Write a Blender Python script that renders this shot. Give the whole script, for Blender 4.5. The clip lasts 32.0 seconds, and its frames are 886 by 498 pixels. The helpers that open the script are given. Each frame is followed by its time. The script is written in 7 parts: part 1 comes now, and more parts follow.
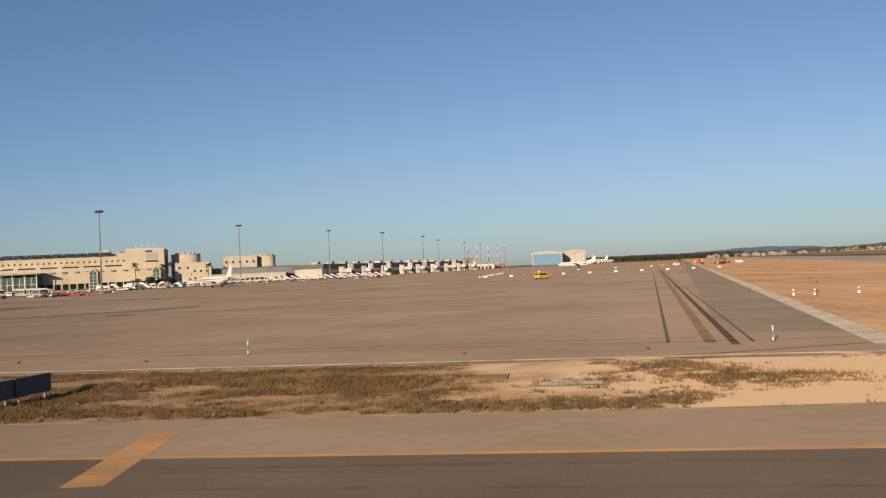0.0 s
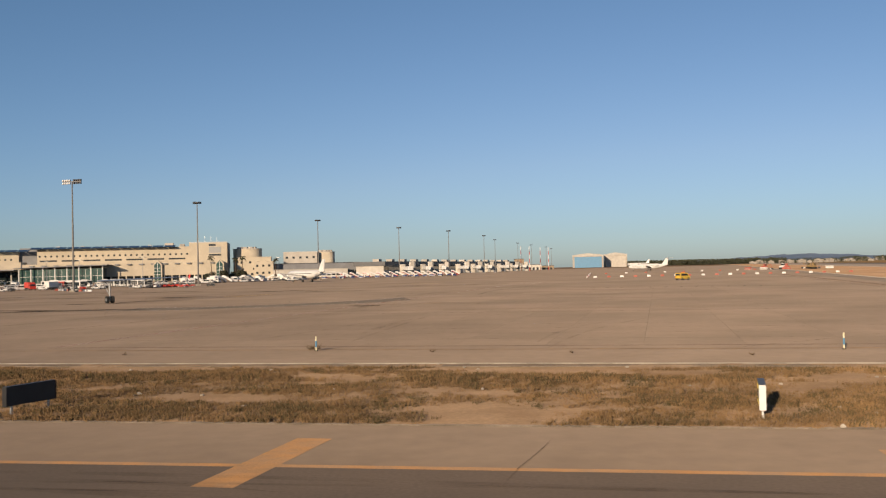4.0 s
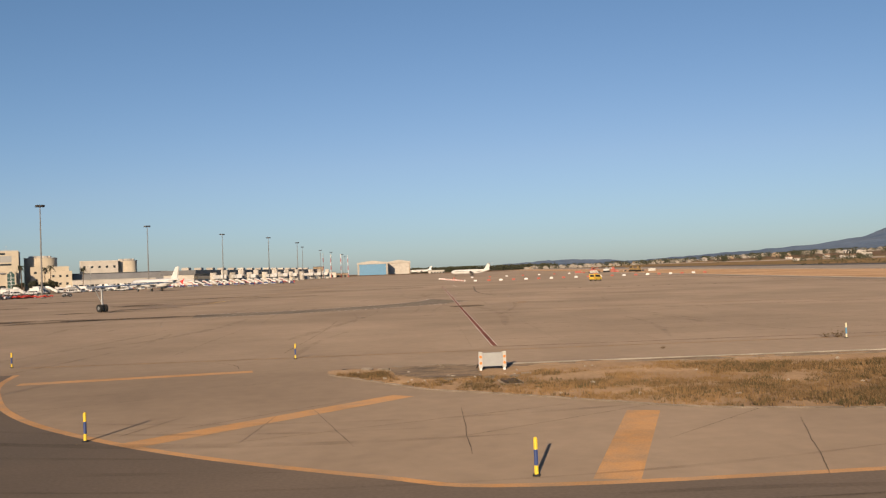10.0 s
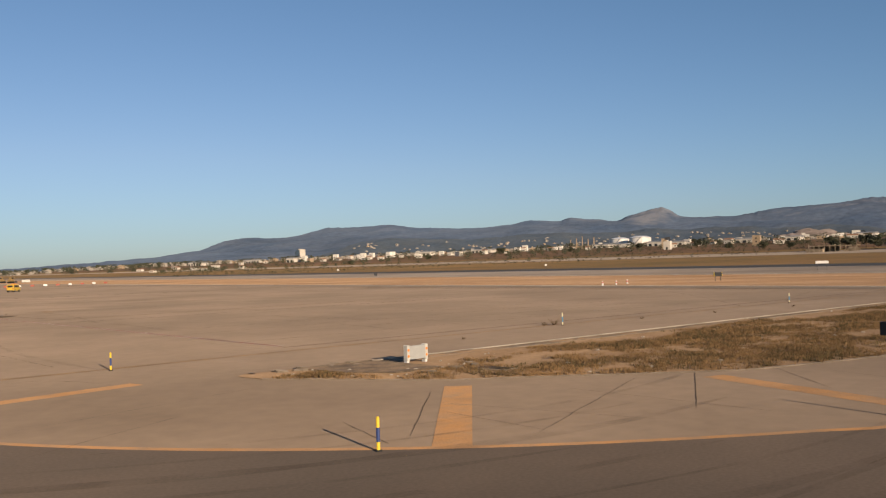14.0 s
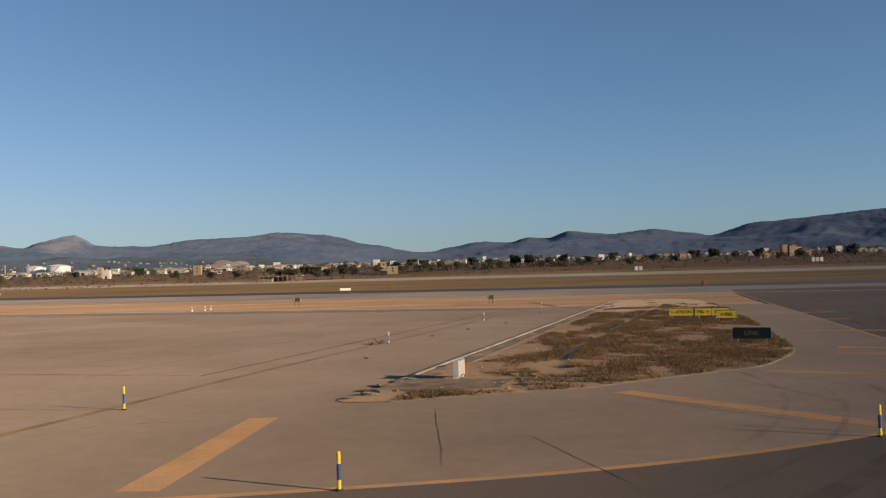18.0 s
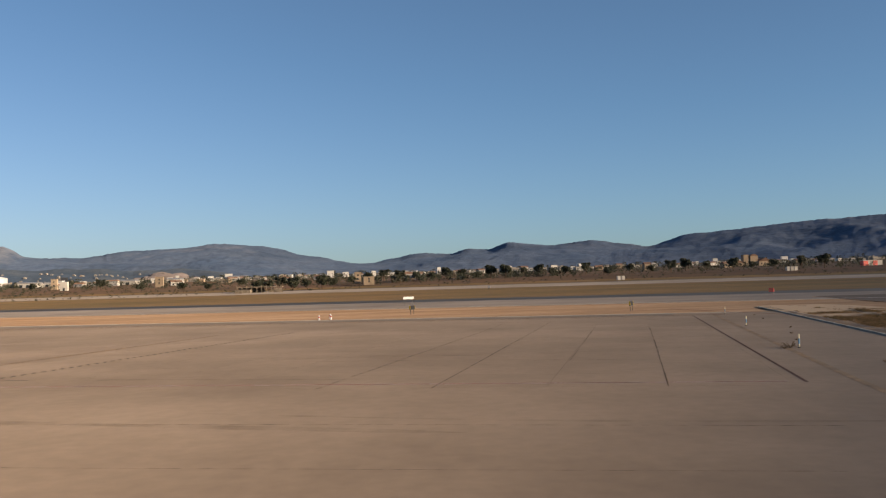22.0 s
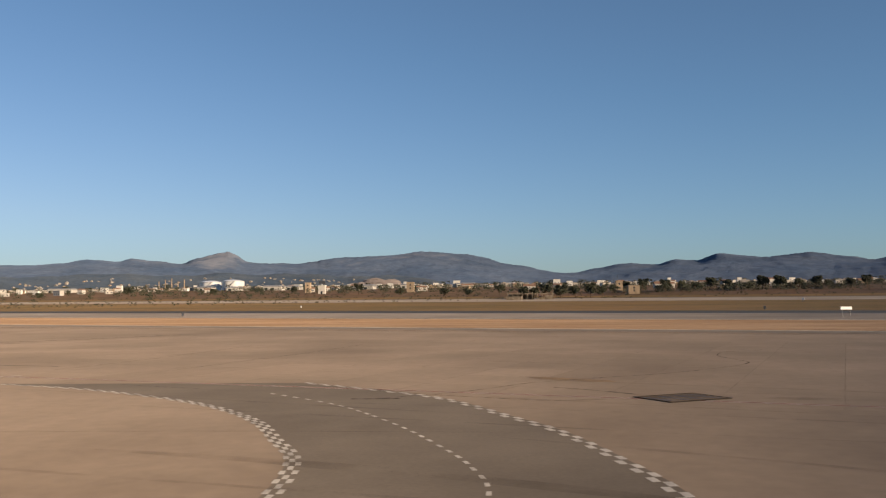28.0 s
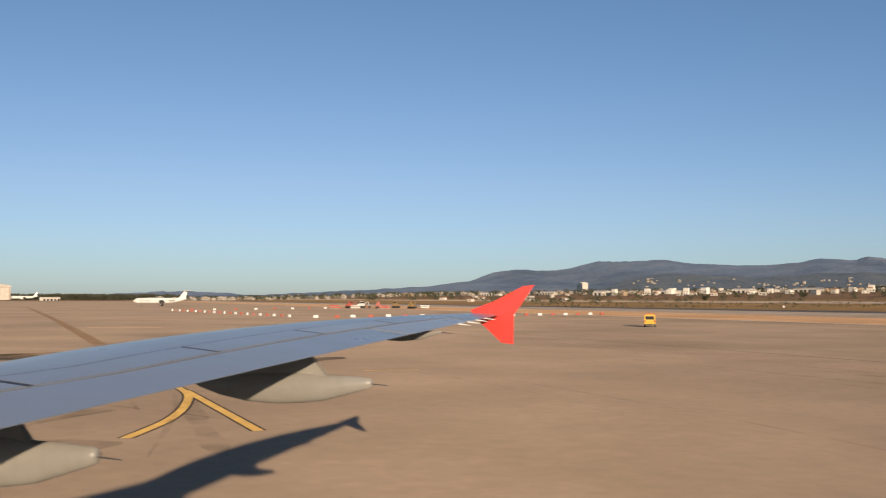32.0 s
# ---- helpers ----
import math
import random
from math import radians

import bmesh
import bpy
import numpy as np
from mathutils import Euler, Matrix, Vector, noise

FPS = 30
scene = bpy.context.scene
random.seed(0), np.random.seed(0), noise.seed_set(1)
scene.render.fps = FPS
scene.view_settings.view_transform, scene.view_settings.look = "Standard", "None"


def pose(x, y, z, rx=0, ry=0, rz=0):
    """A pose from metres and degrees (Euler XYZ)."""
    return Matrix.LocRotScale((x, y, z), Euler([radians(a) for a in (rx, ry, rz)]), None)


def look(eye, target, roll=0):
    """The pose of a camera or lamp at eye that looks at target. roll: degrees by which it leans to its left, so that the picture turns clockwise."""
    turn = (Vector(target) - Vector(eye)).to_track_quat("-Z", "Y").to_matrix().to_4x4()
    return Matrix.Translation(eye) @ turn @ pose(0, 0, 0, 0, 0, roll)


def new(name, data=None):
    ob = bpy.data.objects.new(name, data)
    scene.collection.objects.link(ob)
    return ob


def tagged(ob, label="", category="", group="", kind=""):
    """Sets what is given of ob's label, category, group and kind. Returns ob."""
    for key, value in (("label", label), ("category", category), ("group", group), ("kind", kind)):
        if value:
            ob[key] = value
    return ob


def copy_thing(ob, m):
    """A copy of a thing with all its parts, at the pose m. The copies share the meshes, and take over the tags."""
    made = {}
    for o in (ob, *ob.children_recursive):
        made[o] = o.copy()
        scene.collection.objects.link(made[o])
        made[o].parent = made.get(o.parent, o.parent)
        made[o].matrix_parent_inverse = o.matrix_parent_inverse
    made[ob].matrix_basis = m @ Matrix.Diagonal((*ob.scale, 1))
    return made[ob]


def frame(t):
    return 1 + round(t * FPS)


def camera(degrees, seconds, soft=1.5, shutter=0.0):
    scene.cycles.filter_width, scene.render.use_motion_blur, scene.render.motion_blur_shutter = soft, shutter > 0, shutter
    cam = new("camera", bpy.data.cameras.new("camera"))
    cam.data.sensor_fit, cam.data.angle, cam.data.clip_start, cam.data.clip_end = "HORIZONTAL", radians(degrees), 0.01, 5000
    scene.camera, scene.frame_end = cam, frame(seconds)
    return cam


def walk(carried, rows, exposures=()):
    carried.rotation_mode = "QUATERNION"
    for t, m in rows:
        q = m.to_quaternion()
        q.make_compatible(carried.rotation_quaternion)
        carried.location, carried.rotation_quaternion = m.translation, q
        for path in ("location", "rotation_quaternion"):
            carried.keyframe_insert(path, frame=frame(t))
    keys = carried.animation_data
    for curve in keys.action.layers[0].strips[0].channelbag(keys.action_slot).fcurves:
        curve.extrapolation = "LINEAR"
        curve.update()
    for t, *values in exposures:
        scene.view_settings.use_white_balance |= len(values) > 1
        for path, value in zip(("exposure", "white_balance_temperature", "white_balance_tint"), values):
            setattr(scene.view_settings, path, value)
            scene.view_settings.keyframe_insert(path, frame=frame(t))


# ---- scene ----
cam = camera(50.251, 32.0, soft=1.2, shutter=0.12)
# seconds, eye, heading to the left of +y, tilt up, lean, in degrees
PATH = [
    (0, 0.000, 0.000, 4.302, 0.007, 1.147, -2.542),
    (0.5, -3.480, 0.764, 4.298, 0.311, 0.772, -2.787),
    (1, -6.967, 1.512, 4.295, 0.547, 0.993, -2.879),
    (1.5, -10.429, 2.239, 4.301, 0.646, 1.175, -2.434),
    (2, -13.948, 2.966, 4.285, 0.766, 1.726, -3.032),
    (2.5, -17.620, 3.715, 4.302, 0.996, 1.633, -1.921),
    (3, -21.389, 4.473, 4.302, 1.239, 1.252, -1.572),
    (3.5, -25.163, 5.229, 4.278, 1.670, 1.251, -1.629),
    (4, -28.817, 5.965, 4.300, 1.762, 1.228, -1.332),
    (4.5, -32.417, 6.684, 4.300, 1.856, 1.200, -1.197),
    (5, -36.027, 7.388, 4.300, 1.935, 1.184, -1.410),
    (5.5, -39.712, 8.080, 4.287, 1.952, 1.198, -1.852),
    (6, -43.539, 8.752, 4.300, 2.030, 1.260, -2.057),
    (6.5, -47.174, 9.390, 4.293, 2.337, 1.283, -2.215),
    (7, -50.676, 9.991, 4.296, 2.937, 1.449, -2.277),
    (7.5, -53.918, 10.506, 4.302, 3.202, 1.603, -2.539),
    (8, -56.917, 10.935, 4.299, 2.166, 1.765, -2.577),
    (8.5, -59.807, 11.334, 4.299, 0.144, 1.622, -2.202),
    (9, -62.705, 11.774, 4.293, -3.299, 1.496, -2.394),
    (9.5, -65.675, 12.326, 4.298, -7.402, 1.504, -2.219),
    (10, -68.666, 13.020, 4.296, -12.211, 1.319, -2.050),
    (10.5, -71.546, 13.854, 4.300, -16.835, 1.134, -1.947),
    (11, -74.321, 14.840, 4.309, -21.520, 0.908, -1.918),
    (11.5, -76.995, 15.981, 4.298, -25.768, 0.749, -1.682),
    (12, -79.624, 17.405, 4.312, -31.110, 0.730, -1.872),
    (12.5, -82.035, 18.983, 4.303, -35.874, 0.727, -1.832),
    (13, -84.393, 20.925, 4.303, -40.799, 0.696, -2.163),
    (13.5, -86.616, 23.096, 4.304, -45.735, 0.780, -1.889),
    (14, -88.699, 25.382, 4.306, -50.940, 0.735, -1.821),
    (14.5, -90.599, 27.745, 4.310, -55.900, 0.686, -1.821),
    (15, -92.334, 30.335, 4.312, -61.201, 0.827, -1.688),
    (15.5, -93.850, 33.087, 4.303, -66.285, 0.815, -1.517),
    (16, -95.128, 36.031, 4.300, -70.409, 0.902, -1.196),
    (16.5, -96.142, 39.140, 4.300, -74.700, 1.056, -1.098),
    (17, -96.857, 42.394, 4.300, -79.233, 1.240, -1.300),
    (17.5, -97.250, 45.775, 4.316, -83.323, 1.421, -1.603),
    (18, -97.311, 49.271, 4.317, -85.687, 1.563, -1.482),
    (18.5, -97.087, 52.623, 4.304, -86.470, 1.605, -1.831),
    (19, -96.685, 56.165, 4.297, -87.538, 1.965, -1.987),
    (19.5, -96.201, 59.617, 4.298, -88.408, 2.088, -1.748),
    (20, -95.678, 63.190, 4.280, -89.014, 2.158, -2.098),
    (20.5, -95.120, 66.693, 4.290, -89.271, 2.170, -1.402),
    (21, -94.503, 70.383, 4.301, -89.427, 2.260, -1.696),
    (21.5, -93.867, 74.026, 4.294, -89.491, 2.205, -1.744),
    (22, -93.153, 77.798, 4.300, -89.677, 2.155, -1.668),
    (22.5, -92.424, 81.547, 4.295, -89.744, 2.152, -1.827),
    (23, -91.664, 85.308, 4.297, -89.726, 2.104, -1.796),
    (23.5, -90.895, 89.059, 4.297, -89.764, 1.140, -0.842),
    (24, -90.110, 92.856, 4.296, -89.168, 2.846, -0.996),
    (24.5, -89.308, 96.703, 4.301, -89.315, 2.325, -0.530),
    (25, -88.489, 100.572, 4.300, -89.375, 2.227, -0.300),
    (25.5, -87.646, 104.449, 4.300, -89.364, 2.388, -0.312),
    (26, -86.768, 108.322, 4.300, -89.118, 2.643, -0.500),
    (26.5, -85.871, 112.182, 4.297, -88.069, 2.830, -0.717),
    (27, -84.982, 116.024, 4.298, -85.062, 2.784, -0.693),
    (27.5, -84.159, 119.842, 4.294, -81.832, 2.805, -0.657),
    (28, -83.484, 123.937, 4.298, -77.956, 2.940, -0.476),
    (28.5, -83.021, 128.133, 4.308, -74.197, 2.931, -0.421),
    (29, -82.825, 132.275, 4.300, -69.089, 2.934, -0.008),
    (29.5, -82.915, 136.340, 4.300, -63.918, 2.858, -0.183),
    (30, -83.288, 140.323, 4.301, -58.920, 2.889, -0.324),
    (30.5, -83.934, 144.206, 4.300, -53.857, 2.843, 0.121),
    (31, -84.826, 147.976, 4.300, -48.366, 2.861, 0.028),
    (31.5, -85.923, 151.625, 4.300, -42.589, 2.925, -0.151),
    (32, -87.156, 155.180, 4.300, -35.815, 3.033, 0.128),
]


def heading(t, x, y, z, turn, tilt, lean):
    """A row of the walk from the eye and its angles."""
    a, b = radians(turn), radians(tilt)
    way = Vector((-math.sin(a) * math.cos(b), math.cos(a) * math.cos(b), math.sin(b)))
    return t, look((x, y, z), Vector((x, y, z)) + way * 10, lean)


EXPOSURES = [(t, stops, 6500, 10) for t, stops in ((0, 0.62), (9, 0.65), (12, 0.66), (14, 0.67), (15.5, 0.66), (17.5, 0.76), (20, 0.82), (23, 1.04), (25, 1.02), (28, 0.87), (32, 0.78))]
walk(cam, [heading(*row) for row in PATH], EXPOSURES)

# ---- light ----
SUN_TO = 203.0      # where the sun stands, degrees clockwise from +y
SUN_UP = 12.5
world = bpy.data.worlds.new("sky")
scene.world = world
world.use_nodes = True
wn = world.node_tree
sky = wn.nodes.new("ShaderNodeTexSky")
sky.sky_type = "NISHITA"
sky.sun_disc = False
sky.sun_elevation = radians(SUN_UP)
sky.sun_rotation = radians(SUN_TO)
sky.altitude = 0
sky.air_density = 0.8
sky.dust_density = 0.42
sky.ozone_density = 3.4
wn.nodes["Background"].inputs["Strength"].default_value = 0.064
tone = wn.nodes.new("ShaderNodeMix")
tone.data_type, tone.blend_type = "RGBA", "MULTIPLY"
tone.inputs[0].default_value = 1.0
# deep blue high up, greyer where the bright haze lies
bright, level, air = wn.nodes.new("ShaderNodeRGBToBW"), wn.nodes.new("ShaderNodeMapRange"), wn.nodes.new("ShaderNodeMix")
level.inputs["From Min"].default_value, level.inputs["From Max"].default_value = 2.0, 4.6
air.data_type = "RGBA"
high, low = air.inputs[6], air.inputs[7]
high.default_value, low.default_value = (0.69, 0.89, 1.0, 1), (0.90, 0.915, 0.975, 1)
wn.links.new(sky.outputs["Color"], bright.inputs[0])
wn.links.new(bright.outputs[0], level.inputs["Value"])
wn.links.new(level.outputs["Result"], air.inputs[0])
wn.links.new(air.outputs[2], tone.inputs[7])
haze = wn.nodes.new("ShaderNodeHueSaturation")
haze.inputs["Saturation"].default_value = 0.80
wn.links.new(sky.outputs["Color"], haze.inputs["Color"])
wn.links.new(haze.outputs["Color"], tone.inputs[6])
wn.links.new(tone.outputs[2], wn.nodes["Background"].inputs["Color"])
sun = new("sun", bpy.data.lights.new("sun", "SUN"))
sun.data.energy = 3.8
sun.data.angle = radians(0.6)
sun.data.color = (1.0, 0.775, 0.54)
sv = Vector((math.sin(radians(SUN_TO)) * math.cos(radians(SUN_UP)), math.cos(radians(SUN_TO)) * math.cos(radians(SUN_UP)), math.sin(radians(SUN_UP))))
sun.matrix_world = look(sv * 100, (0, 0, 0))


# ---- materials ----
def mat(name, col, rough=0.8, var=0.18, size=1.0, fine=None, bump=0.0, metal=0.0, tint=None, stain=0.0, stain_size=12.0, coat=0.0, spread=0.0, space="place", stretch=(1, 1, 1)):
    """A surface with variation at two scales: size and fine are the widths of its patches in metres. tint is the colour of the patches,
    stain how strongly far larger blotches darken it, spread how much single pieces differ."""
    m = bpy.data.materials.new(name)
    m.use_nodes = True
    n, l = m.node_tree.nodes, m.node_tree.links
    b = n["Principled BSDF"]
    if space == "place":
        src = n.new("ShaderNodeNewGeometry").outputs["Position"]
    else:
        src = n.new("ShaderNodeTexCoord").outputs["Object"]
    mp = n.new("ShaderNodeMapping")
    mp.inputs["Scale"].default_value = stretch
    l.new(src, mp.inputs["Vector"])

    def noise_at(width, detail):
        t = n.new("ShaderNodeTexNoise")
        t.inputs["Scale"].default_value = 1.0 / width
        t.inputs["Detail"].default_value = detail
        t.inputs["Roughness"].default_value = 0.6
        l.new(mp.outputs["Vector"], t.inputs["Vector"])
        return t.outputs["Fac"]

    def ramp(fac, lo, hi):
        r = n.new("ShaderNodeMapRange")
        r.inputs["From Min"].default_value, r.inputs["From Max"].default_value = lo, hi
        l.new(fac, r.inputs["Value"])
        return r.outputs["Result"]

    def mix(fac, a, c, kind="MIX"):
        x = n.new("ShaderNodeMix")
        x.data_type, x.blend_type = "RGBA", kind
        for k, v in ((0, fac), (6, a), (7, c)):
            if isinstance(v, bpy.types.NodeSocket):
                l.new(v, x.inputs[k])
            else:
                x.inputs[k].default_value = v if k == 0 else (*v, 1)
        return x.outputs[2]

    fine = fine or size / 9
    big, small = noise_at(size, 4), noise_at(fine, 5)
    tint = tint or tuple(c * (1 - 2 * var) for c in col)
    out = mix(ramp(big, 0.35, 0.68), col, tint)
    dark, light = tuple(1 - var for _ in range(3)), tuple(1 + var * 0.6 for _ in range(3))
    out = mix(1.0, out, mix(ramp(small, 0.3, 0.7), dark, light), "MULTIPLY")
    if stain:
        out = mix(1.0, out, mix(ramp(noise_at(stain_size, 6), 0.42, 0.7), (1, 1, 1), (1 - stain, 1 - stain, 1 - stain)), "MULTIPLY")
    if spread:
        info = n.new("ShaderNodeObjectInfo")
        out = mix(1.0, out, mix(info.outputs["Random"], (1 - spread,) * 3, (1 + spread * 0.5,) * 3), "MULTIPLY")
    l.new(out, b.inputs["Base Color"])
    rr = n.new("ShaderNodeMapRange")
    rr.inputs["To Min"].default_value, rr.inputs["To Max"].default_value = max(0.03, rough - 0.08), min(1, rough + 0.08)
    l.new(small, rr.inputs["Value"])
    l.new(rr.outputs["Result"], b.inputs["Roughness"])
    b.inputs["Metallic"].default_value = metal
    b.inputs["Diffuse Roughness"].default_value = rough
    if rough > 0.8:
        b.inputs["Specular IOR Level"].default_value = 0.12
    b.inputs["Coat Weight"].default_value = coat
    if bump:
        bp = n.new("ShaderNodeBump")
        bp.inputs["Strength"].default_value = 0.5
        bp.inputs["Distance"].default_value = bump
        l.new(small, bp.inputs["Height"])
        l.new(bp.outputs["Normal"], b.inputs["Normal"])
    return m


M = {}
M["concrete"] = mat("apron_concrete", (0.249, 0.190, 0.140), 0.9, 0.10, 11, 0.7, 0.001, tint=(0.206, 0.156, 0.114), stain=0.30, stain_size=32, spread=0.07)
M["asphalt"] = mat("taxiway_asphalt", (0.116, 0.090, 0.071), 0.92, 0.18, 9, 0.10, 0.0015, tint=(0.090, 0.073, 0.06), stain=0.25, stain_size=25)
M["shoulder"] = mat("worn_shoulder_asphalt", (0.195, 0.160, 0.126), 0.9, 0.12, 8, 0.3, 0.001, stain=0.25, stain_size=20)
M["patch"] = mat("grey_asphalt_patch", (0.172, 0.138, 0.107), 0.88, 0.12, 6, 0.15, 0.003, stain=0.2, stain_size=14)
M["lane_asphalt"] = mat("brown_grey_lane_asphalt", (0.148, 0.121, 0.095), 0.9, 0.12, 6, 0.15, 0.002, stain=0.2, stain_size=14)
M["runway"] = mat("runway_asphalt", (0.25, 0.208, 0.17), 0.85, 0.12, 20, 1.0, 0.003, stain=0.3, stain_size=60)
M["far_taxiway"] = mat("pale_taxiway_concrete", (0.29, 0.24, 0.195), 0.88, 0.1, 20, 1.0, stain=0.2, stain_size=60)
M["rubber"] = mat("rubber_blackened_asphalt", (0.04, 0.035, 0.03), 0.8, 0.2, 18, 1.0, stain=0.2, stain_size=40)
M["sand"] = mat("dry_sand_and_straw", (0.37, 0.243, 0.143), 0.95, 0.25, 9, 0.5, 0.02, tint=(0.262, 0.152, 0.078), stain=0.2, stain_size=30, stretch=(1, 0.3, 1))
M["soil"] = mat("dry_bare_soil", (0.285, 0.195, 0.12), 0.95, 0.2, 2.6, 0.14, 0.03, tint=(0.2, 0.13, 0.075), stain=0.25, stain_size=6)
M["field"] = mat("dry_field", (0.135, 0.077, 0.045), 0.95, 0.3, 34, 3, 0.02, tint=(0.078, 0.058, 0.032), stain=0.3, stain_size=300, stretch=(1, 0.25, 1))
M["verge"] = mat("runway_grass", (0.122, 0.086, 0.036), 0.95, 0.3, 26, 2.5, 0.02, tint=(0.18, 0.108, 0.045), stain=0.25, stain_size=90, stretch=(1, 0.3, 1))
M["kerb"] = mat("pale_kerb_concrete", (0.414, 0.367, 0.306), 0.85, 0.18, 1.5, 0.1, 0.004, stain=0.2, stain_size=3)
M["rust_joint"] = mat("rusty_dark_joint", (0.095, 0.055, 0.042), 0.9, 0.25, 1.5, 0.1)
M["slab_joint"] = mat("sandy_joint_filler", (0.144, 0.108, 0.079), 0.9, 0.25, 2.5, 0.2)
M["old_joint"] = mat("old_dark_joint", (0.122, 0.094, 0.072), 0.9, 0.3, 1.2, 0.1)
M["joint"] = mat("dark_joint_filler", (0.059, 0.045, 0.036), 0.9, 0.3, 1.2, 0.1)
M["red_joint"] = mat("rust_red_channel", (0.19, 0.068, 0.05), 0.85, 0.3, 1.2, 0.12)
M["yellow_line"] = mat("worn_yellow_paint", (0.476, 0.289, 0.085), 0.7, 0.2, 1.0, 0.08, stain=0.3, stain_size=2.5)
M["fresh_yellow"] = mat("yellow_line_paint", (0.56, 0.35, 0.075), 0.7, 0.12, 1.0, 0.08, stain=0.2, stain_size=2.5)
M["orange_bar"] = mat("worn_orange_paint", (0.39, 0.212, 0.09), 0.85, 0.22, 0.9, 0.05, tint=(0.285, 0.188, 0.113), stain=0.25, stain_size=3)
M["white_line"] = mat("worn_white_paint", (0.46, 0.415, 0.355), 0.75, 0.2, 0.8, 0.08, stain=0.3, stain_size=2)
M["dusty_kerb"] = mat("dusty_concrete_lip", (0.280, 0.227, 0.175), 0.9, 0.22, 1.2, 0.1, 0.004, stain=0.3, stain_size=2.5)
M["brown_line"] = mat("dirty_brown_paint", (0.235, 0.144, 0.064), 0.8, 0.25, 1.5, 0.12, stain=0.3, stain_size=4)
M["mustard_line"] = mat("old_mustard_paint", (0.185, 0.108, 0.040), 0.8, 0.22, 1.5, 0.12, stain=0.3, stain_size=3)
# distance haze is mixed into the blue-grey base colour of the range
M["mountain"] = mat("haze_tinted_wooded_limestone", (0.065, 0.094, 0.148), 0.95, 0.24, 200, 26, 8.0, tint=(0.100, 0.127, 0.178), stain=0.25, stain_size=500)
# pines turned blue-grey: haze put into their colour
M["foothill"] = mat("dark_haze_tinted_pines", (0.055, 0.077, 0.110), 0.95, 0.25, 90, 14, 5.0, tint=(0.082, 0.096, 0.112), stain=0.25, stain_size=260)
M["rock"] = mat("pale_quarry_rock", (0.27, 0.225, 0.205), 0.95, 0.2, 60, 10)
M["plaster"] = mat("cream_plaster", (0.60, 0.53, 0.42), 0.85, 0.07, 9, 0.6, stain=0.1, stain_size=25, space="object")
M["far_wall"] = mat("weathered_pale_plaster", (0.400, 0.360, 0.312), 0.9, 0.15, 14, 2, stain=0.2, stain_size=60)
M["white_wall"] = mat("white_plaster", (0.595, 0.552, 0.493), 0.85, 0.08, 5, 0.5, stain=0.1, stain_size=12, spread=0.25)
M["beige_wall"] = mat("ochre_stone_wall", (0.47, 0.36, 0.25), 0.9, 0.15, 3, 0.4, stain=0.2, stain_size=8, spread=0.2)
M["grey_wall"] = mat("grey_cladding", (0.216, 0.216, 0.224), 0.6, 0.1, 6, 0.5, stain=0.15, stain_size=15)
M["roof_tile"] = mat("clay_roof_tiles", (0.27, 0.165, 0.115), 0.9, 0.2, 2, 0.3, spread=0.2)
M["dark_glass"] = mat("tinted_glass", (0.02, 0.03, 0.032), 0.08, 0.2, 4, 0.5, coat=0.4)
M["green_glass"] = mat("green_glazing", (0.05, 0.10, 0.09), 0.08, 0.2, 4, 0.5, coat=0.4)
M["steel"] = mat("galvanised_steel", (0.45, 0.45, 0.44), 0.45, 0.12, 1.2, 0.1, metal=0.7, space="object")
M["dark_metal"] = mat("dark_grey_metal", (0.09, 0.09, 0.095), 0.5, 0.15, 0.8, 0.08, metal=0.4, space="object")
M["white_paint"] = mat("white_gloss_paint", (0.702, 0.684, 0.657), 0.35, 0.05, 3, 0.3, coat=0.3, space="object", stain=0.06, stain_size=3)
M["red_paint"] = mat("red_gloss_paint", (0.55, 0.045, 0.025), 0.35, 0.1, 1.5, 0.15, coat=0.3, space="object")
M["yellow_paint"] = mat("yellow_gloss_paint", (0.62, 0.41, 0.05), 0.35, 0.08, 1.5, 0.15, coat=0.3, space="object")
M["mud_yellow"] = mat("muddy_yellow_paint", (0.33, 0.22, 0.09), 0.7, 0.25, 0.8, 0.08, space="object", stain=0.4, stain_size=1.5)
M["faded_red"] = mat("faded_red_plastic", (0.42, 0.11, 0.075), 0.6, 0.12, 0.8, 0.08, space="object")
M["blue_paint"] = mat("blue_panel_paint", (0.08, 0.25, 0.42), 0.5, 0.08, 4, 0.4, space="object")
M["dark_blue"] = mat("dark_blue_paint", (0.03, 0.06, 0.20), 0.5, 0.12, 0.5, 0.05, space="object")
M["orange_paint"] = mat("orange_plastic", (0.75, 0.24, 0.03), 0.45, 0.1, 0.6, 0.06, space="object")
M["sign_grey"] = mat("pale_grey_sign_film", (0.36, 0.36, 0.35), 0.6, 0.06, 0.5, 0.05, space="object")
M["sign_white"] = mat("dusty_white_sign_paint", (0.52, 0.50, 0.46), 0.6, 0.1, 0.5, 0.05, space="object")
M["black_panel"] = mat("matt_black_panel", (0.022, 0.021, 0.022), 0.5, 0.2, 0.6, 0.05, space="object")
M["dim_yellow"] = mat("unlit_amber_letters", (0.30, 0.235, 0.045), 0.5, 0.1, 0.3, 0.03, space="object")
M["sign_yellow"] = mat("sign_yellow_film", (0.78, 0.55, 0.04), 0.45, 0.08, 0.7, 0.06, space="object")
M["rubber_tyre"] = mat("black_rubber", (0.02, 0.02, 0.02), 0.75, 0.2, 0.3, 0.04, space="object")
M["window"] = mat("dark_window_pane", (0.035, 0.04, 0.045), 0.12, 0.15, 2, 0.3, coat=0.3)
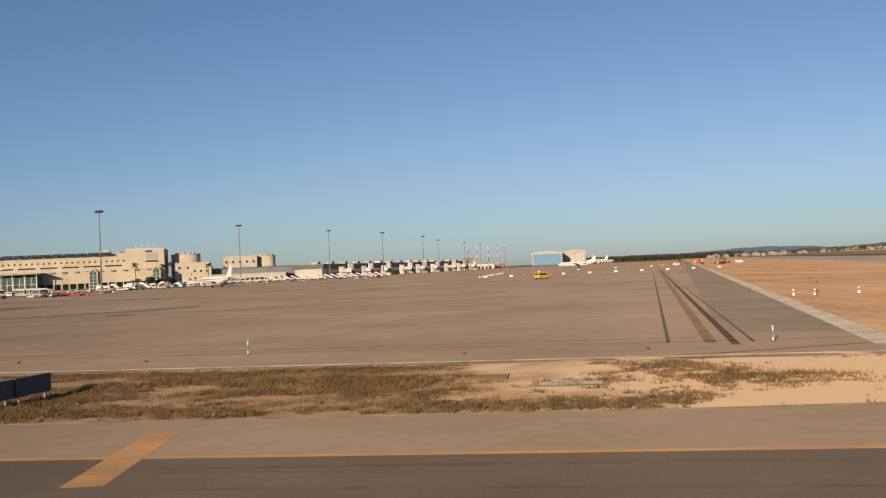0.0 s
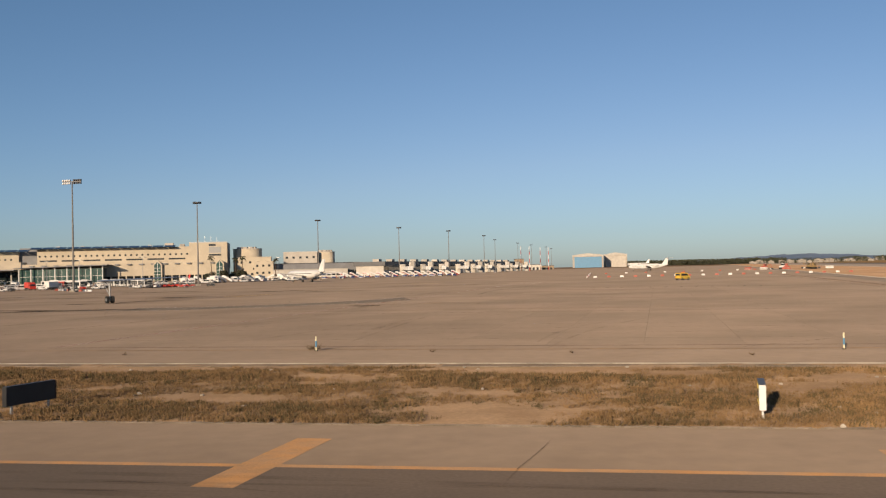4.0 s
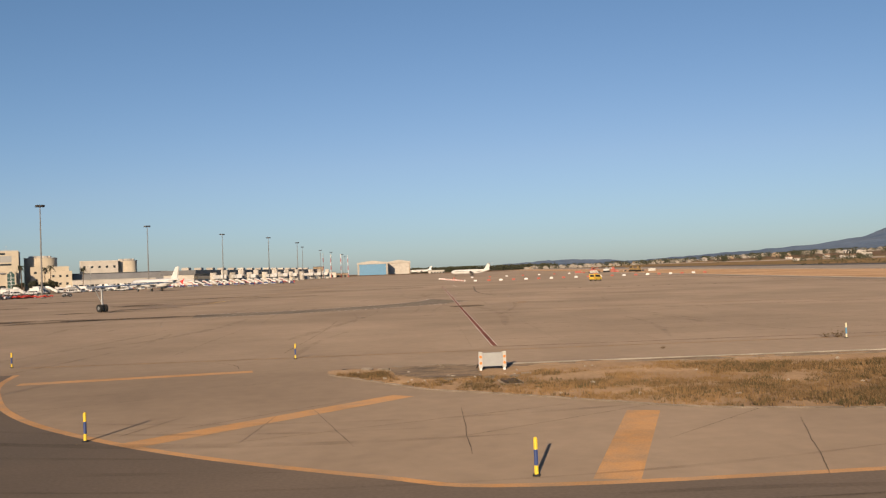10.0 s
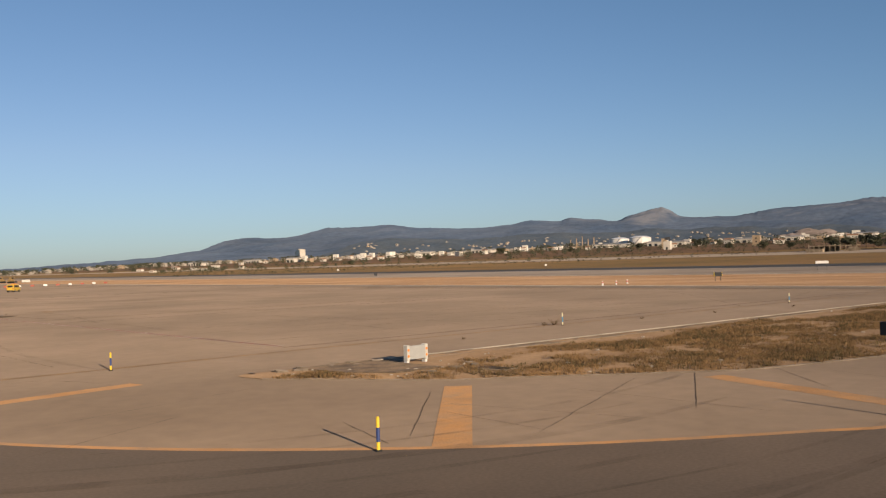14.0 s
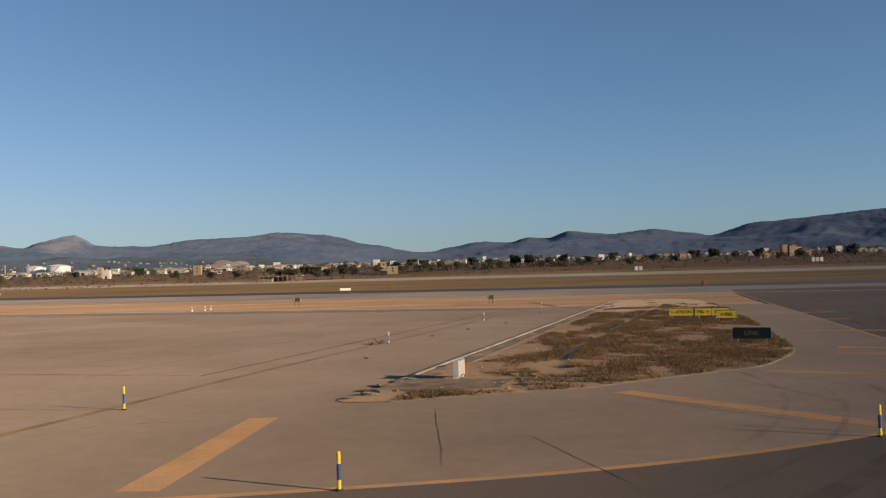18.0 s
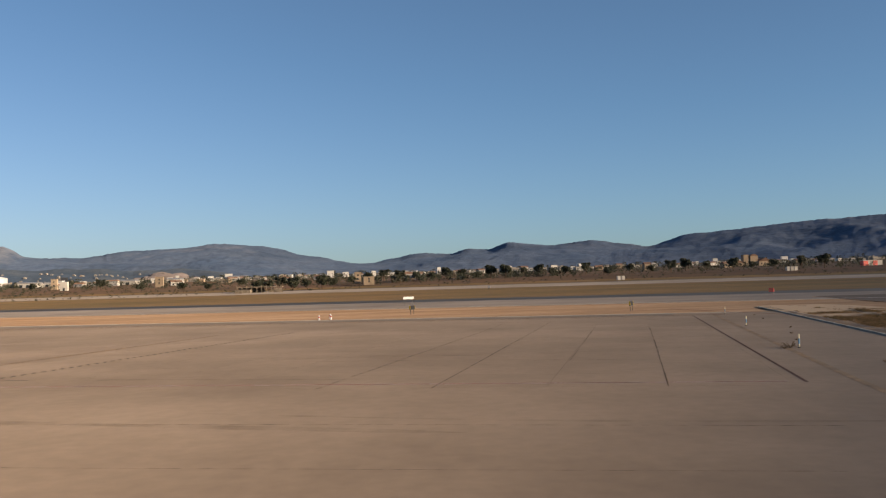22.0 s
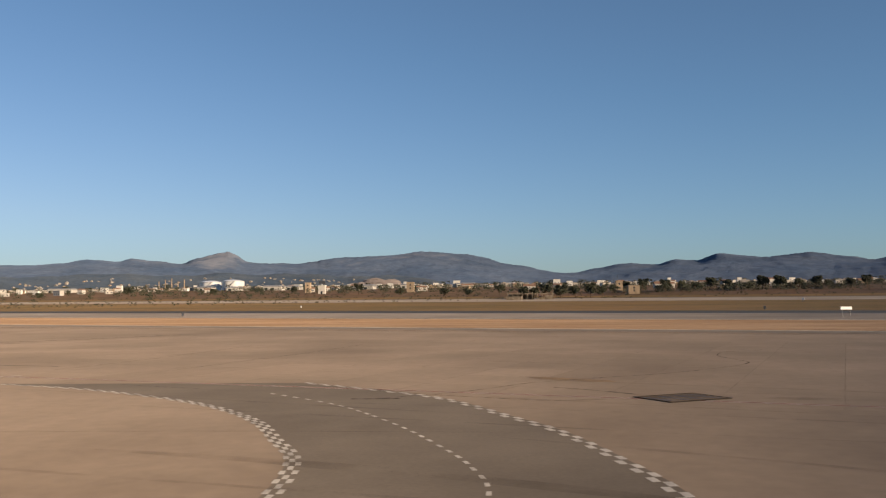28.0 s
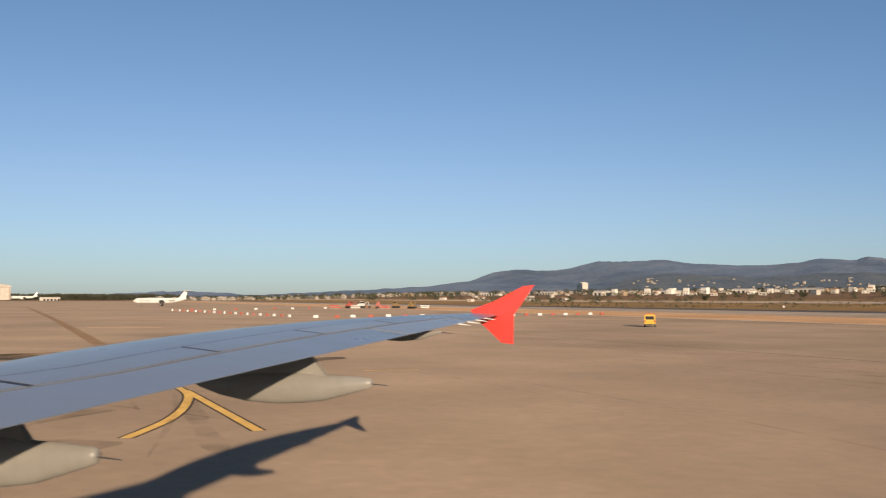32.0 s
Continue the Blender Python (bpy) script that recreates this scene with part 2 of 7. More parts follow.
M["leaf"] = mat("dark_green_leaves", (0.040, 0.047, 0.025), 0.8, 0.3, 2.5, 0.4, tint=(0.062, 0.060, 0.030), spread=0.25)
M["bark"] = mat("brown_bark", (0.16, 0.11, 0.075), 0.9, 0.25, 0.6, 0.06, 0.01, space="object")
M["straw"] = mat("dry_grass_blades", (0.285, 0.177, 0.086), 0.9, 0.3, 3.0, 0.25, tint=(0.165, 0.108, 0.055))
M["weed"] = mat("green_weeds", (0.092, 0.077, 0.038), 0.9, 0.3, 2.0, 0.25, tint=(0.15, 0.10, 0.052))


def bare_rock():
    """Pale limestone shows through the woods of the hills where the ground is bare; haze is mixed into its blue."""
    n, l = M["mountain"].node_tree.nodes, M["mountain"].node_tree.links
    b = n["Principled BSDF"]
    old = b.inputs["Base Color"].links[0].from_socket
    share, grain, add, ramp, mix = n.new("ShaderNodeAttribute"), n.new("ShaderNodeTexNoise"), n.new("ShaderNodeMath"), n.new("ShaderNodeMapRange"), n.new("ShaderNodeMix")
    share.attribute_name = "bare"
    l.new(n["Geometry"].outputs["Position"], grain.inputs["Vector"])
    grain.inputs["Scale"].default_value, grain.inputs["Detail"].default_value, grain.inputs["Roughness"].default_value = 0.011, 7, 0.65
    add.operation = "ADD"
    l.new(grain.outputs["Fac"], add.inputs[0])
    l.new(share.outputs["Fac"], add.inputs[1])
    ramp.inputs["From Min"].default_value, ramp.inputs["From Max"].default_value = 0.74, 1.02
    l.new(add.outputs[0], ramp.inputs["Value"])
    mix.data_type, mix.blend_type = "RGBA", "MIX"
    l.new(ramp.outputs["Result"], mix.inputs[0])
    l.new(old, mix.inputs[6])
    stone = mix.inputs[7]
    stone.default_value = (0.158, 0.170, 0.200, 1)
    l.new(mix.outputs[2], b.inputs["Base Color"])


bare_rock()


def sandy_end():
    """Towards its far end the island's soil turns into pale loose sand."""
    n, l = M["soil"].node_tree.nodes, M["soil"].node_tree.links
    b = n["Principled BSDF"]
    old = b.inputs["Base Color"].links[0].from_socket
    sep, grain, add, ramp, mix = n.new("ShaderNodeSeparateXYZ"), n.new("ShaderNodeTexNoise"), n.new("ShaderNodeMath"), n.new("ShaderNodeMapRange"), n.new("ShaderNodeMix")
    l.new(n.new("ShaderNodeNewGeometry").outputs["Position"], sep.inputs[0])
    l.new(n["Geometry"].outputs["Position"], grain.inputs["Vector"])
    grain.inputs["Scale"].default_value, grain.inputs["Detail"].default_value = 0.35, 6
    add.operation = "MULTIPLY_ADD"
    l.new(grain.outputs["Fac"], add.inputs[0])
    add.inputs[1].default_value = 26
    l.new(sep.outputs["X"], add.inputs[2])
    ramp.inputs["From Min"].default_value, ramp.inputs["From Max"].default_value = 12, 19
    l.new(add.outputs[0], ramp.inputs["Value"])
    mix.data_type, mix.blend_type = "RGBA", "MIX"
    l.new(ramp.outputs["Result"], mix.inputs[0])
    l.new(old, mix.inputs[6])
    pale = mix.inputs[7]
    pale.default_value = (0.40, 0.29, 0.185, 1)
    l.new(mix.outputs[2], b.inputs["Base Color"])


sandy_end()


# ---- building blocks ----
def obj(name, bm, material, parent=None, label="", smooth=False):
    me = bpy.data.meshes.new(name)
    if smooth:
        for f in bm.faces:
            f.smooth = True
    bm.to_mesh(me)
    bm.free()
    me.materials.append(M[material] if isinstance(material, str) else material)
    ob = new(name, me)
    if parent:
        ob.parent = parent
    if label:
        ob["label"] = label
    return ob


def part(name, bm, material, parent, label="", smooth=False):
    return obj(name, bm, material, parent, label, smooth)


def empty(name, m, label, category, group="", kind=""):
    e = new(name)
    e.empty_display_size = 0.2
    e.matrix_world = m
    return tagged(e, label, category, group, kind)


def box(x0, x1, y0, y1, z0, z1, bm=None, bevel=0.0):
    bm = bm or bmesh.new()
    v = [bm.verts.new(p) for p in ((x0, y0, z0), (x1, y0, z0), (x1, y1, z0), (x0, y1, z0), (x0, y0, z1), (x1, y0, z1), (x1, y1, z1), (x0, y1, z1))]
    fs = [bm.faces.new([v[i] for i in q]) for q in ((3, 2, 1, 0), (4, 5, 6, 7), (0, 1, 5, 4), (1, 2, 6, 5), (2, 3, 7, 6), (3, 0, 4, 7))]
    if bevel:
        bmesh.ops.bevel(bm, geom=list({e for f in fs for e in f.edges}), offset=bevel, segments=1, affect="EDGES")
    return bm


def tube(rings, seg=10, bm=None, caps=True):
    """A closed skin through rings of (centre, across, up): each ring an ellipse spanned by the two vectors."""
    bm = bm or bmesh.new()
    loops = []
    for c, a, b in rings:
        c, a, b = Vector(c), Vector(a), Vector(b)
        loops.append([bm.verts.new(c + a * math.cos(2 * math.pi * i / seg) + b * math.sin(2 * math.pi * i / seg)) for i in range(seg)])
    for p, q in zip(loops, loops[1:]):
        for i in range(seg):
            bm.faces.new((p[i], p[(i + 1) % seg], q[(i + 1) % seg], q[i]))
    if caps:
        bm.faces.new(loops[0][::-1])
        bm.faces.new(loops[-1])
    return bm


def pole(p0, p1, r0, r1=None, seg=8, bm=None):
    p0, p1 = Vector(p0), Vector(p1)
    d = (p1 - p0).normalized()
    a = d.orthogonal().normalized()
    b = d.cross(a)
    r1 = r0 if r1 is None else r1
    return tube([(p0, a * r0, b * r0), (p1, a * r1, b * r1)], seg, bm)


def prism(points, z0, z1, bm=None):
    """An upright slab over the outline given as (x, y) counter-clockwise."""
    bm = bm or bmesh.new()
    lo = [bm.verts.new((x, y, z0)) for x, y in points]
    hi = [bm.verts.new((x, y, z1)) for x, y in points]
    bm.faces.new(hi)
    bm.faces.new(lo[::-1])
    for i in range(len(points)):
        j = (i + 1) % len(points)
        bm.faces.new((lo[i], lo[j], hi[j], hi[i]))
    return bm


def side_prism(points, y0, y1, bm=None):
    """A slab whose outline (x, z) stands upright, from y0 to y1."""
    bm = bm or bmesh.new()
    a = [bm.verts.new((x, y0, z)) for x, z in points]
    b = [bm.verts.new((x, y1, z)) for x, z in points]
    bm.faces.new(a)
    bm.faces.new(b[::-1])
    for i in range(len(points)):
        j = (i + 1) % len(points)
        bm.faces.new((a[j], a[i], b[i], b[j]))
    bmesh.ops.recalc_face_normals(bm, faces=bm.faces)
    return bm


def band(points, width, z, bm=None, thick=0.004):
    """A flat painted strip along a line of (x, y)."""
    bm = bm or bmesh.new()
    pts = [Vector((x, y)) for x, y in points]
    rows = []
    for i, p in enumerate(pts):
        d = (pts[min(i + 1, len(pts) - 1)] - pts[max(i - 1, 0)]).normalized()
        s = Vector((-d.y, d.x)) * width / 2
        rows.append([bm.verts.new((*q, h)) for q in (p + s, p - s) for h in (z, z + thick)])
    for a, b in zip(rows, rows[1:]):
        bm.faces.new((a[1], a[3], b[3], b[1]))
        bm.faces.new((a[0], a[1], b[1], b[0]))
        bm.faces.new((a[3], a[2], b[2], b[3]))
    bmesh.ops.recalc_face_normals(bm, faces=bm.faces)
    return bm


def curve(points, steps=8):
    """Points along a smooth line through the ones given."""
    out = []
    p = [Vector(q) for q in points]
    for i in range(len(p) - 1):
        a, b, c, d = p[max(i - 1, 0)], p[i], p[i + 1], p[min(i + 2, len(p) - 1)]
        for k in range(steps):
            s = k / steps
            out.append(0.5 * ((2 * b) + (c - a) * s + (2 * a - 5 * b + 4 * c - d) * s * s + (3 * b - a - 3 * c + d) * s ** 3))
    out.append(p[-1])
    return [tuple(q) for q in out]


# ---- the lie of the land: u runs along the runway, w across it ----
RUN_O, RUN_U, RUN_W = Vector((36.5, 100.7)), Vector((0.242, 0.970)), Vector((0.970, -0.242))


def uw(u, w):
    q = RUN_O + RUN_U * u + RUN_W * w
    return q.x, q.y


def rise(x, y):
    """Height of the land, which climbs gently beyond the runway."""
    w = (Vector((x, y)) - RUN_O).dot(RUN_W)
    ws = (-5000, 190, 350, 430, 520, 620, 900, 1500, 2000, 5200)
    zs = (0, 0, 1.9, 3.6, 8.0, 10.2, 16, 24, 30, 54)
    return float(np.interp(w, ws, zs))


def sheet(name, us, ws, material, lift, label, category, thick=0.0):
    bm = bmesh.new()
    rows = []
    for u in us:
        row = []
        for w in ws:
            x, y = uw(u, w)
            row.append(bm.verts.new((x, y, rise(x, y) + lift)))
        rows.append(row)
    for a, b in zip(rows, rows[1:]):
        for i in range(len(ws) - 1):
            bm.faces.new((a[i], a[i + 1], b[i + 1], b[i]))
    bmesh.ops.recalc_face_normals(bm, faces=bm.faces)
    if bm.faces[:][0].normal.z < 0:
        bmesh.ops.reverse_faces(bm, faces=bm.faces)
    return tagged(obj(name, bm, material), label, category, kind="structure")


def strip(name, u0, u1, w0, w1, material, top, label, category):
    """A paved or bare strip along the runway, with thickness."""
    ob = obj(name, prism([uw(u0, w0), uw(u0, w1), uw(u1, w1), uw(u1, w0)], -0.6, top), material)
    return tagged(ob, label, category, kind="structure")


# ---- ground ----
sheet("ground", [-4600, -3000, -2000, -1000, -500, 0, 500, 1000, 2000, 3000, 4600],
      [-4600, -3000, -1500, -700, 0, 190, 270, 350, 390, 430, 480, 520, 570, 620, 760, 900, 1200, 1500, 2000, 3000, 4600],
      "field", -0.25, "flat dry brown land with scrub that climbs to the hills", "ground")
apron = tagged(obj("apron", prism([uw(-900, -900), uw(-900, -2), uw(1500, -2), uw(1500, -900)], -0.6, 0.0), "concrete"),
       "wide tan concrete airport apron with faint stains and joints", "apron", kind="structure")
strip("sand_strip", -900, 2400, -1.2, 52, "sand", -0.06, "dry orange sand and straw beside the runway", "sand strip")
strip("runway_edge_kerb", -60, 2400, -2.6, -1.2, "kerb", 0.006, "pale weathered concrete edge of the apron", "kerb")
strip("apron_shoulder", -52, 2400, -9, -2.6, "shoulder", 0.0008, "darker asphalt shoulder along the apron edge", "shoulder")
strip("runway", -900, 2600, 53.2, 112, "runway", 0.0, "grey asphalt runway", "runway")
strip("runway_edge_line", -900, 2600, 52, 53.2, "white_line", 0.005, "worn white line along the runway edge", "line")
strip("runway_shoulder", -900, 2600, 112, 150, "rubber", 0.0, "dark rubber-blackened far side of the runway", "runway")
sheet("runway_grass", [-900, -400, 0, 400, 1000, 2600], [150, 190, 230, 270, 310, 348], "verge", -0.02, "dry olive grass between runway and taxiway", "grass")
sheet("far_taxiway", [-900, -400, 0, 400, 1000, 2600], [348, 370, 390, 410], "far_taxiway", 0.0, "pale grey far taxiway", "taxiway")
sheet("far_taxiway_edge", [-900, -400, 0, 400, 1000, 2600], [410, 418], "rubber", 0.0, "dark far edge of the taxiway", "taxiway")
sheet("far_grass", [-900, -400, 0, 400, 1000, 2600], [418, 430, 452], "verge", -0.03, "dry grass beyond the taxiway", "grass")

# taxiway on which the walk goes
EDGE = curve([(90, 8), (40, 16), (0, 22), (-20, 25), (-40, 28), (-53, 29.5), (-63, 31), (-66, 33), (-70.5, 37.6), (-74.3, 43.1), (-76.6, 48), (-78, 52.7), (-79, 57.3), (-79.3, 62)], 6)
outer = [(-130, 62), (-130, -60), (90, -60)]
tagged(obj("taxiway", prism(EDGE + outer, -0.3, 0.0015), "asphalt"), "brown-grey asphalt taxiway with worn surface", "taxiway", kind="structure")
tagged(obj("taxiway_edge_line", band(EDGE, 0.3, 0.002, thick=0.001), "orange_bar"), "thin worn orange line along the taxiway edge", "line", kind="structure")

# ---- hills ----
RIDGE = [(14.5, .02), (16.8, .28), (19, .40), (20.6, .42), (22.4, .34), (24.2, .2), (26, .3), (30, .5), (34, .72), (36.9, 1.06), (38.5, 1.6), (39.8, 1.79), (41.2, 1.7), (42.5, 1.76), (44.7, 2.25), (46.2, 2.24), (48.4, 2.33), (50, 2.1), (52.7, 1.98), (54.1, 1.96), (55.8, 2.1), (57.1, 2.32), (58.7, 2.2), (59.4, 2.38), (60.6, 2.26), (62.2, 2.08),
         (63.3, 2.46), (64.4, 2.74), (64.8, 2.8), (65.3, 2.62), (66, 2.2), (66.8, 2.12), (69, 2.1), (71.5, 2.45), (74.7, 2.58), (76.4, 2.8), (79.2, 2.6), (82, 1.93), (85, 1.38), (88.7, 1.95), (90.4, 1.86),
         (91.6, 2.14), (92.7, 2.06), (93.9, 2.44), (96.5, 2.18), (98.9, 2.4), (101.2, 2.1), (102.1, 1.9), (104.7, 2.57), (112, 3.05), (117, 3.25), (138, 2.2)]
HUB = Vector((-86, 100))


def crest(az):
    """How high the ridge stands over the horizon, in degrees, at a compass bearing."""
    for (a, p), (b, q) in zip(RIDGE, RIDGE[1:]):
        if az <= b:
            k = (az - a) / (b - a)
            k = k * k * (3 - 2 * k) * 0.6 + k * 0.4
            return p + (q - p) * k
    return RIDGE[-1][1]


def hills():
    """Two ranges in one sheet: folded slopes that climb to the crest."""
    bm = bmesh.new()
    rows, stone = [], []
    n, m = 960, 36
    for i in range(n + 1):
        az = 14.5 + 123.5 * i / n
        top = crest(az) + 0.04 * noise.noise((az * 1.3, 0, 0))
        even = sum(crest(max(14.5, min(138, az + d))) for d in (-3, -2, -1, 0, 1, 2, 3)) / 7
        bumps = 0.03 * noise.noise((az * 5, 3, 0)) + 0.025 * noise.noise((az * 17, 5, 0)) + 0.014 * noise.noise((az * 41, 7, 0))
        a = radians(az)
        row = []
        for k in range(m + 1):
            r = 3300 + 1340 * k / m
            p = HUB + Vector((math.sin(a), math.cos(a))) * r
            s = k / (m - 2)
            rising = s ** 1.15 * (0.9 + 0.1 * s)
            q = Vector((p.x / 520, p.y / 520, 3))
            fold = 0.5 - abs(noise.noise(q)) + 0.5 * (0.4 - abs(noise.noise(q * 2.3))) + 0.20 * (0.3 - abs(noise.noise(q * 5.5))) + 0.12 * noise.noise(q * 13) + 0.06 * noise.noise(q * 31)
            rising += 0.21 * fold * math.sin(math.pi * min(1, s)) ** 0.8
            if s > 1:
                rising = 1 - (s - 1) * 3
            steep = min(1, max(0, (s - 0.55) / 0.4))
            full = math.tan(radians(even + (top - even) * steep + bumps * steep * steep)) * (3300 + 1340 * (m - 2) / m) + 4.3
            base = rise(p.x, p.y) - 6
            cap = 0.80 + 0.2 * s
            row.append(bm.verts.new((p.x, p.y, base + (full - base) * max(0 if k == 0 else 0.02, min(cap, rising)))))
        rows.append(row)
    for a, b in zip(rows, rows[1:]):
        for k in range(m):
            bm.faces.new((a[k], b[k], b[k + 1], a[k + 1]))
    bmesh.ops.recalc_face_normals(bm, faces=bm.faces)
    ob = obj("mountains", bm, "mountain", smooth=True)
    bare = ob.data.attributes.new("bare", "FLOAT", "POINT")
    for v in ob.data.vertices:
        c = v.co
        at = math.degrees(math.atan2(c.x - HUB.x, c.y - HUB.y))
        peak = math.exp(-((at - 64.2) / 1.25) ** 2) * min(1, max(0, (c.z - 95) / 50))
        bare.data[v.index].value = 0.09 + 0.17 * noise.noise((c.x / 330, c.y / 330, 7)) + min(0.14, max(-0.1, (c.z - 110) / 700)) + 0.34 * peak
    return tagged(ob, "wooded mountain range painted hazy blue-grey, with pale rock faces", "mountains", kind="structure")


hills()


def foot(az, r):
    """Height of the dark wooded foothills that stand before the range."""
    lift = 1.45 + 0.42 * noise.noise((az * 0.16, 2, 0)) + 0.16 * noise.noise((az * 0.55, 4, 0)) + 0.03 * noise.noise((az * 3, 6, 0)) + 0.02 * noise.noise((az * 11, 6, 0))
    lift = min(lift, crest(max(14.5, min(138, az))) - 0.28)
    ends = min(1, max(0, (az - 42) / 7), max(0, (80 - az) / 6))
    x, y = HUB.x + r * math.sin(radians(az)), HUB.y + r * math.cos(radians(az))
    base = rise(x, y) - 4
    full = math.tan(radians(lift)) * 3460 + 4.3
    s = (r - 3060) / 400
    s = max(0, s) ** 0.9 if s < 1 else 1 - (s - 1) * 1.4
    s += 0.22 * noise.noise((x / 150, y / 150, 9)) * math.sin(math.pi * min(1, max(0, s)))
    return base + max(0, full - base) * max(0, s) * ends * ends * (3 - 2 * ends)


def foothills():
    bm = bmesh.new()
    rows = []
    for i in range(421):
        az = 41 + 40 * i / 420
        rows.append([bm.verts.new((HUB.x + r * math.sin(radians(az)), HUB.y + r * math.cos(radians(az)), foot(az, r))) for r in range(3040, 3641, 30)])
    for a, b in zip(rows, rows[1:]):
        for k in range(len(a) - 1):
            bm.faces.new((a[k], b[k], b[k + 1], a[k + 1]))
    bmesh.ops.recalc_face_normals(bm, faces=bm.faces)
    if bm.faces[:][0].normal.z < 0:
        bmesh.ops.reverse_faces(bm, faces=bm.faces)
    return tagged(obj("foothills", bm, "foothill", smooth=True), "dark pine-wooded foothills with haze painted in, before the mountains", "hills", kind="structure")


foothills()

# ---- grass island between taxiway and apron ----
from mathutils import geometry

ISLAND = [(-65, 53.7), (-63.4, 50), (-62.1, 47), (-60, 44.5), (-57.6, 41.5), (-55.5, 39), (-53, 37.5), (-47, 35), (-37.1, 33.3), (-20, 30.5), (-1.6, 28.1), (13.3, 26.2), (36, 25), (40, 30),
          (38, 35.4), (22, 38.5), (7.4, 41.3), (-2.3, 43.15), (-11.8, 45.0), (-26.5, 47.8), (-37.6, 49.95), (-46.4, 51.6), (-54.3, 53.15), (-60, 54.3), (-64.5, 55.6)]
ring = curve(ISLAND + ISLAND[:1], 4)[:-1]


def inside(x, y, outline):
    hit = False
    for (ax, ay), (bx, by) in zip(outline, outline[1:] + outline[:1]):
        if (ay > y) != (by > y) and x < (bx - ax) * (y - ay) / (by - ay) + ax:
            hit = not hit
    return hit


RUT = [(18.1, 31.7), (4, 35), (-19.1, 40.2), (-34.2, 43.6), (-45.0, 46.1), (-51.1, 47.2), (-55.2, 47.4)]


def off_rut(x, y):
    """Distance to the old wheel rut across the island; positive on its taxiway side."""
    if not -57 < x < 19:
        return 99
    for (ax, ay), (bx, by) in zip(RUT, RUT[1:]):
        if bx <= x <= ax:
            return ay + (by - ay) * (x - ax) / (bx - ax) - y
    return 99


def mound(x, y):
    d = off_rut(x, y)
    if abs(d) < 3:
        bank = 0.11 * math.exp(-((d - 0.75) / 0.45) ** 2) + 0.05 * math.exp(-((d + 0.8) / 0.4) ** 2) - 0.04 * math.exp(-(d / 0.4) ** 2)
        return max(0.012, 0.05 + bank * (0.75 + 0.5 * noise.noise((x * 0.5, y, 2))) + 0.03 * noise.noise((x * 1.4, y * 1.4, 4)))
    return 0.05 + 0.05 * noise.noise((x * 0.35, y * 0.35, 0)) + 0.03 * noise.noise((x * 1.4, y * 1.4, 4))


def island():
    rng = random.Random(4)
    pts = [Vector(p) for p in ring]
    n = len(pts)
    for i in range(3600):
        x, y = rng.uniform(-66, 40), rng.uniform(24, 57)
        if inside(x, y, ring):
            pts.append(Vector((x, y)))
    for i in range(170):
        x = -56 + i * 0.44
        for d in (-0.9, -0.35, 0.05, 0.4, 0.75, 1.15, 1.7):
            pts.append(Vector((x + rng.uniform(-0.1, 0.1), off_rut(x, 0) - d)))
    vs, es, fs, *_ = geometry.delaunay_2d_cdt(pts, [(i, (i + 1) % n) for i in range(n)], [], 1, 0.001)
    bm = bmesh.new()
    vv = [bm.verts.new((p.x, p.y, 0.02 if i < n else mound(p.x, p.y))) for i, p in enumerate(vs)]
    for f in fs:
        bm.faces.new([vv[i] for i in f])
    bmesh.ops.recalc_face_normals(bm, faces=bm.faces)
    if bm.faces[:][0].normal.z < 0:
        bmesh.ops.reverse_faces(bm, faces=bm.faces)
    ob = obj("grass_island", bm, "soil", smooth=True)
    return tagged(ob, "bare sandy soil of the taxiway island", "soil", kind="structure")


island()
kerb_ring = curve(ISLAND[0:13], 4)


def beside(x0, x1, off):
    """A line along the straight far edge of the island, off metres in from it."""
    n = 40
    out = []
    for i in range(n + 1):
        x = x0 + (x1 - x0) * i / n
        out.append((x, 54.25 - 0.1925 * (x + 59.8) - off + 0.03 * noise.noise((x * 0.7, off, 1))))
    return out


M["dusty_drain"] = mat("dust_filled_asphalt", (0.205, 0.152, 0.105), 0.93, 0.25, 1.1, 0.1, 0.012, tint=(0.125, 0.095, 0.072), stain=0.3, stain_size=3)
tagged(obj("island_kerb", band(beside(-59.5, 36, 0.0), 0.18, 0.0, thick=0.085), "kerb"), "pale broken concrete kerb along the island", "kerb", kind="structure")
tagged(obj("drain_strip", band(beside(-58.2, 34, 0.6), 0.95, 0.0, thick=0.05), "dusty_drain"), "grey asphalt drainage strip between two concrete lips", "drain strip", kind="structure")
tagged(obj("drain_lip", band(beside(-56.4, 34, 1.15), 0.14, 0.0, thick=0.07), "dusty_kerb"), "pale dusty concrete lip along the drainage strip", "kerb", kind="structure")
M["tip_asphalt"] = mat("crumbling_grey_asphalt", (0.195, 0.142, 0.096), 0.93, 0.3, 0.8, 0.09, 0.02, tint=(0.10, 0.078, 0.06), stain=0.35, stain_size=2)
tagged(obj("island_tip_patch", prism([(-58.4, 53.9), (-58.9, 52.3), (-59.4, 49.4), (-61.6, 49.9), (-62.5, 51.6), (-62.4, 53.3), (-62.3, 54.55), (-60.4, 54.4)], -0.02, 0.10), "tip_asphalt"), "crumbling grey asphalt patch at the tip of the island", "patch", kind="structure")
tagged(obj("island_kerb_near", band(kerb_ring, 0.2, 0.0, thick=0.03), "dusty_kerb"), "pale cracked concrete lip round the island", "kerb", kind="structure")


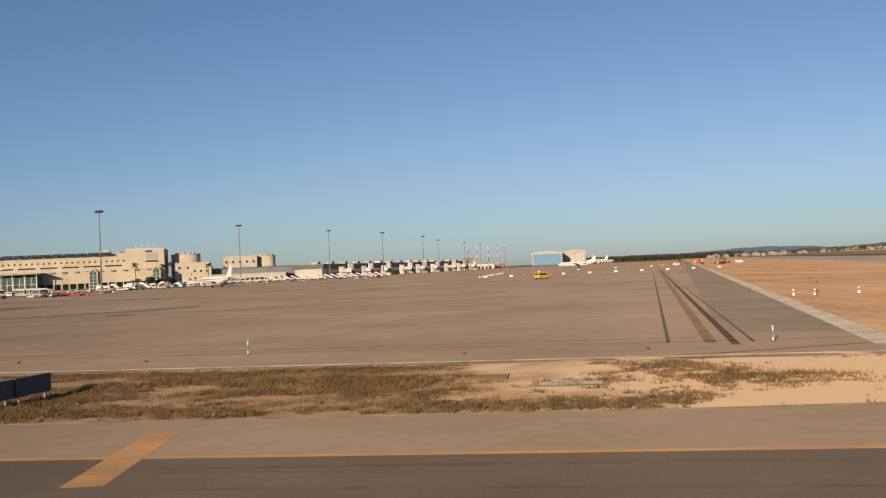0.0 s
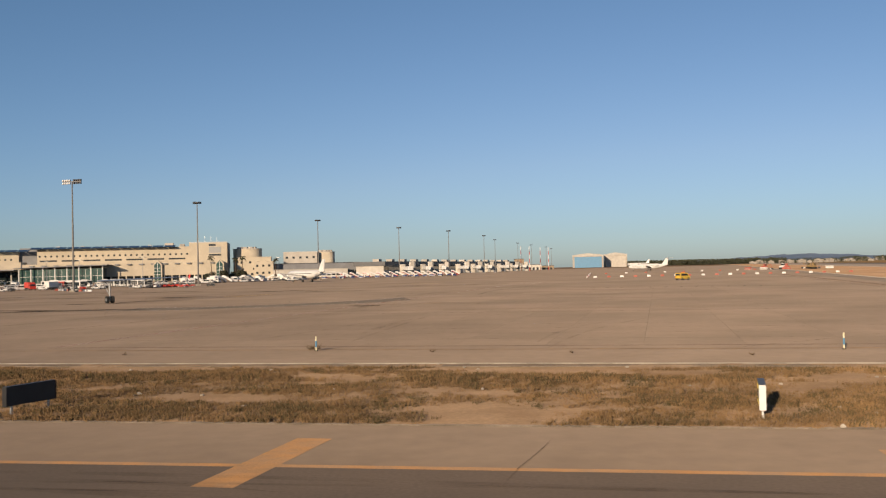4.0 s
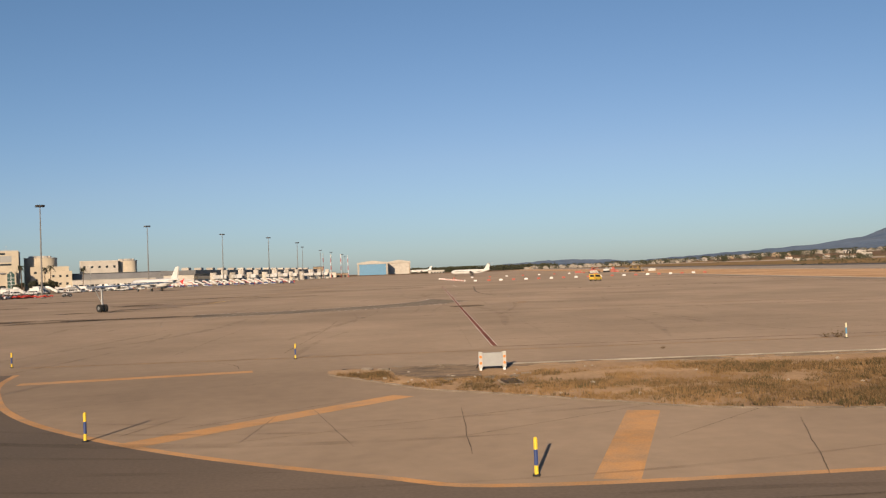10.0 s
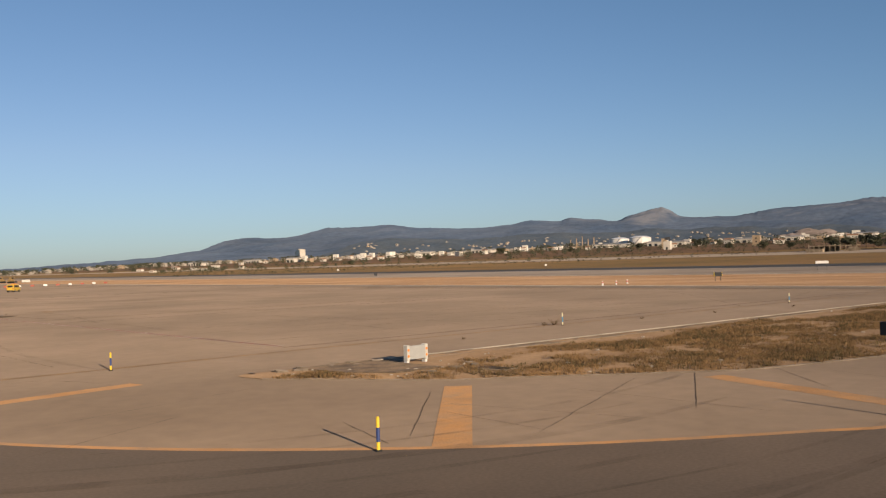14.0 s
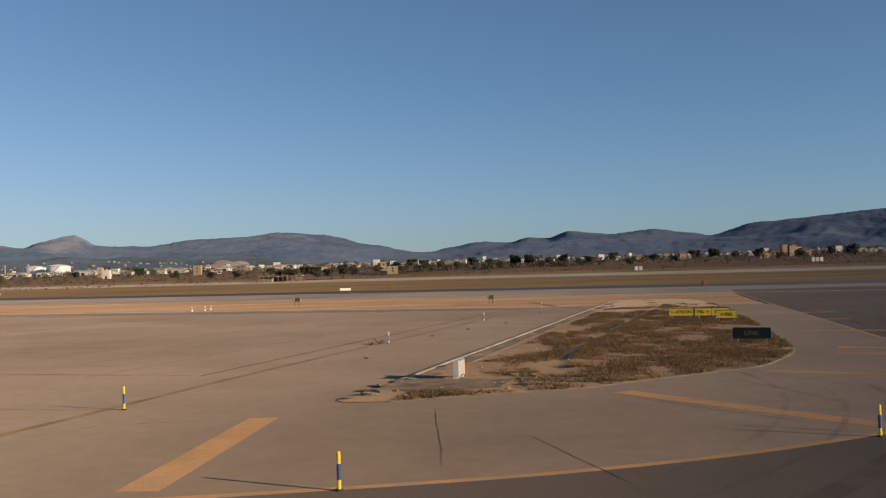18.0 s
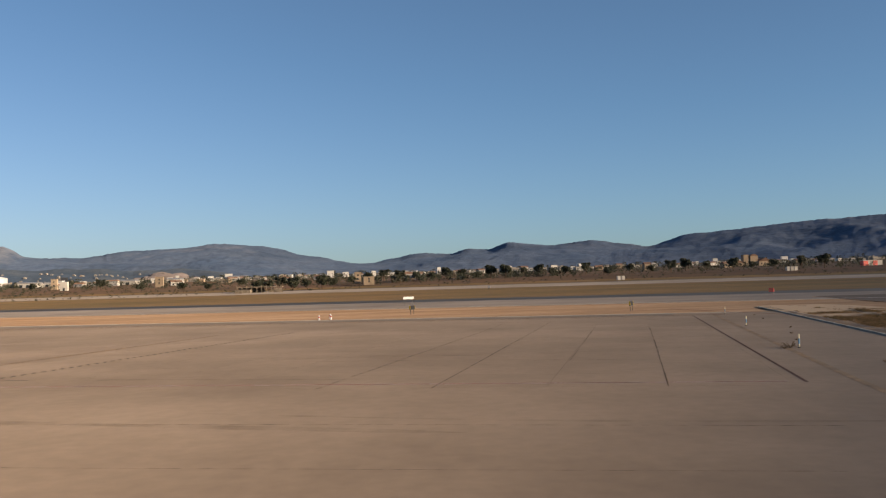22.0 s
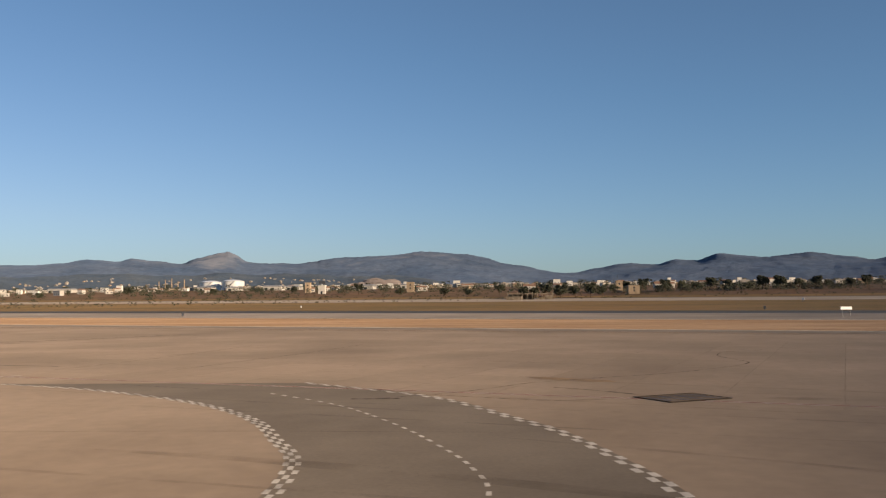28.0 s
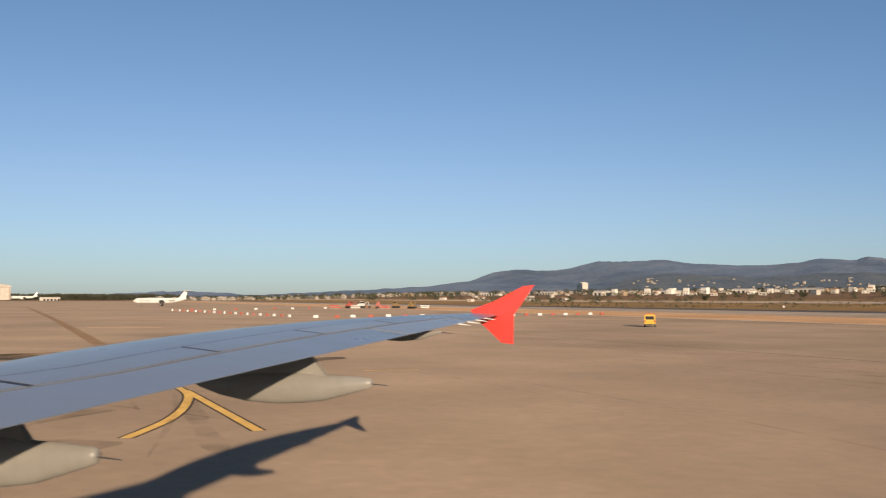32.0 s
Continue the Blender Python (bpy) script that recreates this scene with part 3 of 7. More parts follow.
def tufts(name, material, count, seed, outline, tall, dense, label, box_xy, blades=8):
    """Many small bent blades in one mesh."""
    rng = np.random.default_rng(seed)
    x0, x1, y0, y1 = box_xy
    verts, faces = [], []
    made = 0
    while made < count:
        x, y = rng.uniform(x0, x1), rng.uniform(y0, y1)
        if not inside(x, y, outline):
            continue
        d = off_rut(x, y)
        if abs(d) < 0.32 or y > 52.6 - 0.1925 * (x + 59.8) or (x < -58.2 and 49.2 < y and x > -62.7):
            continue
        bank = 1.45 if 0.4 < d < 1.5 else 1.25 if -1.2 < d < -0.3 else 1.0
        bare = 0.16 if -5 < d < -1.2 else -0.22 if 0.4 < d < 1.5 else 0
        if 1.35 * noise.noise((x * 0.16, y * 0.30, 5)) + 0.4 * noise.noise((x * 0.3, y * 0.5, seed)) + 0.6 * noise.noise((x * 0.8, y * 0.8, seed + 3)) + rng.uniform(-0.25, 0.25) < dense + max(0, x + 2) * 0.03 + (0.25 if x < -52 else 0) + bare:
            made += 0.25
            continue
        made += 1
        h = tall * bank * rng.uniform(0.45, 1.25)
        z = mound(x, y) - 0.02
        for _ in range(blades):
            a, r, lean = rng.uniform(0, 6.283), rng.uniform(0, 0.16), rng.uniform(0.1, 0.9)
            bx, by = x + r * math.cos(a), y + r * math.sin(a)
            t = rng.uniform(0, 6.283)
            wx, wy = 0.014 * math.cos(t), 0.014 * math.sin(t)
            hh = h * rng.uniform(0.6, 1.1)
            k = len(verts)
            verts += [(bx - wx, by - wy, z), (bx + wx, by + wy, z), (bx + lean * hh * 0.7 * math.cos(a), by + lean * hh * 0.7 * math.sin(a), z + hh)]
            faces.append((k, k + 1, k + 2))
    me = bpy.data.meshes.new(name)
    me.from_pydata(verts, [], faces)
    me.materials.append(M[material])
    return tagged(new(name, me), label, "grass", kind="stuff")


tufts("dry_grass", "straw", 36000, 1, ring, 0.135, -0.17, "straw-brown dry grass tufts on the sandy island", (-66, 40, 24, 57), 8)
tufts("weeds", "weed", 12000, 2, ring, 0.17, 0.05, "olive-green weeds scattered over the island", (-66, 40, 24, 57), 9)


def broken_slabs():
    """Broken pieces of the old kerb that lie about the tip of the island."""
    r = random.Random(31)
    for x, y, w in ((-59.6, 54.1, .62), (-60.5, 54.5, .5), (-61.2, 54.2, .7), (-60.2, 53.5, .45), (-61.9, 54.7, .55), (-58.8, 53.6, .4), (-62.6, 54.2, .42), (-63.3, 54.6, .5), (-59.2, 48.9, .5), (-58.3, 48.6, .36), (-60.9, 48.9, .42), (-57.6, 49.4, .3)):
        ring_pts = []
        for k in range(7):
            a = 0.898 * k + r.uniform(-0.25, 0.25)
            q = w * r.uniform(0.55, 1)
            ring_pts.append((q * math.cos(a), 0.62 * q * math.sin(a)))
        ob = obj("broken_slab", prism(ring_pts, -0.05, 0.035), "dusty_kerb")
        ob.matrix_world = pose(x, y, mound(x, y) + 0.03, r.uniform(-5, 5), r.uniform(-5, 5), r.uniform(0, 180))
        tagged(ob, "broken piece of pale concrete kerb on the soil", "rubble", "broken kerb pieces")


broken_slabs()


def rubble():
    rng = random.Random(7)
    bm = bmesh.new()
    for i in range(520):
        x, y = (rng.uniform(-65, 38), rng.uniform(25, 56)) if i < 420 else (rng.uniform(-64, -57), rng.uniform(49, 55))
        if not inside(x, y, ring) or (i % 3 and noise.noise((x * 0.2, y * 0.2, 8)) < 0.05):
            continue
        r = rng.uniform(0.03, 0.11)
        g = bmesh.ops.create_icosphere(bm, subdivisions=1, radius=r, matrix=Matrix.Translation((x, y, mound(x, y) + r * 0.2)) @ Matrix.Diagonal((1, rng.uniform(.6, 1.4), .6, 1)))
        for v in g["verts"]:
            v.co += Vector((rng.uniform(-1, 1), rng.uniform(-1, 1), rng.uniform(-1, 1))) * r * 0.25
    return tagged(obj("rubble_stones", bm, "kerb"), "pale loose stones and rubble in the island soil", "stones", kind="stuff")


rubble()

# ---- paint and joints on the paving ----
def paint(name, points, width, material, label, z=0.012, smooth_line=False):
    pts = curve(points, 8) if smooth_line else points
    return tagged(obj(name, band(pts, width, 0.0025 + (z - 0.011) * 0.3, thick=0.001), material), label, "marking", kind="structure")


for a, b in (((-68.2, 57.2), (-78.2, 57.2)), ((-63.2, 45.6), (-71.7, 39.1)), ((-57.2, 39), (-61.4, 30.9)), ((-49.5, 33.7), (-52.7, 27.7)), ((-46.3, 32.5), (-48.6, 27.3)),
             ((-33, 30.4), (-34.2, 25.0)), ((-19.3, 27.6), (-20.0, 22.9)), ((-8.1, 26.9), (-7.9, 20.1))):
    paint("shoulder_bar", [a, b], 0.95, "orange_bar", "broad worn orange bar across the taxiway shoulder")
LEAD = [(-80, 66.0), (-76.3, 65.3), (-68.66, 63.83), (-57.56, 62.0), (-44.0, 59.4), (-2.8, 51.3), (20.7, 46.6)]
paint("lead_line", LEAD, 0.36, "brown_line", "worn dirty brown line across the apron", 0.012, True)
paint("channel", [(-55.2, 63.65), (13.1, 50.6)], 0.15, "rust_joint", "rusty dark drainage channel in the concrete", 0.014)
for a, b, w, k in (((11.2, 48), (75, 340), .2, "old_joint"), ((13.1, 47), (76.5, 337), .6, "brown_line"), ((13.9, 45.5), (80, 350), .42, "rust_joint"), ((15.1, 46.6), (78, 337), .16, "old_joint")):
    paint("apron_edge_joint", [a, b], w, k, "long dark joint along the apron edge", 0.012)
paint("red_line", [(5.1, 41.3), (12.5, 42), (20.2, 43.7), (40, 47)], 0.3, "red_joint", "faded red line beside the sandy strip", 0.012, True)
paint("red_channel", [(-54.8, 64.3), (-13.7, 270)], 0.26, "red_joint", "red paint line edged in white across the apron", 0.012)
for k in (-0.15, 0.15):
    paint("red_channel_edge", [(-54.8 + k, 64.3 - k * 0.2), (-13.7 + k, 270 - k * 0.2)], 0.06, "white_line", "thin white edge of the red line", 0.013)
paint("red_channel_far", [(-28, 161.5), (-24, 190), (-9.6, 250)], 0.3, "old_joint", "far curved dark line", 0.013, True)
paint("brown_bar", [(-1.5, 100.3), (-49.5, 109.7)], 0.40, "mustard_line", "worn brown-yellow line edged with dark joints", 0.012)
for k in (-0.2, 0.2):
    paint("bar_joint", [(-1.5 + 0.19 * k, 100.3 + k), (-49.5 + 0.19 * k, 109.7 + k)], 0.06, "old_joint", "dark joint beside the worn brown line", 0.013)


def crack(a, b, w, seed, wander=0.12, material="old_joint"):
    """A wandering crack whose width swells and thins along its way."""
    a, b = Vector(a), Vector(b)
    n = max(8, int((b - a).length / 0.22))
    d = (b - a).normalized()
    s = Vector((-d.y, d.x))
    bm = bmesh.new()
    prev = None
    for i in range(n + 1):
        f = i / n
        off = wander * (noise.noise((f * n * 0.11, seed, 0)) + 0.5 * noise.noise((f * n * 0.45, seed, 3)))
        half = 0.7 * w * (0.35 + 0.55 * abs(noise.noise((f * n * 0.3, seed, 8)))) * (0.3 + 0.7 * min(1, 6 * f, 6 * (1 - f)))
        c = a + (b - a) * f + s * off
        cur = [bm.verts.new((*(c + s * half), 0.0062)), bm.verts.new((*(c - s * half), 0.0062))]
        if prev:
            bm.faces.new((prev[0], prev[1], cur[1], cur[0]))
        prev = cur
    bmesh.ops.recalc_face_normals(bm, faces=bm.faces)
    for f in bm.faces:
        if f.normal.z < 0:
            f.normal_flip()
    return tagged(obj("crack", bm, material), "thin wandering crack in the old paving", "crack", kind="structure")


for i, (a, b, w) in enumerate((((-64.8, 45.5), (-71.1, 40.9), .05), ((-70.4, 44), (-72.1, 40.7), .05), ((-58.7, 41.2), (-69.1, 38.4), .045), ((-50.0, 41.0), (-58.5, 34.6), .045), ((-51.2, 42.4), (-63.9, 36.6), .05), ((-67.7, 42.6), (-68.8, 38.3), .03), ((-66.5, 44), (-66.0, 36.5), .03),
                               ((-62, 42), (-63.5, 34.5), .035), ((-54, 36), (-57.5, 29.5), .035), ((-43, 32.4), (-44.5, 28.6), .03), ((-27, 29.5), (-28.4, 24.6), .03), ((-13, 27.5), (-13.6, 22.6), .03),
                               ((13.6, 74.5), (50, 68), .08), ((-72, 49), (-78, 47), .04), ((-66.5, 52), (-76, 51), .035))):
    crack(a, b, w, i * 7 + 1, 0.035 + 0.015 * (i % 3))
# a chequered joint: two rows of small dark blocks
for i in range(116):
    s = i / 115
    for j in (0, 1):
        if (i + j) % 2:
            x, y = 0 - 50.8 * s, 93.1 + 10.1 * s
            part("joint_block", band([(x + 0.07 * j, y + 0.28 * j), (x + 0.07 * j - 0.42, y + 0.28 * j + 0.08)], 0.22, 0.003, thick=0.001), "old_joint", apron)


def chequer(points, rows, size, owner, wide=0.2):
    """A curved line of white squares, set in rows like a chessboard."""
    pts = [Vector(p) for p in curve(points, 40)]
    run, squares = 0.0, []
    for a, b in zip(pts, pts[1:]):
        run += (b - a).length
        if run >= size:
            run = 0.0
            squares.append((b, (b - a).normalized()))
    for i, (p, d) in enumerate(squares):
        side = Vector((-d.y, d.x))
        for j in range(rows):
            if rows == 1 and i % 2 or rows > 1 and (i + j) % 2:
                continue
            c = p + side * (j - (rows - 1) / 2) * wide
            part("square", band([tuple(c - d * size / 2), tuple(c + d * size / 2)], wide * 0.96, 0.003, thick=0.001), "white_line", owner)


INNER = [(-74, 132.2), (-68, 131.8), (-64.1, 132), (-59.5, 133.2), (-56.2, 135), (-52, 137.5), (-48.1, 141), (-45, 145.2), (-41.9, 151), (-40, 157)]
OUTER = [(-74, 122.8), (-68, 122.6), (-64, 122.9), (-61.6, 123.42), (-58.8, 124.35), (-53.3, 126.55), (-49.5, 128.8), (-44, 132.4), (-40.5, 136.5), (-37.5, 141)]
MID = [(-70, 127.2), (-63.3, 127.3), (-59.5, 128.4), (-56, 130.1), (-51.7, 132.6), (-46.8, 136.2), (-42.5, 141)]
lane = tagged(obj("asphalt_patch", prism([(x, y - 0.2) for x, y in curve(OUTER, 6)] + [(x, y + 0.2) for x, y in curve(INNER, 6)][::-1], -0.2, 0.0022), "lane_asphalt"),
       "darker grey asphalt lane between chequered lines", "taxiway", kind="structure")
chequer(INNER, 3, 0.5, lane, 0.16)
chequer(OUTER, 2, 0.55, lane, 0.23)
chequer(MID, 1, 0.45, lane, 0.13)
paint("taxi_line", [(-70.55, 200.33), (-71.12, 197.63), (-71.93, 195.15), (-73.49, 191.57), (-74.99, 188.74), (-76.25, 186.87), (-77.9, 184.7)], 0.36, "fresh_yellow", "curved yellow taxi line with a dark border", 0.016, True)
paint("taxi_line", [(-70.9, 198.2), (-71.19, 196.72), (-73.85, 183.85)], 0.36, "fresh_yellow", "yellow taxi line with a dark border", 0.020)
paint("taxi_line_border", [(-70.55, 200.33), (-71.12, 197.63), (-71.93, 195.15), (-73.49, 191.57), (-74.99, 188.74), (-76.25, 186.87), (-77.9, 184.7)], 0.56, "joint", "dark border of the yellow taxi line", 0.011, True)
paint("taxi_line_border", [(-70.9, 198.2), (-71.19, 196.72), (-73.85, 183.85)], 0.56, "joint", "dark border of the yellow taxi line", 0.012)
paint("taxi_line", [(-74, 231.6), (-62, 233)], 1.2, "yellow_line", "broad yellow bar far on the apron", 0.012)
paint("taxi_line", [(-54.6, 202.8), (-57.6, 204.2)], 0.35, "yellow_line", "short yellow dash", 0.012)
paint("brown_taxi_line", [(-61.8, 243.3), (-40, 350), (10.1, 606)], 1.4, "brown_line", "long dirty brown taxi line", 0.012)
paint("yellow_dash", [(-48, 299), (-39, 293)], 1.2, "yellow_line", "faded yellow dash on the apron", 0.012)
for k in range(12):
    q = 14 + k * 2.6
    paint("tyre_scuff", [(q - 20, 190 - k * 1.2), (q - 18.6, 194 - k * 1.2)], 0.25, "joint", "short dark tyre scuff on the concrete", 0.013)
for x, y, l, w, t in ((-150, 240, 60, 3, .15), (-95, 275, 70, 2.4, .05), (-30, 330, 40, 1.6, .3), (60, 420, 60, 3, .1), (-120, 300, 60, 2.5, .1)):
    c, s = math.cos(t), math.sin(t)
    pts = curve([(x - l / 2 * c, y - l / 2 * s), (x - l / 4 * c, y - l / 4 * s + w * .5), (x + l / 4 * c, y + l / 4 * s - w * .4), (x + l / 2 * c, y + l / 2 * s)], 8)
    side = [(px + w * .5 * math.sin(math.pi * i / (len(pts) - 1)) * -s, py + w * .5 * math.sin(math.pi * i / (len(pts) - 1)) * c) for i, (px, py) in enumerate(pts)]
    tagged(obj("stain", prism(pts + side[::-1][1:-1], -0.1, 0.0022), "patch"), "dark oily stain on the apron", "stain", kind="structure")

# ---- tyre marks, oil and sealed cracks on the old concrete ----
def worn(name, col, cover_share, size):
    """A thin film that lies on the paving in patches and lets it show between them."""
    m = mat(name, col, 0.9, 0.2, size, size / 8)
    n, l = m.node_tree.nodes, m.node_tree.links
    t, r = n.new("ShaderNodeTexNoise"), n.new("ShaderNodeMapRange")
    l.new(n.new("ShaderNodeNewGeometry").outputs["Position"], t.inputs["Vector"])
    t.inputs["Scale"].default_value, t.inputs["Detail"].default_value = 1.0 / size, 7
    r.inputs["From Min"].default_value, r.inputs["From Max"].default_value = 0.38, 0.68
    r.inputs["To Max"].default_value = cover_share
    l.new(t.outputs["Fac"], r.inputs["Value"])
    l.new(r.outputs["Result"], n["Principled BSDF"].inputs["Alpha"])
    return m


M["tyre_film"] = worn("rubbed_tyre_film", (0.085, 0.064, 0.05), 0.2, 2.2)
M["oil_film"] = worn("old_oil_stain", (0.045, 0.036, 0.03), 0.8, 7.0)
M["tar_seal"] = worn("old_tar_seal", (0.085, 0.063, 0.048), 0.85, 0.5)


def flat_line(name, points, width, material, label, category, z, taper=True):
    """A flat line whose width swells and thins a little and runs out at both ends."""
    pts = [Vector(p) for p in curve(points, 10)]
    bm = bmesh.new()
    prev = None
    for i, p in enumerate(pts):
        d = (pts[min(i + 1, len(pts) - 1)] - pts[max(i - 1, 0)]).normalized()
        f = i / (len(pts) - 1)
        half = width / 2 * (0.8 + 0.5 * noise.noise((p.x * 0.3, p.y * 0.3, 5))) * (min(1, 0.15 + 5 * f, 0.15 + 5 * (1 - f)) if taper else 1)
        q = Vector((-d.y, d.x)) * half
        cur = [bm.verts.new((*(p + q), z)), bm.verts.new((*(p - q), z))]
        if prev:
            f1 = bm.faces.new((prev[0], prev[1], cur[1], cur[0]))
            f1.normal_update()
            if f1.normal.z < 0:
                f1.normal_flip()
        prev = cur
    return tagged(obj(name, bm, material), label, category, kind="structure")


def tyre_marks():
    r = random.Random(61)
    for i in range(60):
        x, y = r.uniform(-92, -18), r.uniform(58, 205)
        a = radians(77 + r.uniform(-7, 7)) if i % 4 else radians(r.uniform(55, 110))
        length, bend = r.uniform(14, 46), r.uniform(-0.05, 0.05)
        d, side = Vector((math.cos(a), math.sin(a))), Vector((-math.sin(a), math.cos(a)))
        pts = [tuple(Vector((x, y)) + d * length * k + side * length * bend * math.sin(math.pi * (k + 0.5))) for k in (-0.5, -0.25, 0, 0.25, 0.5)]
        flat_line("tyre_mark", pts, r.choice((0.22, 0.3, 0.45, 0.9)), "tyre_film", "faint dark tyre mark on the concrete", "tyre mark", 0.0050 + i * 0.00001)
    for i in range(16):
        x = -60 + 62 * i / 15
        y = 24.5 - 0.16 * (x + 20) + r.uniform(-5.5, -0.5)
        pts = [(x + k * r.uniform(9, 15), y - k * 2.0 + r.uniform(-.2, .2)) for k in (-1, -0.5, 0, 0.5, 1)]
        flat_line("tyre_mark", pts, r.choice((0.25, 0.4)), "tyre_film", "faint dark tyre mark on the asphalt", "tyre mark", 0.0056 + i * 0.00001)
    for i in range(9):
        a0, rad = r.uniform(0.3, 1.2), 26 + i * 1.7
        pts = [(-60 - rad * math.cos(a0 + k * 0.18), 66 - rad * math.sin(a0 + k * 0.18)) for k in range(6)]
        flat_line("tyre_mark", pts, r.choice((0.25, 0.35, 0.6)), "tyre_film", "curved tyre mark round the taxiway bend", "tyre mark", 0.0059 + i * 0.00001)


tyre_marks()
for i, (x, y, l, w, t) in enumerate(((-88, 158, 15, 5, 10), (-82, 168, 11, 4, 25), (-86, 190, 18, 6, 15), (-96, 132, 22, 7, -12), (-80, 128, 20, 5, -8), (-92, 126, 14, 4, 8), (-84, 184, 12, 5, 0), (-74, 230, 30, 7, 12), (-120, 200, 26, 9, 20), (-118, 250, 40, 10, 8),
                                     (-150, 215, 40, 10, 30), (-60, 215, 16, 4, 5), (-35, 260, 30, 6, 12))):
    bm = bmesh.new()
    rim = []
    for k in range(28):
        a = 2 * math.pi * k / 28
        q = 1 + 0.35 * noise.noise((math.cos(a) * 1.4 + i * 5, math.sin(a) * 1.4, 2))
        rim.append(bm.verts.new((l / 2 * q * math.cos(a), w / 2 * q * math.sin(a), 0)))
    bm.faces.new(rim)
    ob = obj("oil_stain", bm, "oil_film")
    ob.matrix_world = pose(x, y, 0.0066, 0, 0, t)
    tagged(ob, "patchy dark oil stain on the aircraft stand", "stain", kind="structure")
# sealed cracks that wander over the slabs by the grate
for pts, w in (([(-44.5, 135.6), (-41.86, 132.85), (-38.68, 130.91), (-36.17, 129.6), (-32.78, 126.4), (-29.42, 122.85), (-24.38, 119.3), (-20.32, 117.57), (-17.07, 118.15), (-14.2, 118.9), (-11.46, 118.8), (-8.2, 117.9), (-6.06, 115.06)], 0.26),
               ([(-40.0, 136.96), (-42.01, 133.98), (-44.0, 128.4), (-43.2, 125.6)], 0.3), ([(-38.35, 128.26), (-39.6, 126.2), (-41.2, 124.3)], 0.55), ([(-44.6, 136.3), (-44.4, 135.2), (-44.1, 134.3)], 0.7),
               ([(-30.8, 159.92), (-18, 159.2), (-1.77, 159.51)], 0.22), ([(-32.13, 152.4), (-16, 150.6), (0.92, 149.61)], 0.22), ([(-39.19, 150.87), (-40.4, 147.6), (-41.1, 145.04)], 0.16),
               ([(13.5, 74.9), (0, 65.1), (-15.1, 54.7)], 0.16), ([(11.6, 57.5), (-2, 55), (-9.1, 53.2)], 0.14), ([(-9.86, 60.31), (-32, 64.6), (-55.18, 69.17)], 0.13), ([(7.8, 67.1), (-23, 72.9), (-53.8, 78.7)], 0.14), ([(-10.7, 65.4), (-41.4, 71.3)], 0.10), ([(6.9, 72.1), (-24, 78), (-52.9, 83.66)], 0.14),
               ([(-60.0, 100.5), (-62.63, 85.11), (-66.35, 66.72)], 0.10), ([(-68.2, 95.2), (-69.95, 84.76), (-72.48, 69.3)], 0.08), ([(-71.11, 63.02), (-69.53, 62.03), (-69.15, 61.07), (-68.88, 60.01), (-68.8, 58.02)], 0.1)):
    flat_line("sealed_crack", pts, w * 0.58, "tar_seal", "dark tar-sealed crack in the concrete", "crack", 0.0072, False)
flat_line("dirt_patch", [(-32.84, 130.13), (-33.9, 127.8), (-35.01, 125.46)], 1.3, "brown_line", "rusty brown dirt patch beside the sealed crack", "stain", 0.0069)
for pts in ([(-30.48, 179.19), (-30.44, 177.8)], [(-33.24, 171.73), (-32.92, 171.1)], [(-36.2, 160.28), (-34.84, 159.21)], [(-19.1, 279.7), (-11.5, 264.1)], [(-8.2, 280.2), (-14.5, 247.9)]):
    flat_line("white_dash", pts, 0.32, "white_line", "worn white paint line on the apron", "marking", 0.0075)

# ---- small things beside the taxiways ----
def words(text, size, m, material, parent, depth=0.004):
    """Raised letters as a mesh part; the text runs along local x and stands up along local z."""
    cu = bpy.data.curves.new("letters", "FONT")
    cu.body, cu.size, cu.extrude = text, size, depth
    cu.align_x, cu.align_y = "CENTER", "CENTER"
    cu.resolution_u = 2
    tmp = bpy.data.objects.new("letters", cu)
    scene.collection.objects.link(tmp)
    me = bpy.data.meshes.new_from_object(tmp.evaluated_get(bpy.context.evaluated_depsgraph_get()))
    bpy.data.objects.remove(tmp)
    me.transform(m @ Matrix.Rotation(radians(90), 4, "X"))
    me.materials.clear()
    me.materials.append(M[material])
    ob = new("letters", me)
    ob.parent = parent
    return ob


def marker_post(x, y, bright="sign_yellow", dark="dark_blue", label="yellow and blue taxiway edge marker post on the concrete"):
    e = empty("edge_marker_post", pose(x, y, 0), label, "marker post", "taxiway edge marker posts")
    part("base", pole((0, 0, 0), (0, 0, 0.04), 0.09, 0.075, 12), "rubber_tyre", e)
    part("foot_band", pole((0, 0, 0.04), (0, 0, 0.22), 0.043, 0.042, 12), bright, e)
    part("sleeve", pole((0, 0, 0.22), (0, 0, 0.55), 0.042, 0.042, 12), dark, e)
    part("top_band", pole((0, 0, 0.55), (0, 0, 0.78), 0.042, 0.04, 12), bright, e)
    part("cap", pole((0, 0, 0.78), (0, 0, 0.80), 0.038, 0.02, 12), bright, e)
    return e


first = marker_post(-78.28, 52.94)
for x, y in ((-72.89, 40.30), (-65.95, 62.66), (-62.8, 31.79), (-80.5, 66.5)):
    copy_thing(first, pose(x, y, 0, 0, 0, x * 7))
M["faded_yellow"] = mat("faded_yellow_plastic", (0.72, 0.65, 0.44), 0.5, 0.1, 0.4, 0.05, space="object")
pale = marker_post(-37.45, 57.4, "faded_yellow", "blue_paint", "yellow and pale blue edge marker post on the apron")
for x, y in ((15.9, 46.2), (-11.0, 52.2)):
    copy_thing(pale, pose(x, y, 0, 0, 0, x * 7))


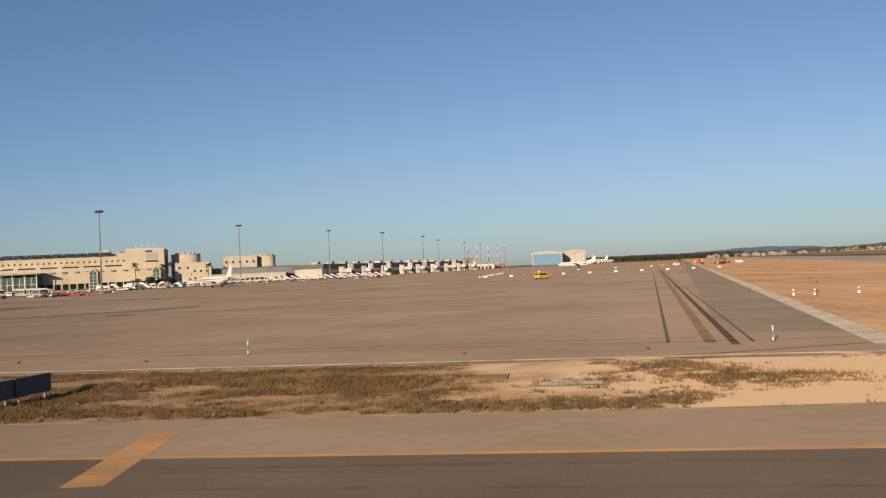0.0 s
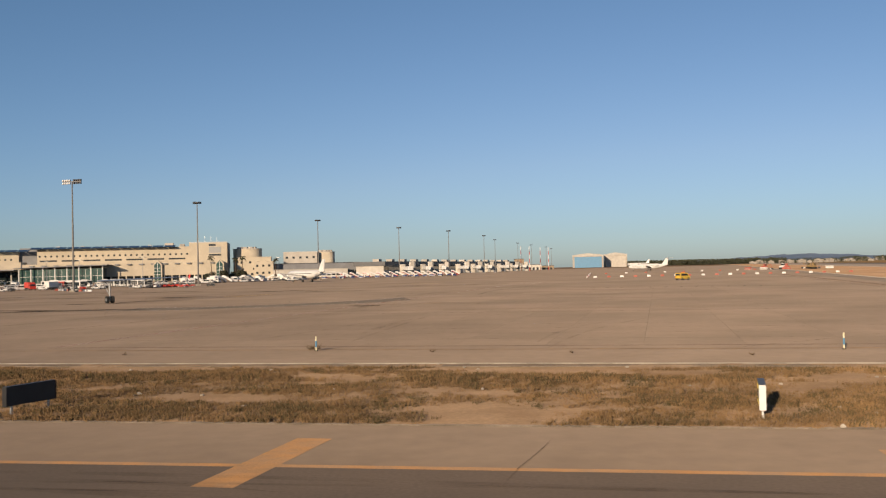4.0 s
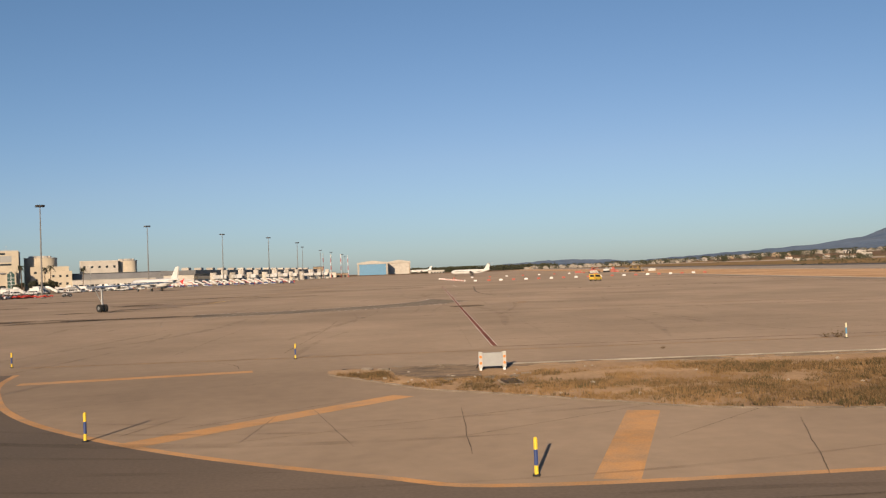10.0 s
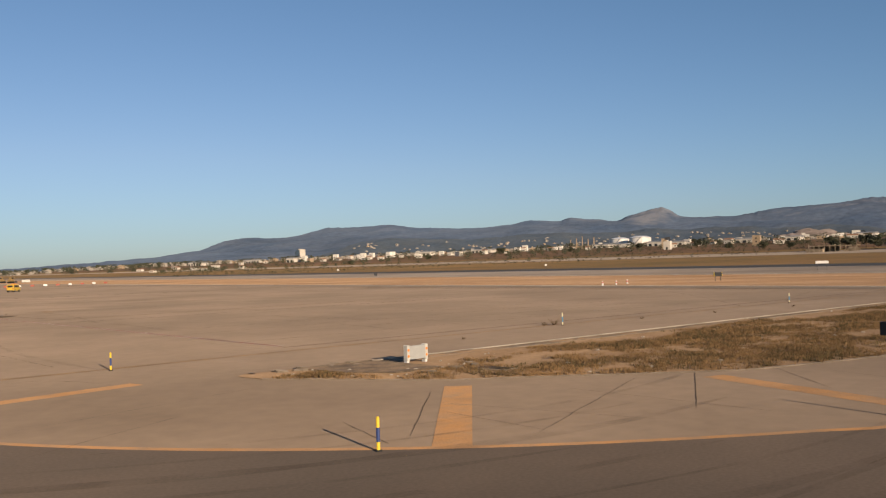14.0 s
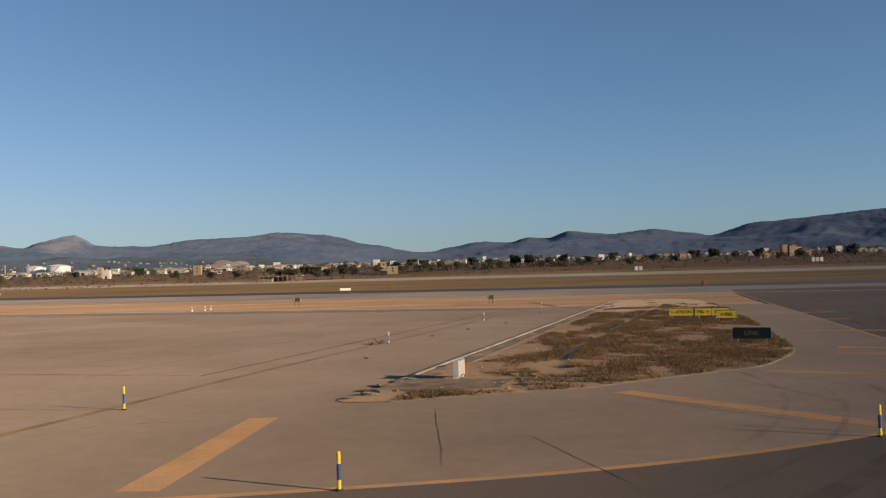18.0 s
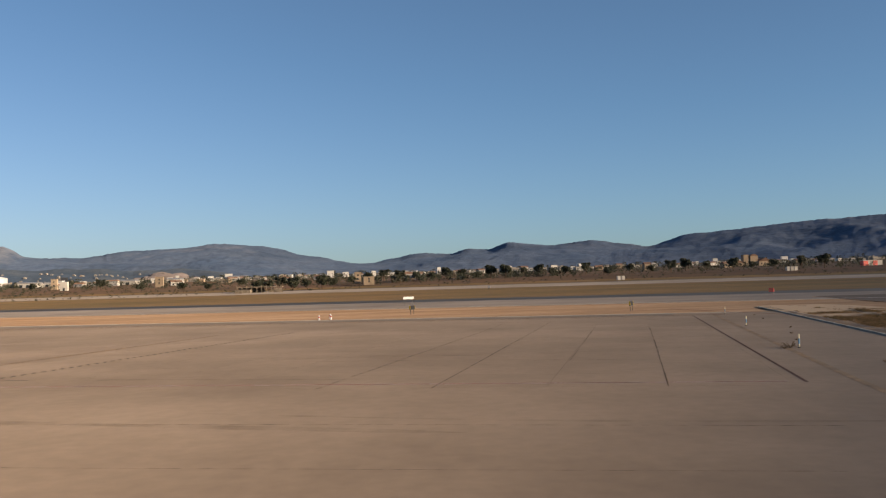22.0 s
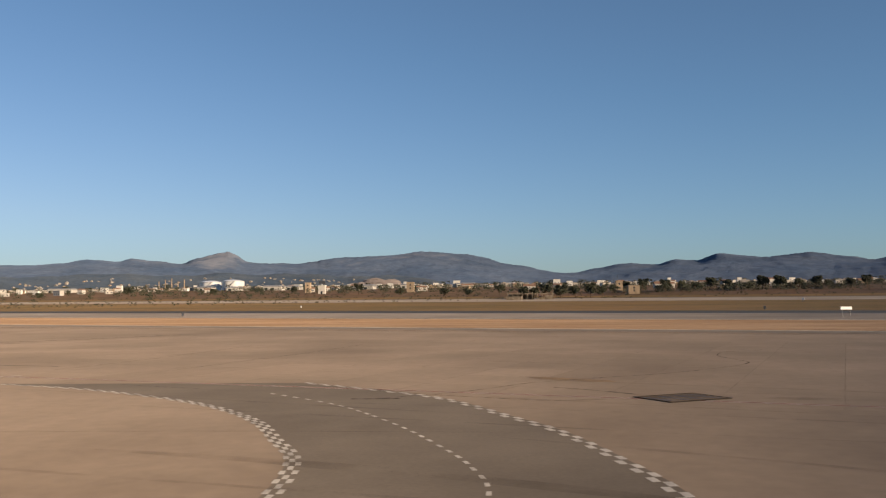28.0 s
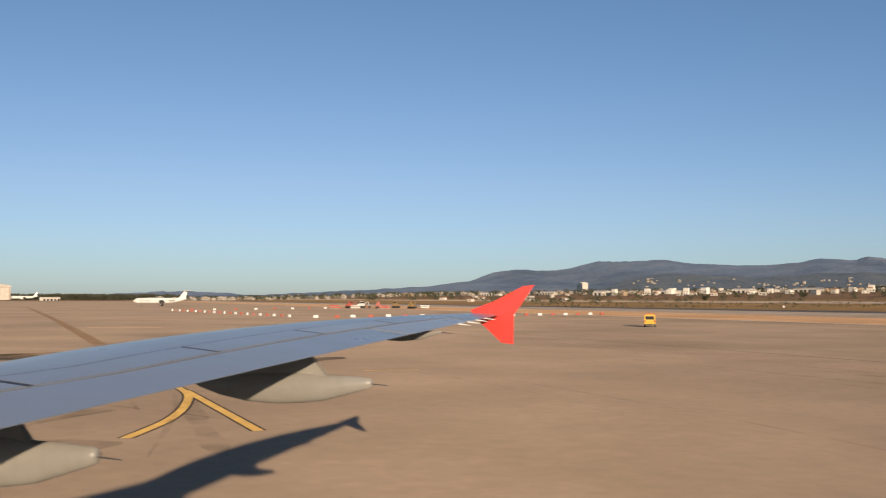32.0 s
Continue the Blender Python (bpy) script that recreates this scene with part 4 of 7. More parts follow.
def sign_board(x, y, turn, width, panels, back="dark_metal", label="", height=0.62, lift=0.26):
    """A lit taxiway sign: a long box on short legs. panels: (share of the width, face, letters, letter colour)."""
    e = empty("taxiway_sign", pose(x, y, 0.03, 0, 0, turn), label, "sign", "taxiway signs")
    body = part("box", box(-width / 2, width / 2, -0.08, 0.08, lift, lift + height, bevel=0.012), back, e, "dark metal sign box")
    left = -width / 2
    for share, face, text, ink in panels:
        w = share * width
        p = part("face", box(left + 0.015, left + w - 0.015, -0.092, -0.082, lift + 0.035, lift + height - 0.035), face, body)
        if text:
            words(text, height * 0.62, Matrix.Translation((left + w / 2, -0.096, lift + height / 2)), ink, body)
        part("frame_bar", box(left + w - 0.012, left + w + 0.012, -0.10, -0.08, lift, lift + height), back, body)
        left += w
    for s in (-1, 1):
        part("end_cap", box(s * width / 2 - 0.012 + s * 0.014, s * width / 2 + 0.012 + s * 0.014, -0.09, 0.09, lift - 0.01, lift + height + 0.01), "white_paint" if text == "\u219006L" else back, e, "end plate")
        part("leg", box(s * width * 0.38 - 0.03, s * width * 0.38 + 0.03, -0.03, 0.03, 0, lift), "steel", e)
        part("foot_plate", box(s * width * 0.38 - 0.1, s * width * 0.38 + 0.1, -0.1, 0.1, -0.02, 0.02), "steel", e)
    part("lid", box(-width / 2, width / 2, -0.095, 0.095, lift + height, lift + height + 0.02), back, e)
    return e


# faces turn to local -y; the signs look west
sign_board(-43.2, 36.15, -111, 2.0, [(1.0, "black_panel", "LINK", "dim_yellow")], "black_panel", "black taxiway sign with yellow lettering on the dry grass", 0.60, 0.28)
sign_board(-15.53, 35.26, -102.5, 2.0, [(1.0, "sign_yellow", "\u2190APRON", "black_panel")], "dark_metal", "yellow apron direction sign with black letters", 0.66, 0.26)
sign_board(-16.09, 32.78, -102.5, 2.8, [(0.48, "sign_yellow", "MIL\u2192", "black_panel"), (0.52, "sign_yellow", "24R\u2192", "black_panel")], "dark_metal",
           "two-panel yellow taxiway direction sign with black letters", 0.66, 0.26)
sign_board(-20.85, 32.63, -105, 1.55, [(1.0, "sign_yellow", "\u219006L", "black_panel")], "dark_metal", "yellow runway direction sign with black letters", 0.66, 0.26)


def barrier_sign(x, y, turn):
    e = empty("closure_sign", pose(x, y, 0.03, 0, 0, turn), "grey sign panel with orange lamps on white legs", "sign")
    part("panel", box(-0.42, 0.42, -0.05, 0.12, 0.18, 0.74, bevel=0.01), "sign_grey", e, "pale grey panel")
    for s in (-1, 1):
        p = part("lamp_plate", box(s * 0.5 - 0.075, s * 0.5 + 0.075, -0.06, 0.19, 0.12, 0.78, bevel=0.01), "sign_white", e, "white end plate")
        for z in (0.32, 0.58):
            part("lamp", pole((s * 0.5, -0.06, z), (s * 0.5, -0.072, z), 0.06, 0.05, 12), "orange_paint", p, "orange lamp")
        part("leg", box(s * 0.5 - 0.05, s * 0.5 + 0.05, -0.02, 0.2, 0, 0.15), "white_paint", e)
    part("brace", box(-0.42, 0.42, 0.12, 0.16, 0.45, 0.52), "steel", e)
    return e


barrier_sign(-58.35, 51.62, -9)


def grate(x, y, turn):
    e = empty("drain_grate", pose(x, y, 0, 0, 0, turn), "black steel drain grate set in the concrete", "drain")
    fr = bmesh.new()
    for a in ((-1.6, 1.6, -1.25, -1.15), (-1.6, 1.6, 1.15, 1.25), (-1.6, -1.5, -1.15, 1.15), (1.5, 1.6, -1.15, 1.15)):
        box(*a, -0.05, 0.035, fr)
    part("frame", fr, "joint", e)
    part("pit", box(-1.5, 1.5, -1.15, 1.15, -0.05, 0.016), "black_panel", e)
    for i in range(5):
        yy = -0.92 + i * 0.46
        part("bar", box(-1.5, 1.5, yy - 0.075, yy + 0.075, 0.018, 0.034), "slab_joint", e)
    return e


grate(-42.3, 122.5, -52)


def cover(x, y, turn, w, d, material, label):
    e = empty("concrete_cover", pose(x, y, 0.02, 0, 0, turn), label, "cover")
    part("slab", box(-w / 2, w / 2, -d / 2, d / 2, 0, 0.07, bevel=0.02), "dusty_kerb", e)
    part("lid", box(-w * 0.42, w * 0.42, -d * 0.38, d * 0.38, 0.07, 0.08), material, e)
    return e


cover(-58.85, 47.2, 84, 1.75, 0.85, "joint", "low concrete drain cover with a dark lid on the island")
cover(4.3, 33.4, -8, 2.6, 1.7, "kerb", "pale concrete cover slab lying in the grass")
cover(1.4, 36.3, -8, 1.8, 1.4, "brown_line", "rusty cover slab lying in the grass")


def shrub(x, y, r, seed, label="small dry green shrub growing from a joint in the apron"):
    rng = random.Random(seed)
    e = empty("shrub", pose(x, y, 0), label, "shrub", "shrubs on the apron")
    st = bmesh.new()
    lv = bmesh.new()
    for i in range(16):
        a, l = rng.uniform(0, 6.28), rng.uniform(0.5, 1) * r
        tip = Vector((math.cos(a) * l, math.sin(a) * l, rng.uniform(0.25, 0.8) * r))
        pole((0, 0, 0), tip, 0.012, 0.004, 5, st)
        for k in range(16):
            c = tip * rng.uniform(0.35, 1.1) + Vector((rng.uniform(-1, 1), rng.uniform(-1, 1), rng.uniform(-.5, 1))) * 0.1 * r
            c.z = max(0.02, c.z)
            d1, d2 = (Vector((rng.uniform(-1, 1), rng.uniform(-1, 1), rng.uniform(-1, 1))) * 0.075 * r for _ in "ab")
            lv.faces.new([lv.verts.new(c), lv.verts.new(c + d1), lv.verts.new(c + d1 + d2)])
    part("stems", st, "bark", e)
    part("leaves", lv, "weed", e)
    return e


shrub(-37.58, 57.99, 0.5, 1)
shrub(-37.98, 58.44, 0.3, 2)
for i, (x, y) in enumerate(((9.5, 44.9), (-16, 50.2), (-31, 55.2), (-24, 53.0), (0.8, 46.8), (-48, 57.2))):
    shrub(x, y, 0.17, 10 + i, "low weed growing from a joint beside the kerb")

# ---- terminal ----
TERM = Matrix(((0.983, -0.186, 0, -235), (0.186, 0.983, 0, 796), (0, 0, 1, 0), (0, 0, 0, 1)))


def terminal():
    """The long cream terminal. Local x runs along the front to its tall end block at x = 0; the front faces -y."""
    e = empty("terminal_building", TERM, "long cream airport terminal with window rows and tall end block", "building")
    w = part("upper_wall", box(-152, -31, 0, 40, 0, 28.4), "plaster", e)
    part("upper_wall_left", box(-330, -167, 3, 40, 0, 26.8), "plaster", e)
    part("dark_gap_block", box(-167, -152, 6, 30, 0, 29.4), "grey_wall", e, "dark grey stair block between the wings")
    t = part("end_block", box(-31, 0, -1.5, 26, 0, 31.2), "plaster", e)
    # side face of the end block, set darker than its front
    part("dark_flank", box(0.02, 0.6, 1, 25, 10, 30.6), "grey_wall", t, "dark grey side face of the end block")
    f = part("lower_wall", box(-160, -4, -16, 0.01, 4.6, 15.6), "plaster", e)
    part("lower_wall_left", box(-330, -160, -17, 0.012, 10.2, 17.6), "plaster", e)
    part("canopy_roof", box(-205, -162, -30, -17, 11.0, 11.9), "grey_wall", e, "dark flat canopy")
    for k in range(3):
        part("canopy_roof", box(-245 - k * 34, -220 - k * 34, -28, -17, 12.6, 13.3), "grey_wall", e, "dark flat canopy")
    for k in range(17):
        part("tall_column", box(-328 + k * 10, -327 + k * 10, -17, -16, 0, 10.2), "white_wall", e)
    part("shaded_glazing", box(-330, -160, -9, 0.015, 0, 10.2), "dark_glass", e, "dark shaded glazing behind columns")
    # shade under the arcade is put in as a dark pane-coloured box
    part("arcade_back", box(-159.9, -4, -6, 0.02, 0, 4.6), "window", e, "dark box painted as the arcade's shade behind columns")
    for i in range(26):
        part("column", box(-158 + i * 6, -157.1 + i * 6, -16, -15, 0, 4.6), "plaster", e)
    for i in range(27):
        x = -150 + i * 4.5
        part("window", box(x - 0.75, x + 0.75, -0.06, 0.3, 21.4, 22.9), "window", w)
    for i in range(35):
        x = -326 + i * 4.5
        part("window", box(x - 0.75, x + 0.75, 2.94, 3.3, 19.4, 20.9), "window", w)
    for i in range(7):
        x = -150 + i * 17
        part("ribbon_window", box(x, x + 13.5, -0.06, 0.3, 17.7, 19.0), "window", w)
    part("window_panel", box(-15, -5, -1.62, -1.3, 22.6, 27.6), "sign_grey", t, "pale grey glazed panel")
    part("window", box(-15, -5, -1.6, -1.2, 20.2, 21.6), "window", t)
    part("window", box(-15, -9.4, -1.6, -1.2, 28.4, 30.0), "window", t)
    for i in range(16):
        x = -154 + i * 9.4
        part("hood", side_prism([(x, 14.6), (x + 3.6, 14.6), (x + 3.2, 13.5), (x + 0.4, 13.5)], -17.6, -16.0), "grey_wall", f, "small dark window hood")
    for x in (-54.5, -5.2):
        g = part("portal", side_prism([(x - 3.6, 0), (x + 3.6, 0), (x + 3.6, 13.5), (x, 17.4), (x - 3.6, 13.5)], -18.5, -15.9), "plaster", e, "gabled glass portal")
        part("portal_glass", side_prism([(x - 2.6, 0.5), (x + 2.6, 0.5), (x + 2.6, 13), (x, 15.8), (x - 2.6, 13)], -18.6, -18.4), "green_glass", g)
        for k in range(1, 5):
            part("glazing_bar", box(x - 2.6, x + 2.6, -18.68, -18.6, k * 2.6, k * 2.6 + 0.25), "white_paint", g)
        part("glazing_bar", box(x - 0.12, x + 0.12, -18.68, -18.6, 0.5, 15.4), "white_paint", g)
    for i in range(30):
        x = -329 + i * 9.6
        z = 26.8 if x < -160 else 28.4
        part("solar_panel", side_prism([(x, z + 0.1), (x + 8.6, z + 0.1), (x + 8.6, z + 0.4), (x, z + 0.4)], 0.6, 7), "dark_glass", e, "dark tilted roof panel").rotation_euler = (radians(14), 0, 0)
    for x, y, a, b in ((-52, 8, 7, 3.4), (-66, 10, 3, 2), (-40, 10, 4, 2.4), (-120, 9, 3, 2), (-139, 9, 3, 2), (-100, 12, 5, 2)):
        part("roof_unit", box(x, x + a, y, y + 4, 28.4, 28.4 + b, bevel=0.1), "white_wall", e, "white roof plant box")
    for x in (-24, -19, -14, -9):
        part("antenna", pole((x, 8, 31.2), (x, 8, 36 + (x % 3)), 0.12, 0.05, 6), "steel", e)
    part("roof_rail", box(-31, 0, -1.3, -1.1, 31.2, 31.9), "steel", e)
    return e


terminal()


def drum(x, y, r, h, label):
    e = empty("round_tower", TERM @ pose(x, y, 0), label, "building", "round terminal towers")
    part("wall", pole((0, 0, 0), (0, 0, h), r, r, 40), "plaster", e, smooth=False)
    part("coping", pole((0, 0, h), (0, 0, h + 0.5), r + 0.3, r + 0.3, 40), "white_wall", e)
    for k in range(5):
        a = radians(200 + k * 30)
        part("roof_unit", box(-2, 2, -1.5, 1.5, h + 0.5, h + 1.9), "white_wall", e).matrix_basis = pose(r * 0.6 * math.cos(a), r * 0.6 * math.sin(a), 0, 0, 0, k * 40)
    return e


drum(15.5, 26, 12.3, 25.6, "round cream-grey concrete tower behind the terminal")
drum(84, 62, 8.5, 22.5, "smaller round cream tower behind the low wing")


def block(name, x0, x1, y0, y1, h, wall, label, rows=(), roof=None):
    """A plain wing: walls, parapet and rows of windows (height, size, spacing) on its front."""
    e = empty(name, TERM @ pose((x0 + x1) / 2, y0, 0), label, "building", "airport wings")
    hw = (x1 - x0) / 2
    part("wall", box(-hw, hw, 0, y1 - y0, 0, h), wall, e)
    part("parapet", box(-hw - 0.2, hw + 0.2, -0.2, y1 - y0 + 0.2, h, h + 0.7), roof or wall, e)
    for z, s, gap in rows:
        n = int(2 * hw / gap)
        for i in range(n):
            x = -hw + gap * (i + 0.5)
            part("window", box(x - s / 2, x + s / 2, -0.08, 0.2, z, z + min(s, 1.9)), "window", e)
    return e


block("terminal_wing", 8, 36, 4, 34, 17.8, "plaster", "lower cream terminal wing with square windows", [(13, 2.0, 7), (7.5, 1.6, 9), (3, 2.2, 8)])
block("terminal_wing", 22, 38, 0, 20, 14, "plaster", "cream end of the terminal wing", [(10, 1.8, 5), (4, 1.8, 5)])
block("departure_hall", 36, 112, 12, 60, 11.8, "grey_wall", "dark grey flat-roofed departure hall", [(4, 3.4, 4.2)], "dark_metal")
block("roof_house", 46, 76, 48, 66, 22.5, "white_wall", "white plant building behind the dark hall", [(17, 2, 6)])
block("bus_hall", 38, 100, -14, 10, 6.5, "white_wall", "low pale bus gate hall at the apron", [(1.5, 3, 4)])


def glass_hall(x, y, turn, n):
    """Glazed gate hall with white columns and a thin flat roof."""
    e = empty("gate_hall", pose(x, y, 0, 0, 0, turn), "dark glazed gate hall with white columns and a thin roof", "building")
    L = n * 9
    part("glass_wall", box(0, L, 3, 18, 0.4, 11.4), "green_glass", e, "dark green glazing")
    part("roof", side_prism([(-3, 12.4), (L + 4, 13.6), (L + 4, 14.3), (-3, 13.0)], -3, 22), "grey_wall", e, "thin grey flat roof")
    part("plinth", box(0, L, 2.8, 18, 0, 0.4), "white_wall", e)
    for i in range(n + 1):
        part("column", pole((i * 9, 0, 0), (i * 9, 0, 12.3 + i * 9 / L), 0.45, 0.4, 10), "white_paint", e)
    for i in range(n * 2):
        part("mullion", box(i * 4.5 - 0.1, i * 4.5 + 0.1, 2.9, 3.0, 0.4, 11.4), "steel", e)
    part("transom", box(0, L, 2.88, 3.0, 5.5, 5.8), "steel", e)
    return e


glass_hall(-384, 735, 10.7, 7)
block("service_block", -240, -172, -142, -110, 14, "grey_wall", "bluish grey service building with dark windows", [(8.5, 2.6, 5), (3.5, 2.6, 5)])


def pier(x0, y0, x1, y1):
    d = math.hypot(x1 - x0, y1 - y0)
    e = empty("passenger_pier", pose(x0, y0, 0, 0, 0, math.degrees(math.atan2(y1 - y0, x1 - x0))), "long low passenger pier with a dark roof", "building")
    part("wall", box(0, d, 0, 26, 0, 8.5), "white_wall", e, "pale wall")
    part("glazing", box(0, d, -0.12, 0.1, 4.6, 7.6), "dark_glass", e, "long dark window band")
    part("roof", box(-1, d + 1, -1.6, 28, 8.5, 12.2), "dark_metal", e, "dark metal roof")
    for i in range(int(d / 30)):
        part("roof_unit", box(i * 30 + 4, i * 30 + 10, 6, 12, 12.2, 14.4), "white_wall", e)
    return e


pier(-105, 815, 30, 1245)


def jet_bridge(x, y, turn):
    e = empty("jet_bridge", pose(x, y, 0, 0, 0, turn), "white passenger boarding bridge beside the pier", "jet bridge", "passenger boarding bridges")
    part("tunnel", box(0, 26, -1.6, 1.6, 4.4, 7.4, bevel=0.15), "white_paint", e)
    part("rotunda", pole((0, 0, 0), (0, 0, 9.5), 2.8, 2.8, 14), "white_wall", e)
    part("stair_tower", box(16, 21, 1.7, 5, 0, 11.5), "white_wall", e)
    # grey box gives the white tower a painted shaded side
    part("tower_shade", box(16.02, 20.98, 5.02, 6, 0, 11), "grey_wall", e, "grey box painted as the tower's shaded flank")
    part("leg", box(19, 20.2, -1.2, 1.2, 0, 4.4), "steel", e)
    part("cab", box(25.5, 29, -2.2, 2.2, 4.2, 7.6, bevel=0.2), "white_paint", e)
    for s in (-1, 1):
        part("wheel", pole((19.6, s * 1.5, 0.6), (19.6, s * 0.9, 0.6), 0.6, 0.6, 12), "rubber_tyre", e)
    return e


jb = jet_bridge(-90, 835, -72)
for i in range(1, 9):
    copy_thing(jb, pose(-90 + i * 15.5, 835 + i * 49, 0, 0, 0, -72 - 6 * (i % 3)))


def hangar(name, pts, depth, h, wall, door, label):
    (x0, y0), (x1, y1) = pts
    w = math.hypot(x1 - x0, y1 - y0)
    e = empty(name, pose(x0, y0, 0, 0, 0, math.degrees(math.atan2(y1 - y0, x1 - x0))), label, "hangar", "hangars")
    part("shell", side_prism([(0, 0), (w, 0), (w, h), (w / 2, h * 1.13), (0, h)], 0, depth), wall, e)
    dr = part("door", box(w * 0.06, w * 0.94, -0.4, -0.02, 0, h * 0.86), door, e, "tall sliding door")
    for i in range(1, 8):
        part("door_rib", box(w * (0.06 + 0.11 * i) - 0.2, w * (0.06 + 0.11 * i) + 0.2, -0.6, -0.4, 0, h * 0.86), door, dr)
    part("fascia", side_prism([(-0.6, h * 0.88), (w + 0.6, h * 0.88), (w + 0.6, h), (w / 2, h * 1.15), (-0.6, h)], -0.9, -0.42), "white_wall", e, "white gable fascia")
    for x in (0, w - 2.2):
        part("jamb", box(x, x + 2.2, -0.9, -0.42, 0, h * 0.88), "white_wall", e)
    return e


hangar("hangar", ((224, 2397), (300, 2386)), 80, 31.5, "white_wall", "blue_paint", "white aircraft hangar with a blue sliding door")
hangar("hangar", ((311, 2457), (369, 2448)), 80, 32.5, "beige_wall", "white_wall", "pale beige aircraft hangar with a closed door")
for x, y, w, h, m, lb in ((33, 1252, 12, 15, "beige_wall", "ochre block tower beside the pier"), (60, 1500, 40, 8, "white_wall", "low white shed near the hangars"), (90, 1540, 26, 6, "beige_wall", "low beige shed near the hangars"),
                          (-20, 1300, 40, 9, "white_wall", "long white cargo shed"), (326, 1900, 30, 6, "white_wall", "far low white shed")):
    e = empty("airport_shed", pose(x, y, 0), lb, "building", "airport sheds")
    part("wall", box(-w / 2, w / 2, 0, 18, 0, h), m, e)
    part("roof", box(-w / 2 - .4, w / 2 + .4, -.4, 18.4, h, h + 0.6), "dark_metal", e)
    for i in range(int(w / 6)):
        part("door", box(-w / 2 + 2 + i * 6, -w / 2 + 5.4 + i * 6, -0.1, 0.1, 0, min(4, h * .5)), "window", e)


M["weathered_steel"] = mat("weathered_grey_steel", (0.21, 0.20, 0.19), 0.6, 0.15, 1.2, 0.1, metal=0.3, space="object")


def light_mast(x, y, h, wide):
    e = empty("floodlight_mast", pose(x, y, 0, 0, 0, -15), "tall galvanised floodlight mast with a row of lamps on the apron", "light mast", "apron floodlight masts")
    part("pole", pole((0, 0, 0), (0, 0, h), 0.36, 0.17, 12), "weathered_steel", e)
    part("base_block", box(-0.9, 0.9, -0.9, 0.9, 0, 0.5, bevel=0.05), "kerb", e)
    if wide:
        head = part("crossbar", box(-3.3, 3.3, -0.12, 0.12, h - 0.15, h + 0.1), "weathered_steel", e)
        for i in range(9):
            x0 = -3.1 + i * 0.775
            if i in (4,):
                continue
            for z in (-0.75, 0.12):
                part("lamp", box(x0 - 0.26, x0 + 0.26, -0.42, 0.18, h + z, h + z + 0.52, bevel=0.06), "white_paint" if i < 4 else "dark_metal", head)
    else:
        head = part("head_ring", pole((0, 0, h - 0.3), (0, 0, h), 1.0, 1.2, 14), "dark_metal", e, "dark lamp ring")
        for i in range(10):
            a = i * math.pi / 5
            part("lamp", box(-0.35, 0.35, -0.3, 0.3, 0, 0.75, bevel=0.06), "dark_metal", head).matrix_basis = pose(1.35 * math.cos(a), 1.35 * math.sin(a), h - 0.45, 12, 0, math.degrees(a))
    return e


light_mast(-150.1, 289.6, 33.6, True)
ring_mast = light_mast(-182.5, 264.9, 33.7, False)
for x, y in ((-140.2, 386.5), (-116, 539), (-79, 655), (-46.7, 731), (-18, 855), (-5, 987), (26, 1140), (49, 1249), (80, 1400), (100, 1550)):
    copy_thing(ring_mast, pose(x, y, 0 if y > 300 else 0, 0, 0, y))
for x, y in ((-210, 520), (-262, 560), (-160, 640), (-300, 600)):
    e = empty("street_lamp", pose(x, y, 0), "slim grey lamp post in front of the terminal", "street lamp", "lamp posts")
    part("pole", pole((0, 0, 0), (0, 0, 15), 0.18, 0.1, 8), "steel", e)
    part("arm", box(-1.4, 1.4, -0.08, 0.08, 14.8, 15), "steel", e)
    for s in (-1, 1):
        part("lamp", box(s * 1.4 - 0.5, s * 1.4 + 0.5, -0.25, 0.25, 14.6, 14.9), "dark_metal", e)
for x, y in ((42, 1180), (58, 1215), (72, 1260), (30, 1150)):
    e = empty("striped_mast", pose(x, y, 0), "slim red and white striped mast far off", "mast", "striped masts")
    for k in range(6):
        part("band", pole((0, 0, k * 5), (0, 0, k * 5 + 5), 0.4, 0.35, 8), "white_paint" if k % 2 else "red_paint", e)


def palm(x, y, h, seed):
    rng = random.Random(seed)
    e = empty("palm_tree", pose(x, y, 0, 0, 0, seed * 50), "tall palm tree with a ragged crown beside the terminal", "palm tree", "palm trees")
    part("trunk", tube([((0.2 * math.sin(k), 0, h * k / 5), (0.32 - 0.03 * k, 0, 0), (0, 0.32 - 0.03 * k, 0)) for k in range(6)], 9), "bark", e)
    bm = bmesh.new()
    for i in range(34):
        a, up = rng.uniform(0, 6.28), rng.uniform(-0.6, 1.1)
        L = rng.uniform(2.2, 3.2)
        c = Vector((0.2 * math.sin(5), 0, h))
        d = Vector((math.cos(a), math.sin(a), 0))
        s = Vector((-d.y, d.x, 0))
        prev = None
        for k in range(6):
            f = k / 5
            p = c + d * L * f * math.cos(up * 0.6) + Vector((0, 0, L * (math.sin(up) * f - 0.75 * f * f)))
            wd = 0.34 * math.sin(math.pi * min(1, f * 0.85 + 0.12))
            cur = (bm.verts.new(p - s * wd), bm.verts.new(p + Vector((0, 0, 0.1))), bm.verts.new(p + s * wd))
            if prev:
                bm.faces.new((prev[0], prev[1], cur[1], cur[0]))
                bm.faces.new((prev[1], prev[2], cur[2], cur[1]))
            prev = cur
    part("crown", bm, "leaf", e)
    return e


palm(-185.4, 568, 14.6, 1)
palm(-181.5, 611, 14, 2)
palm(-181.5, 628.7, 15.4, 3)
palm(-172, 690, 14.5, 4)

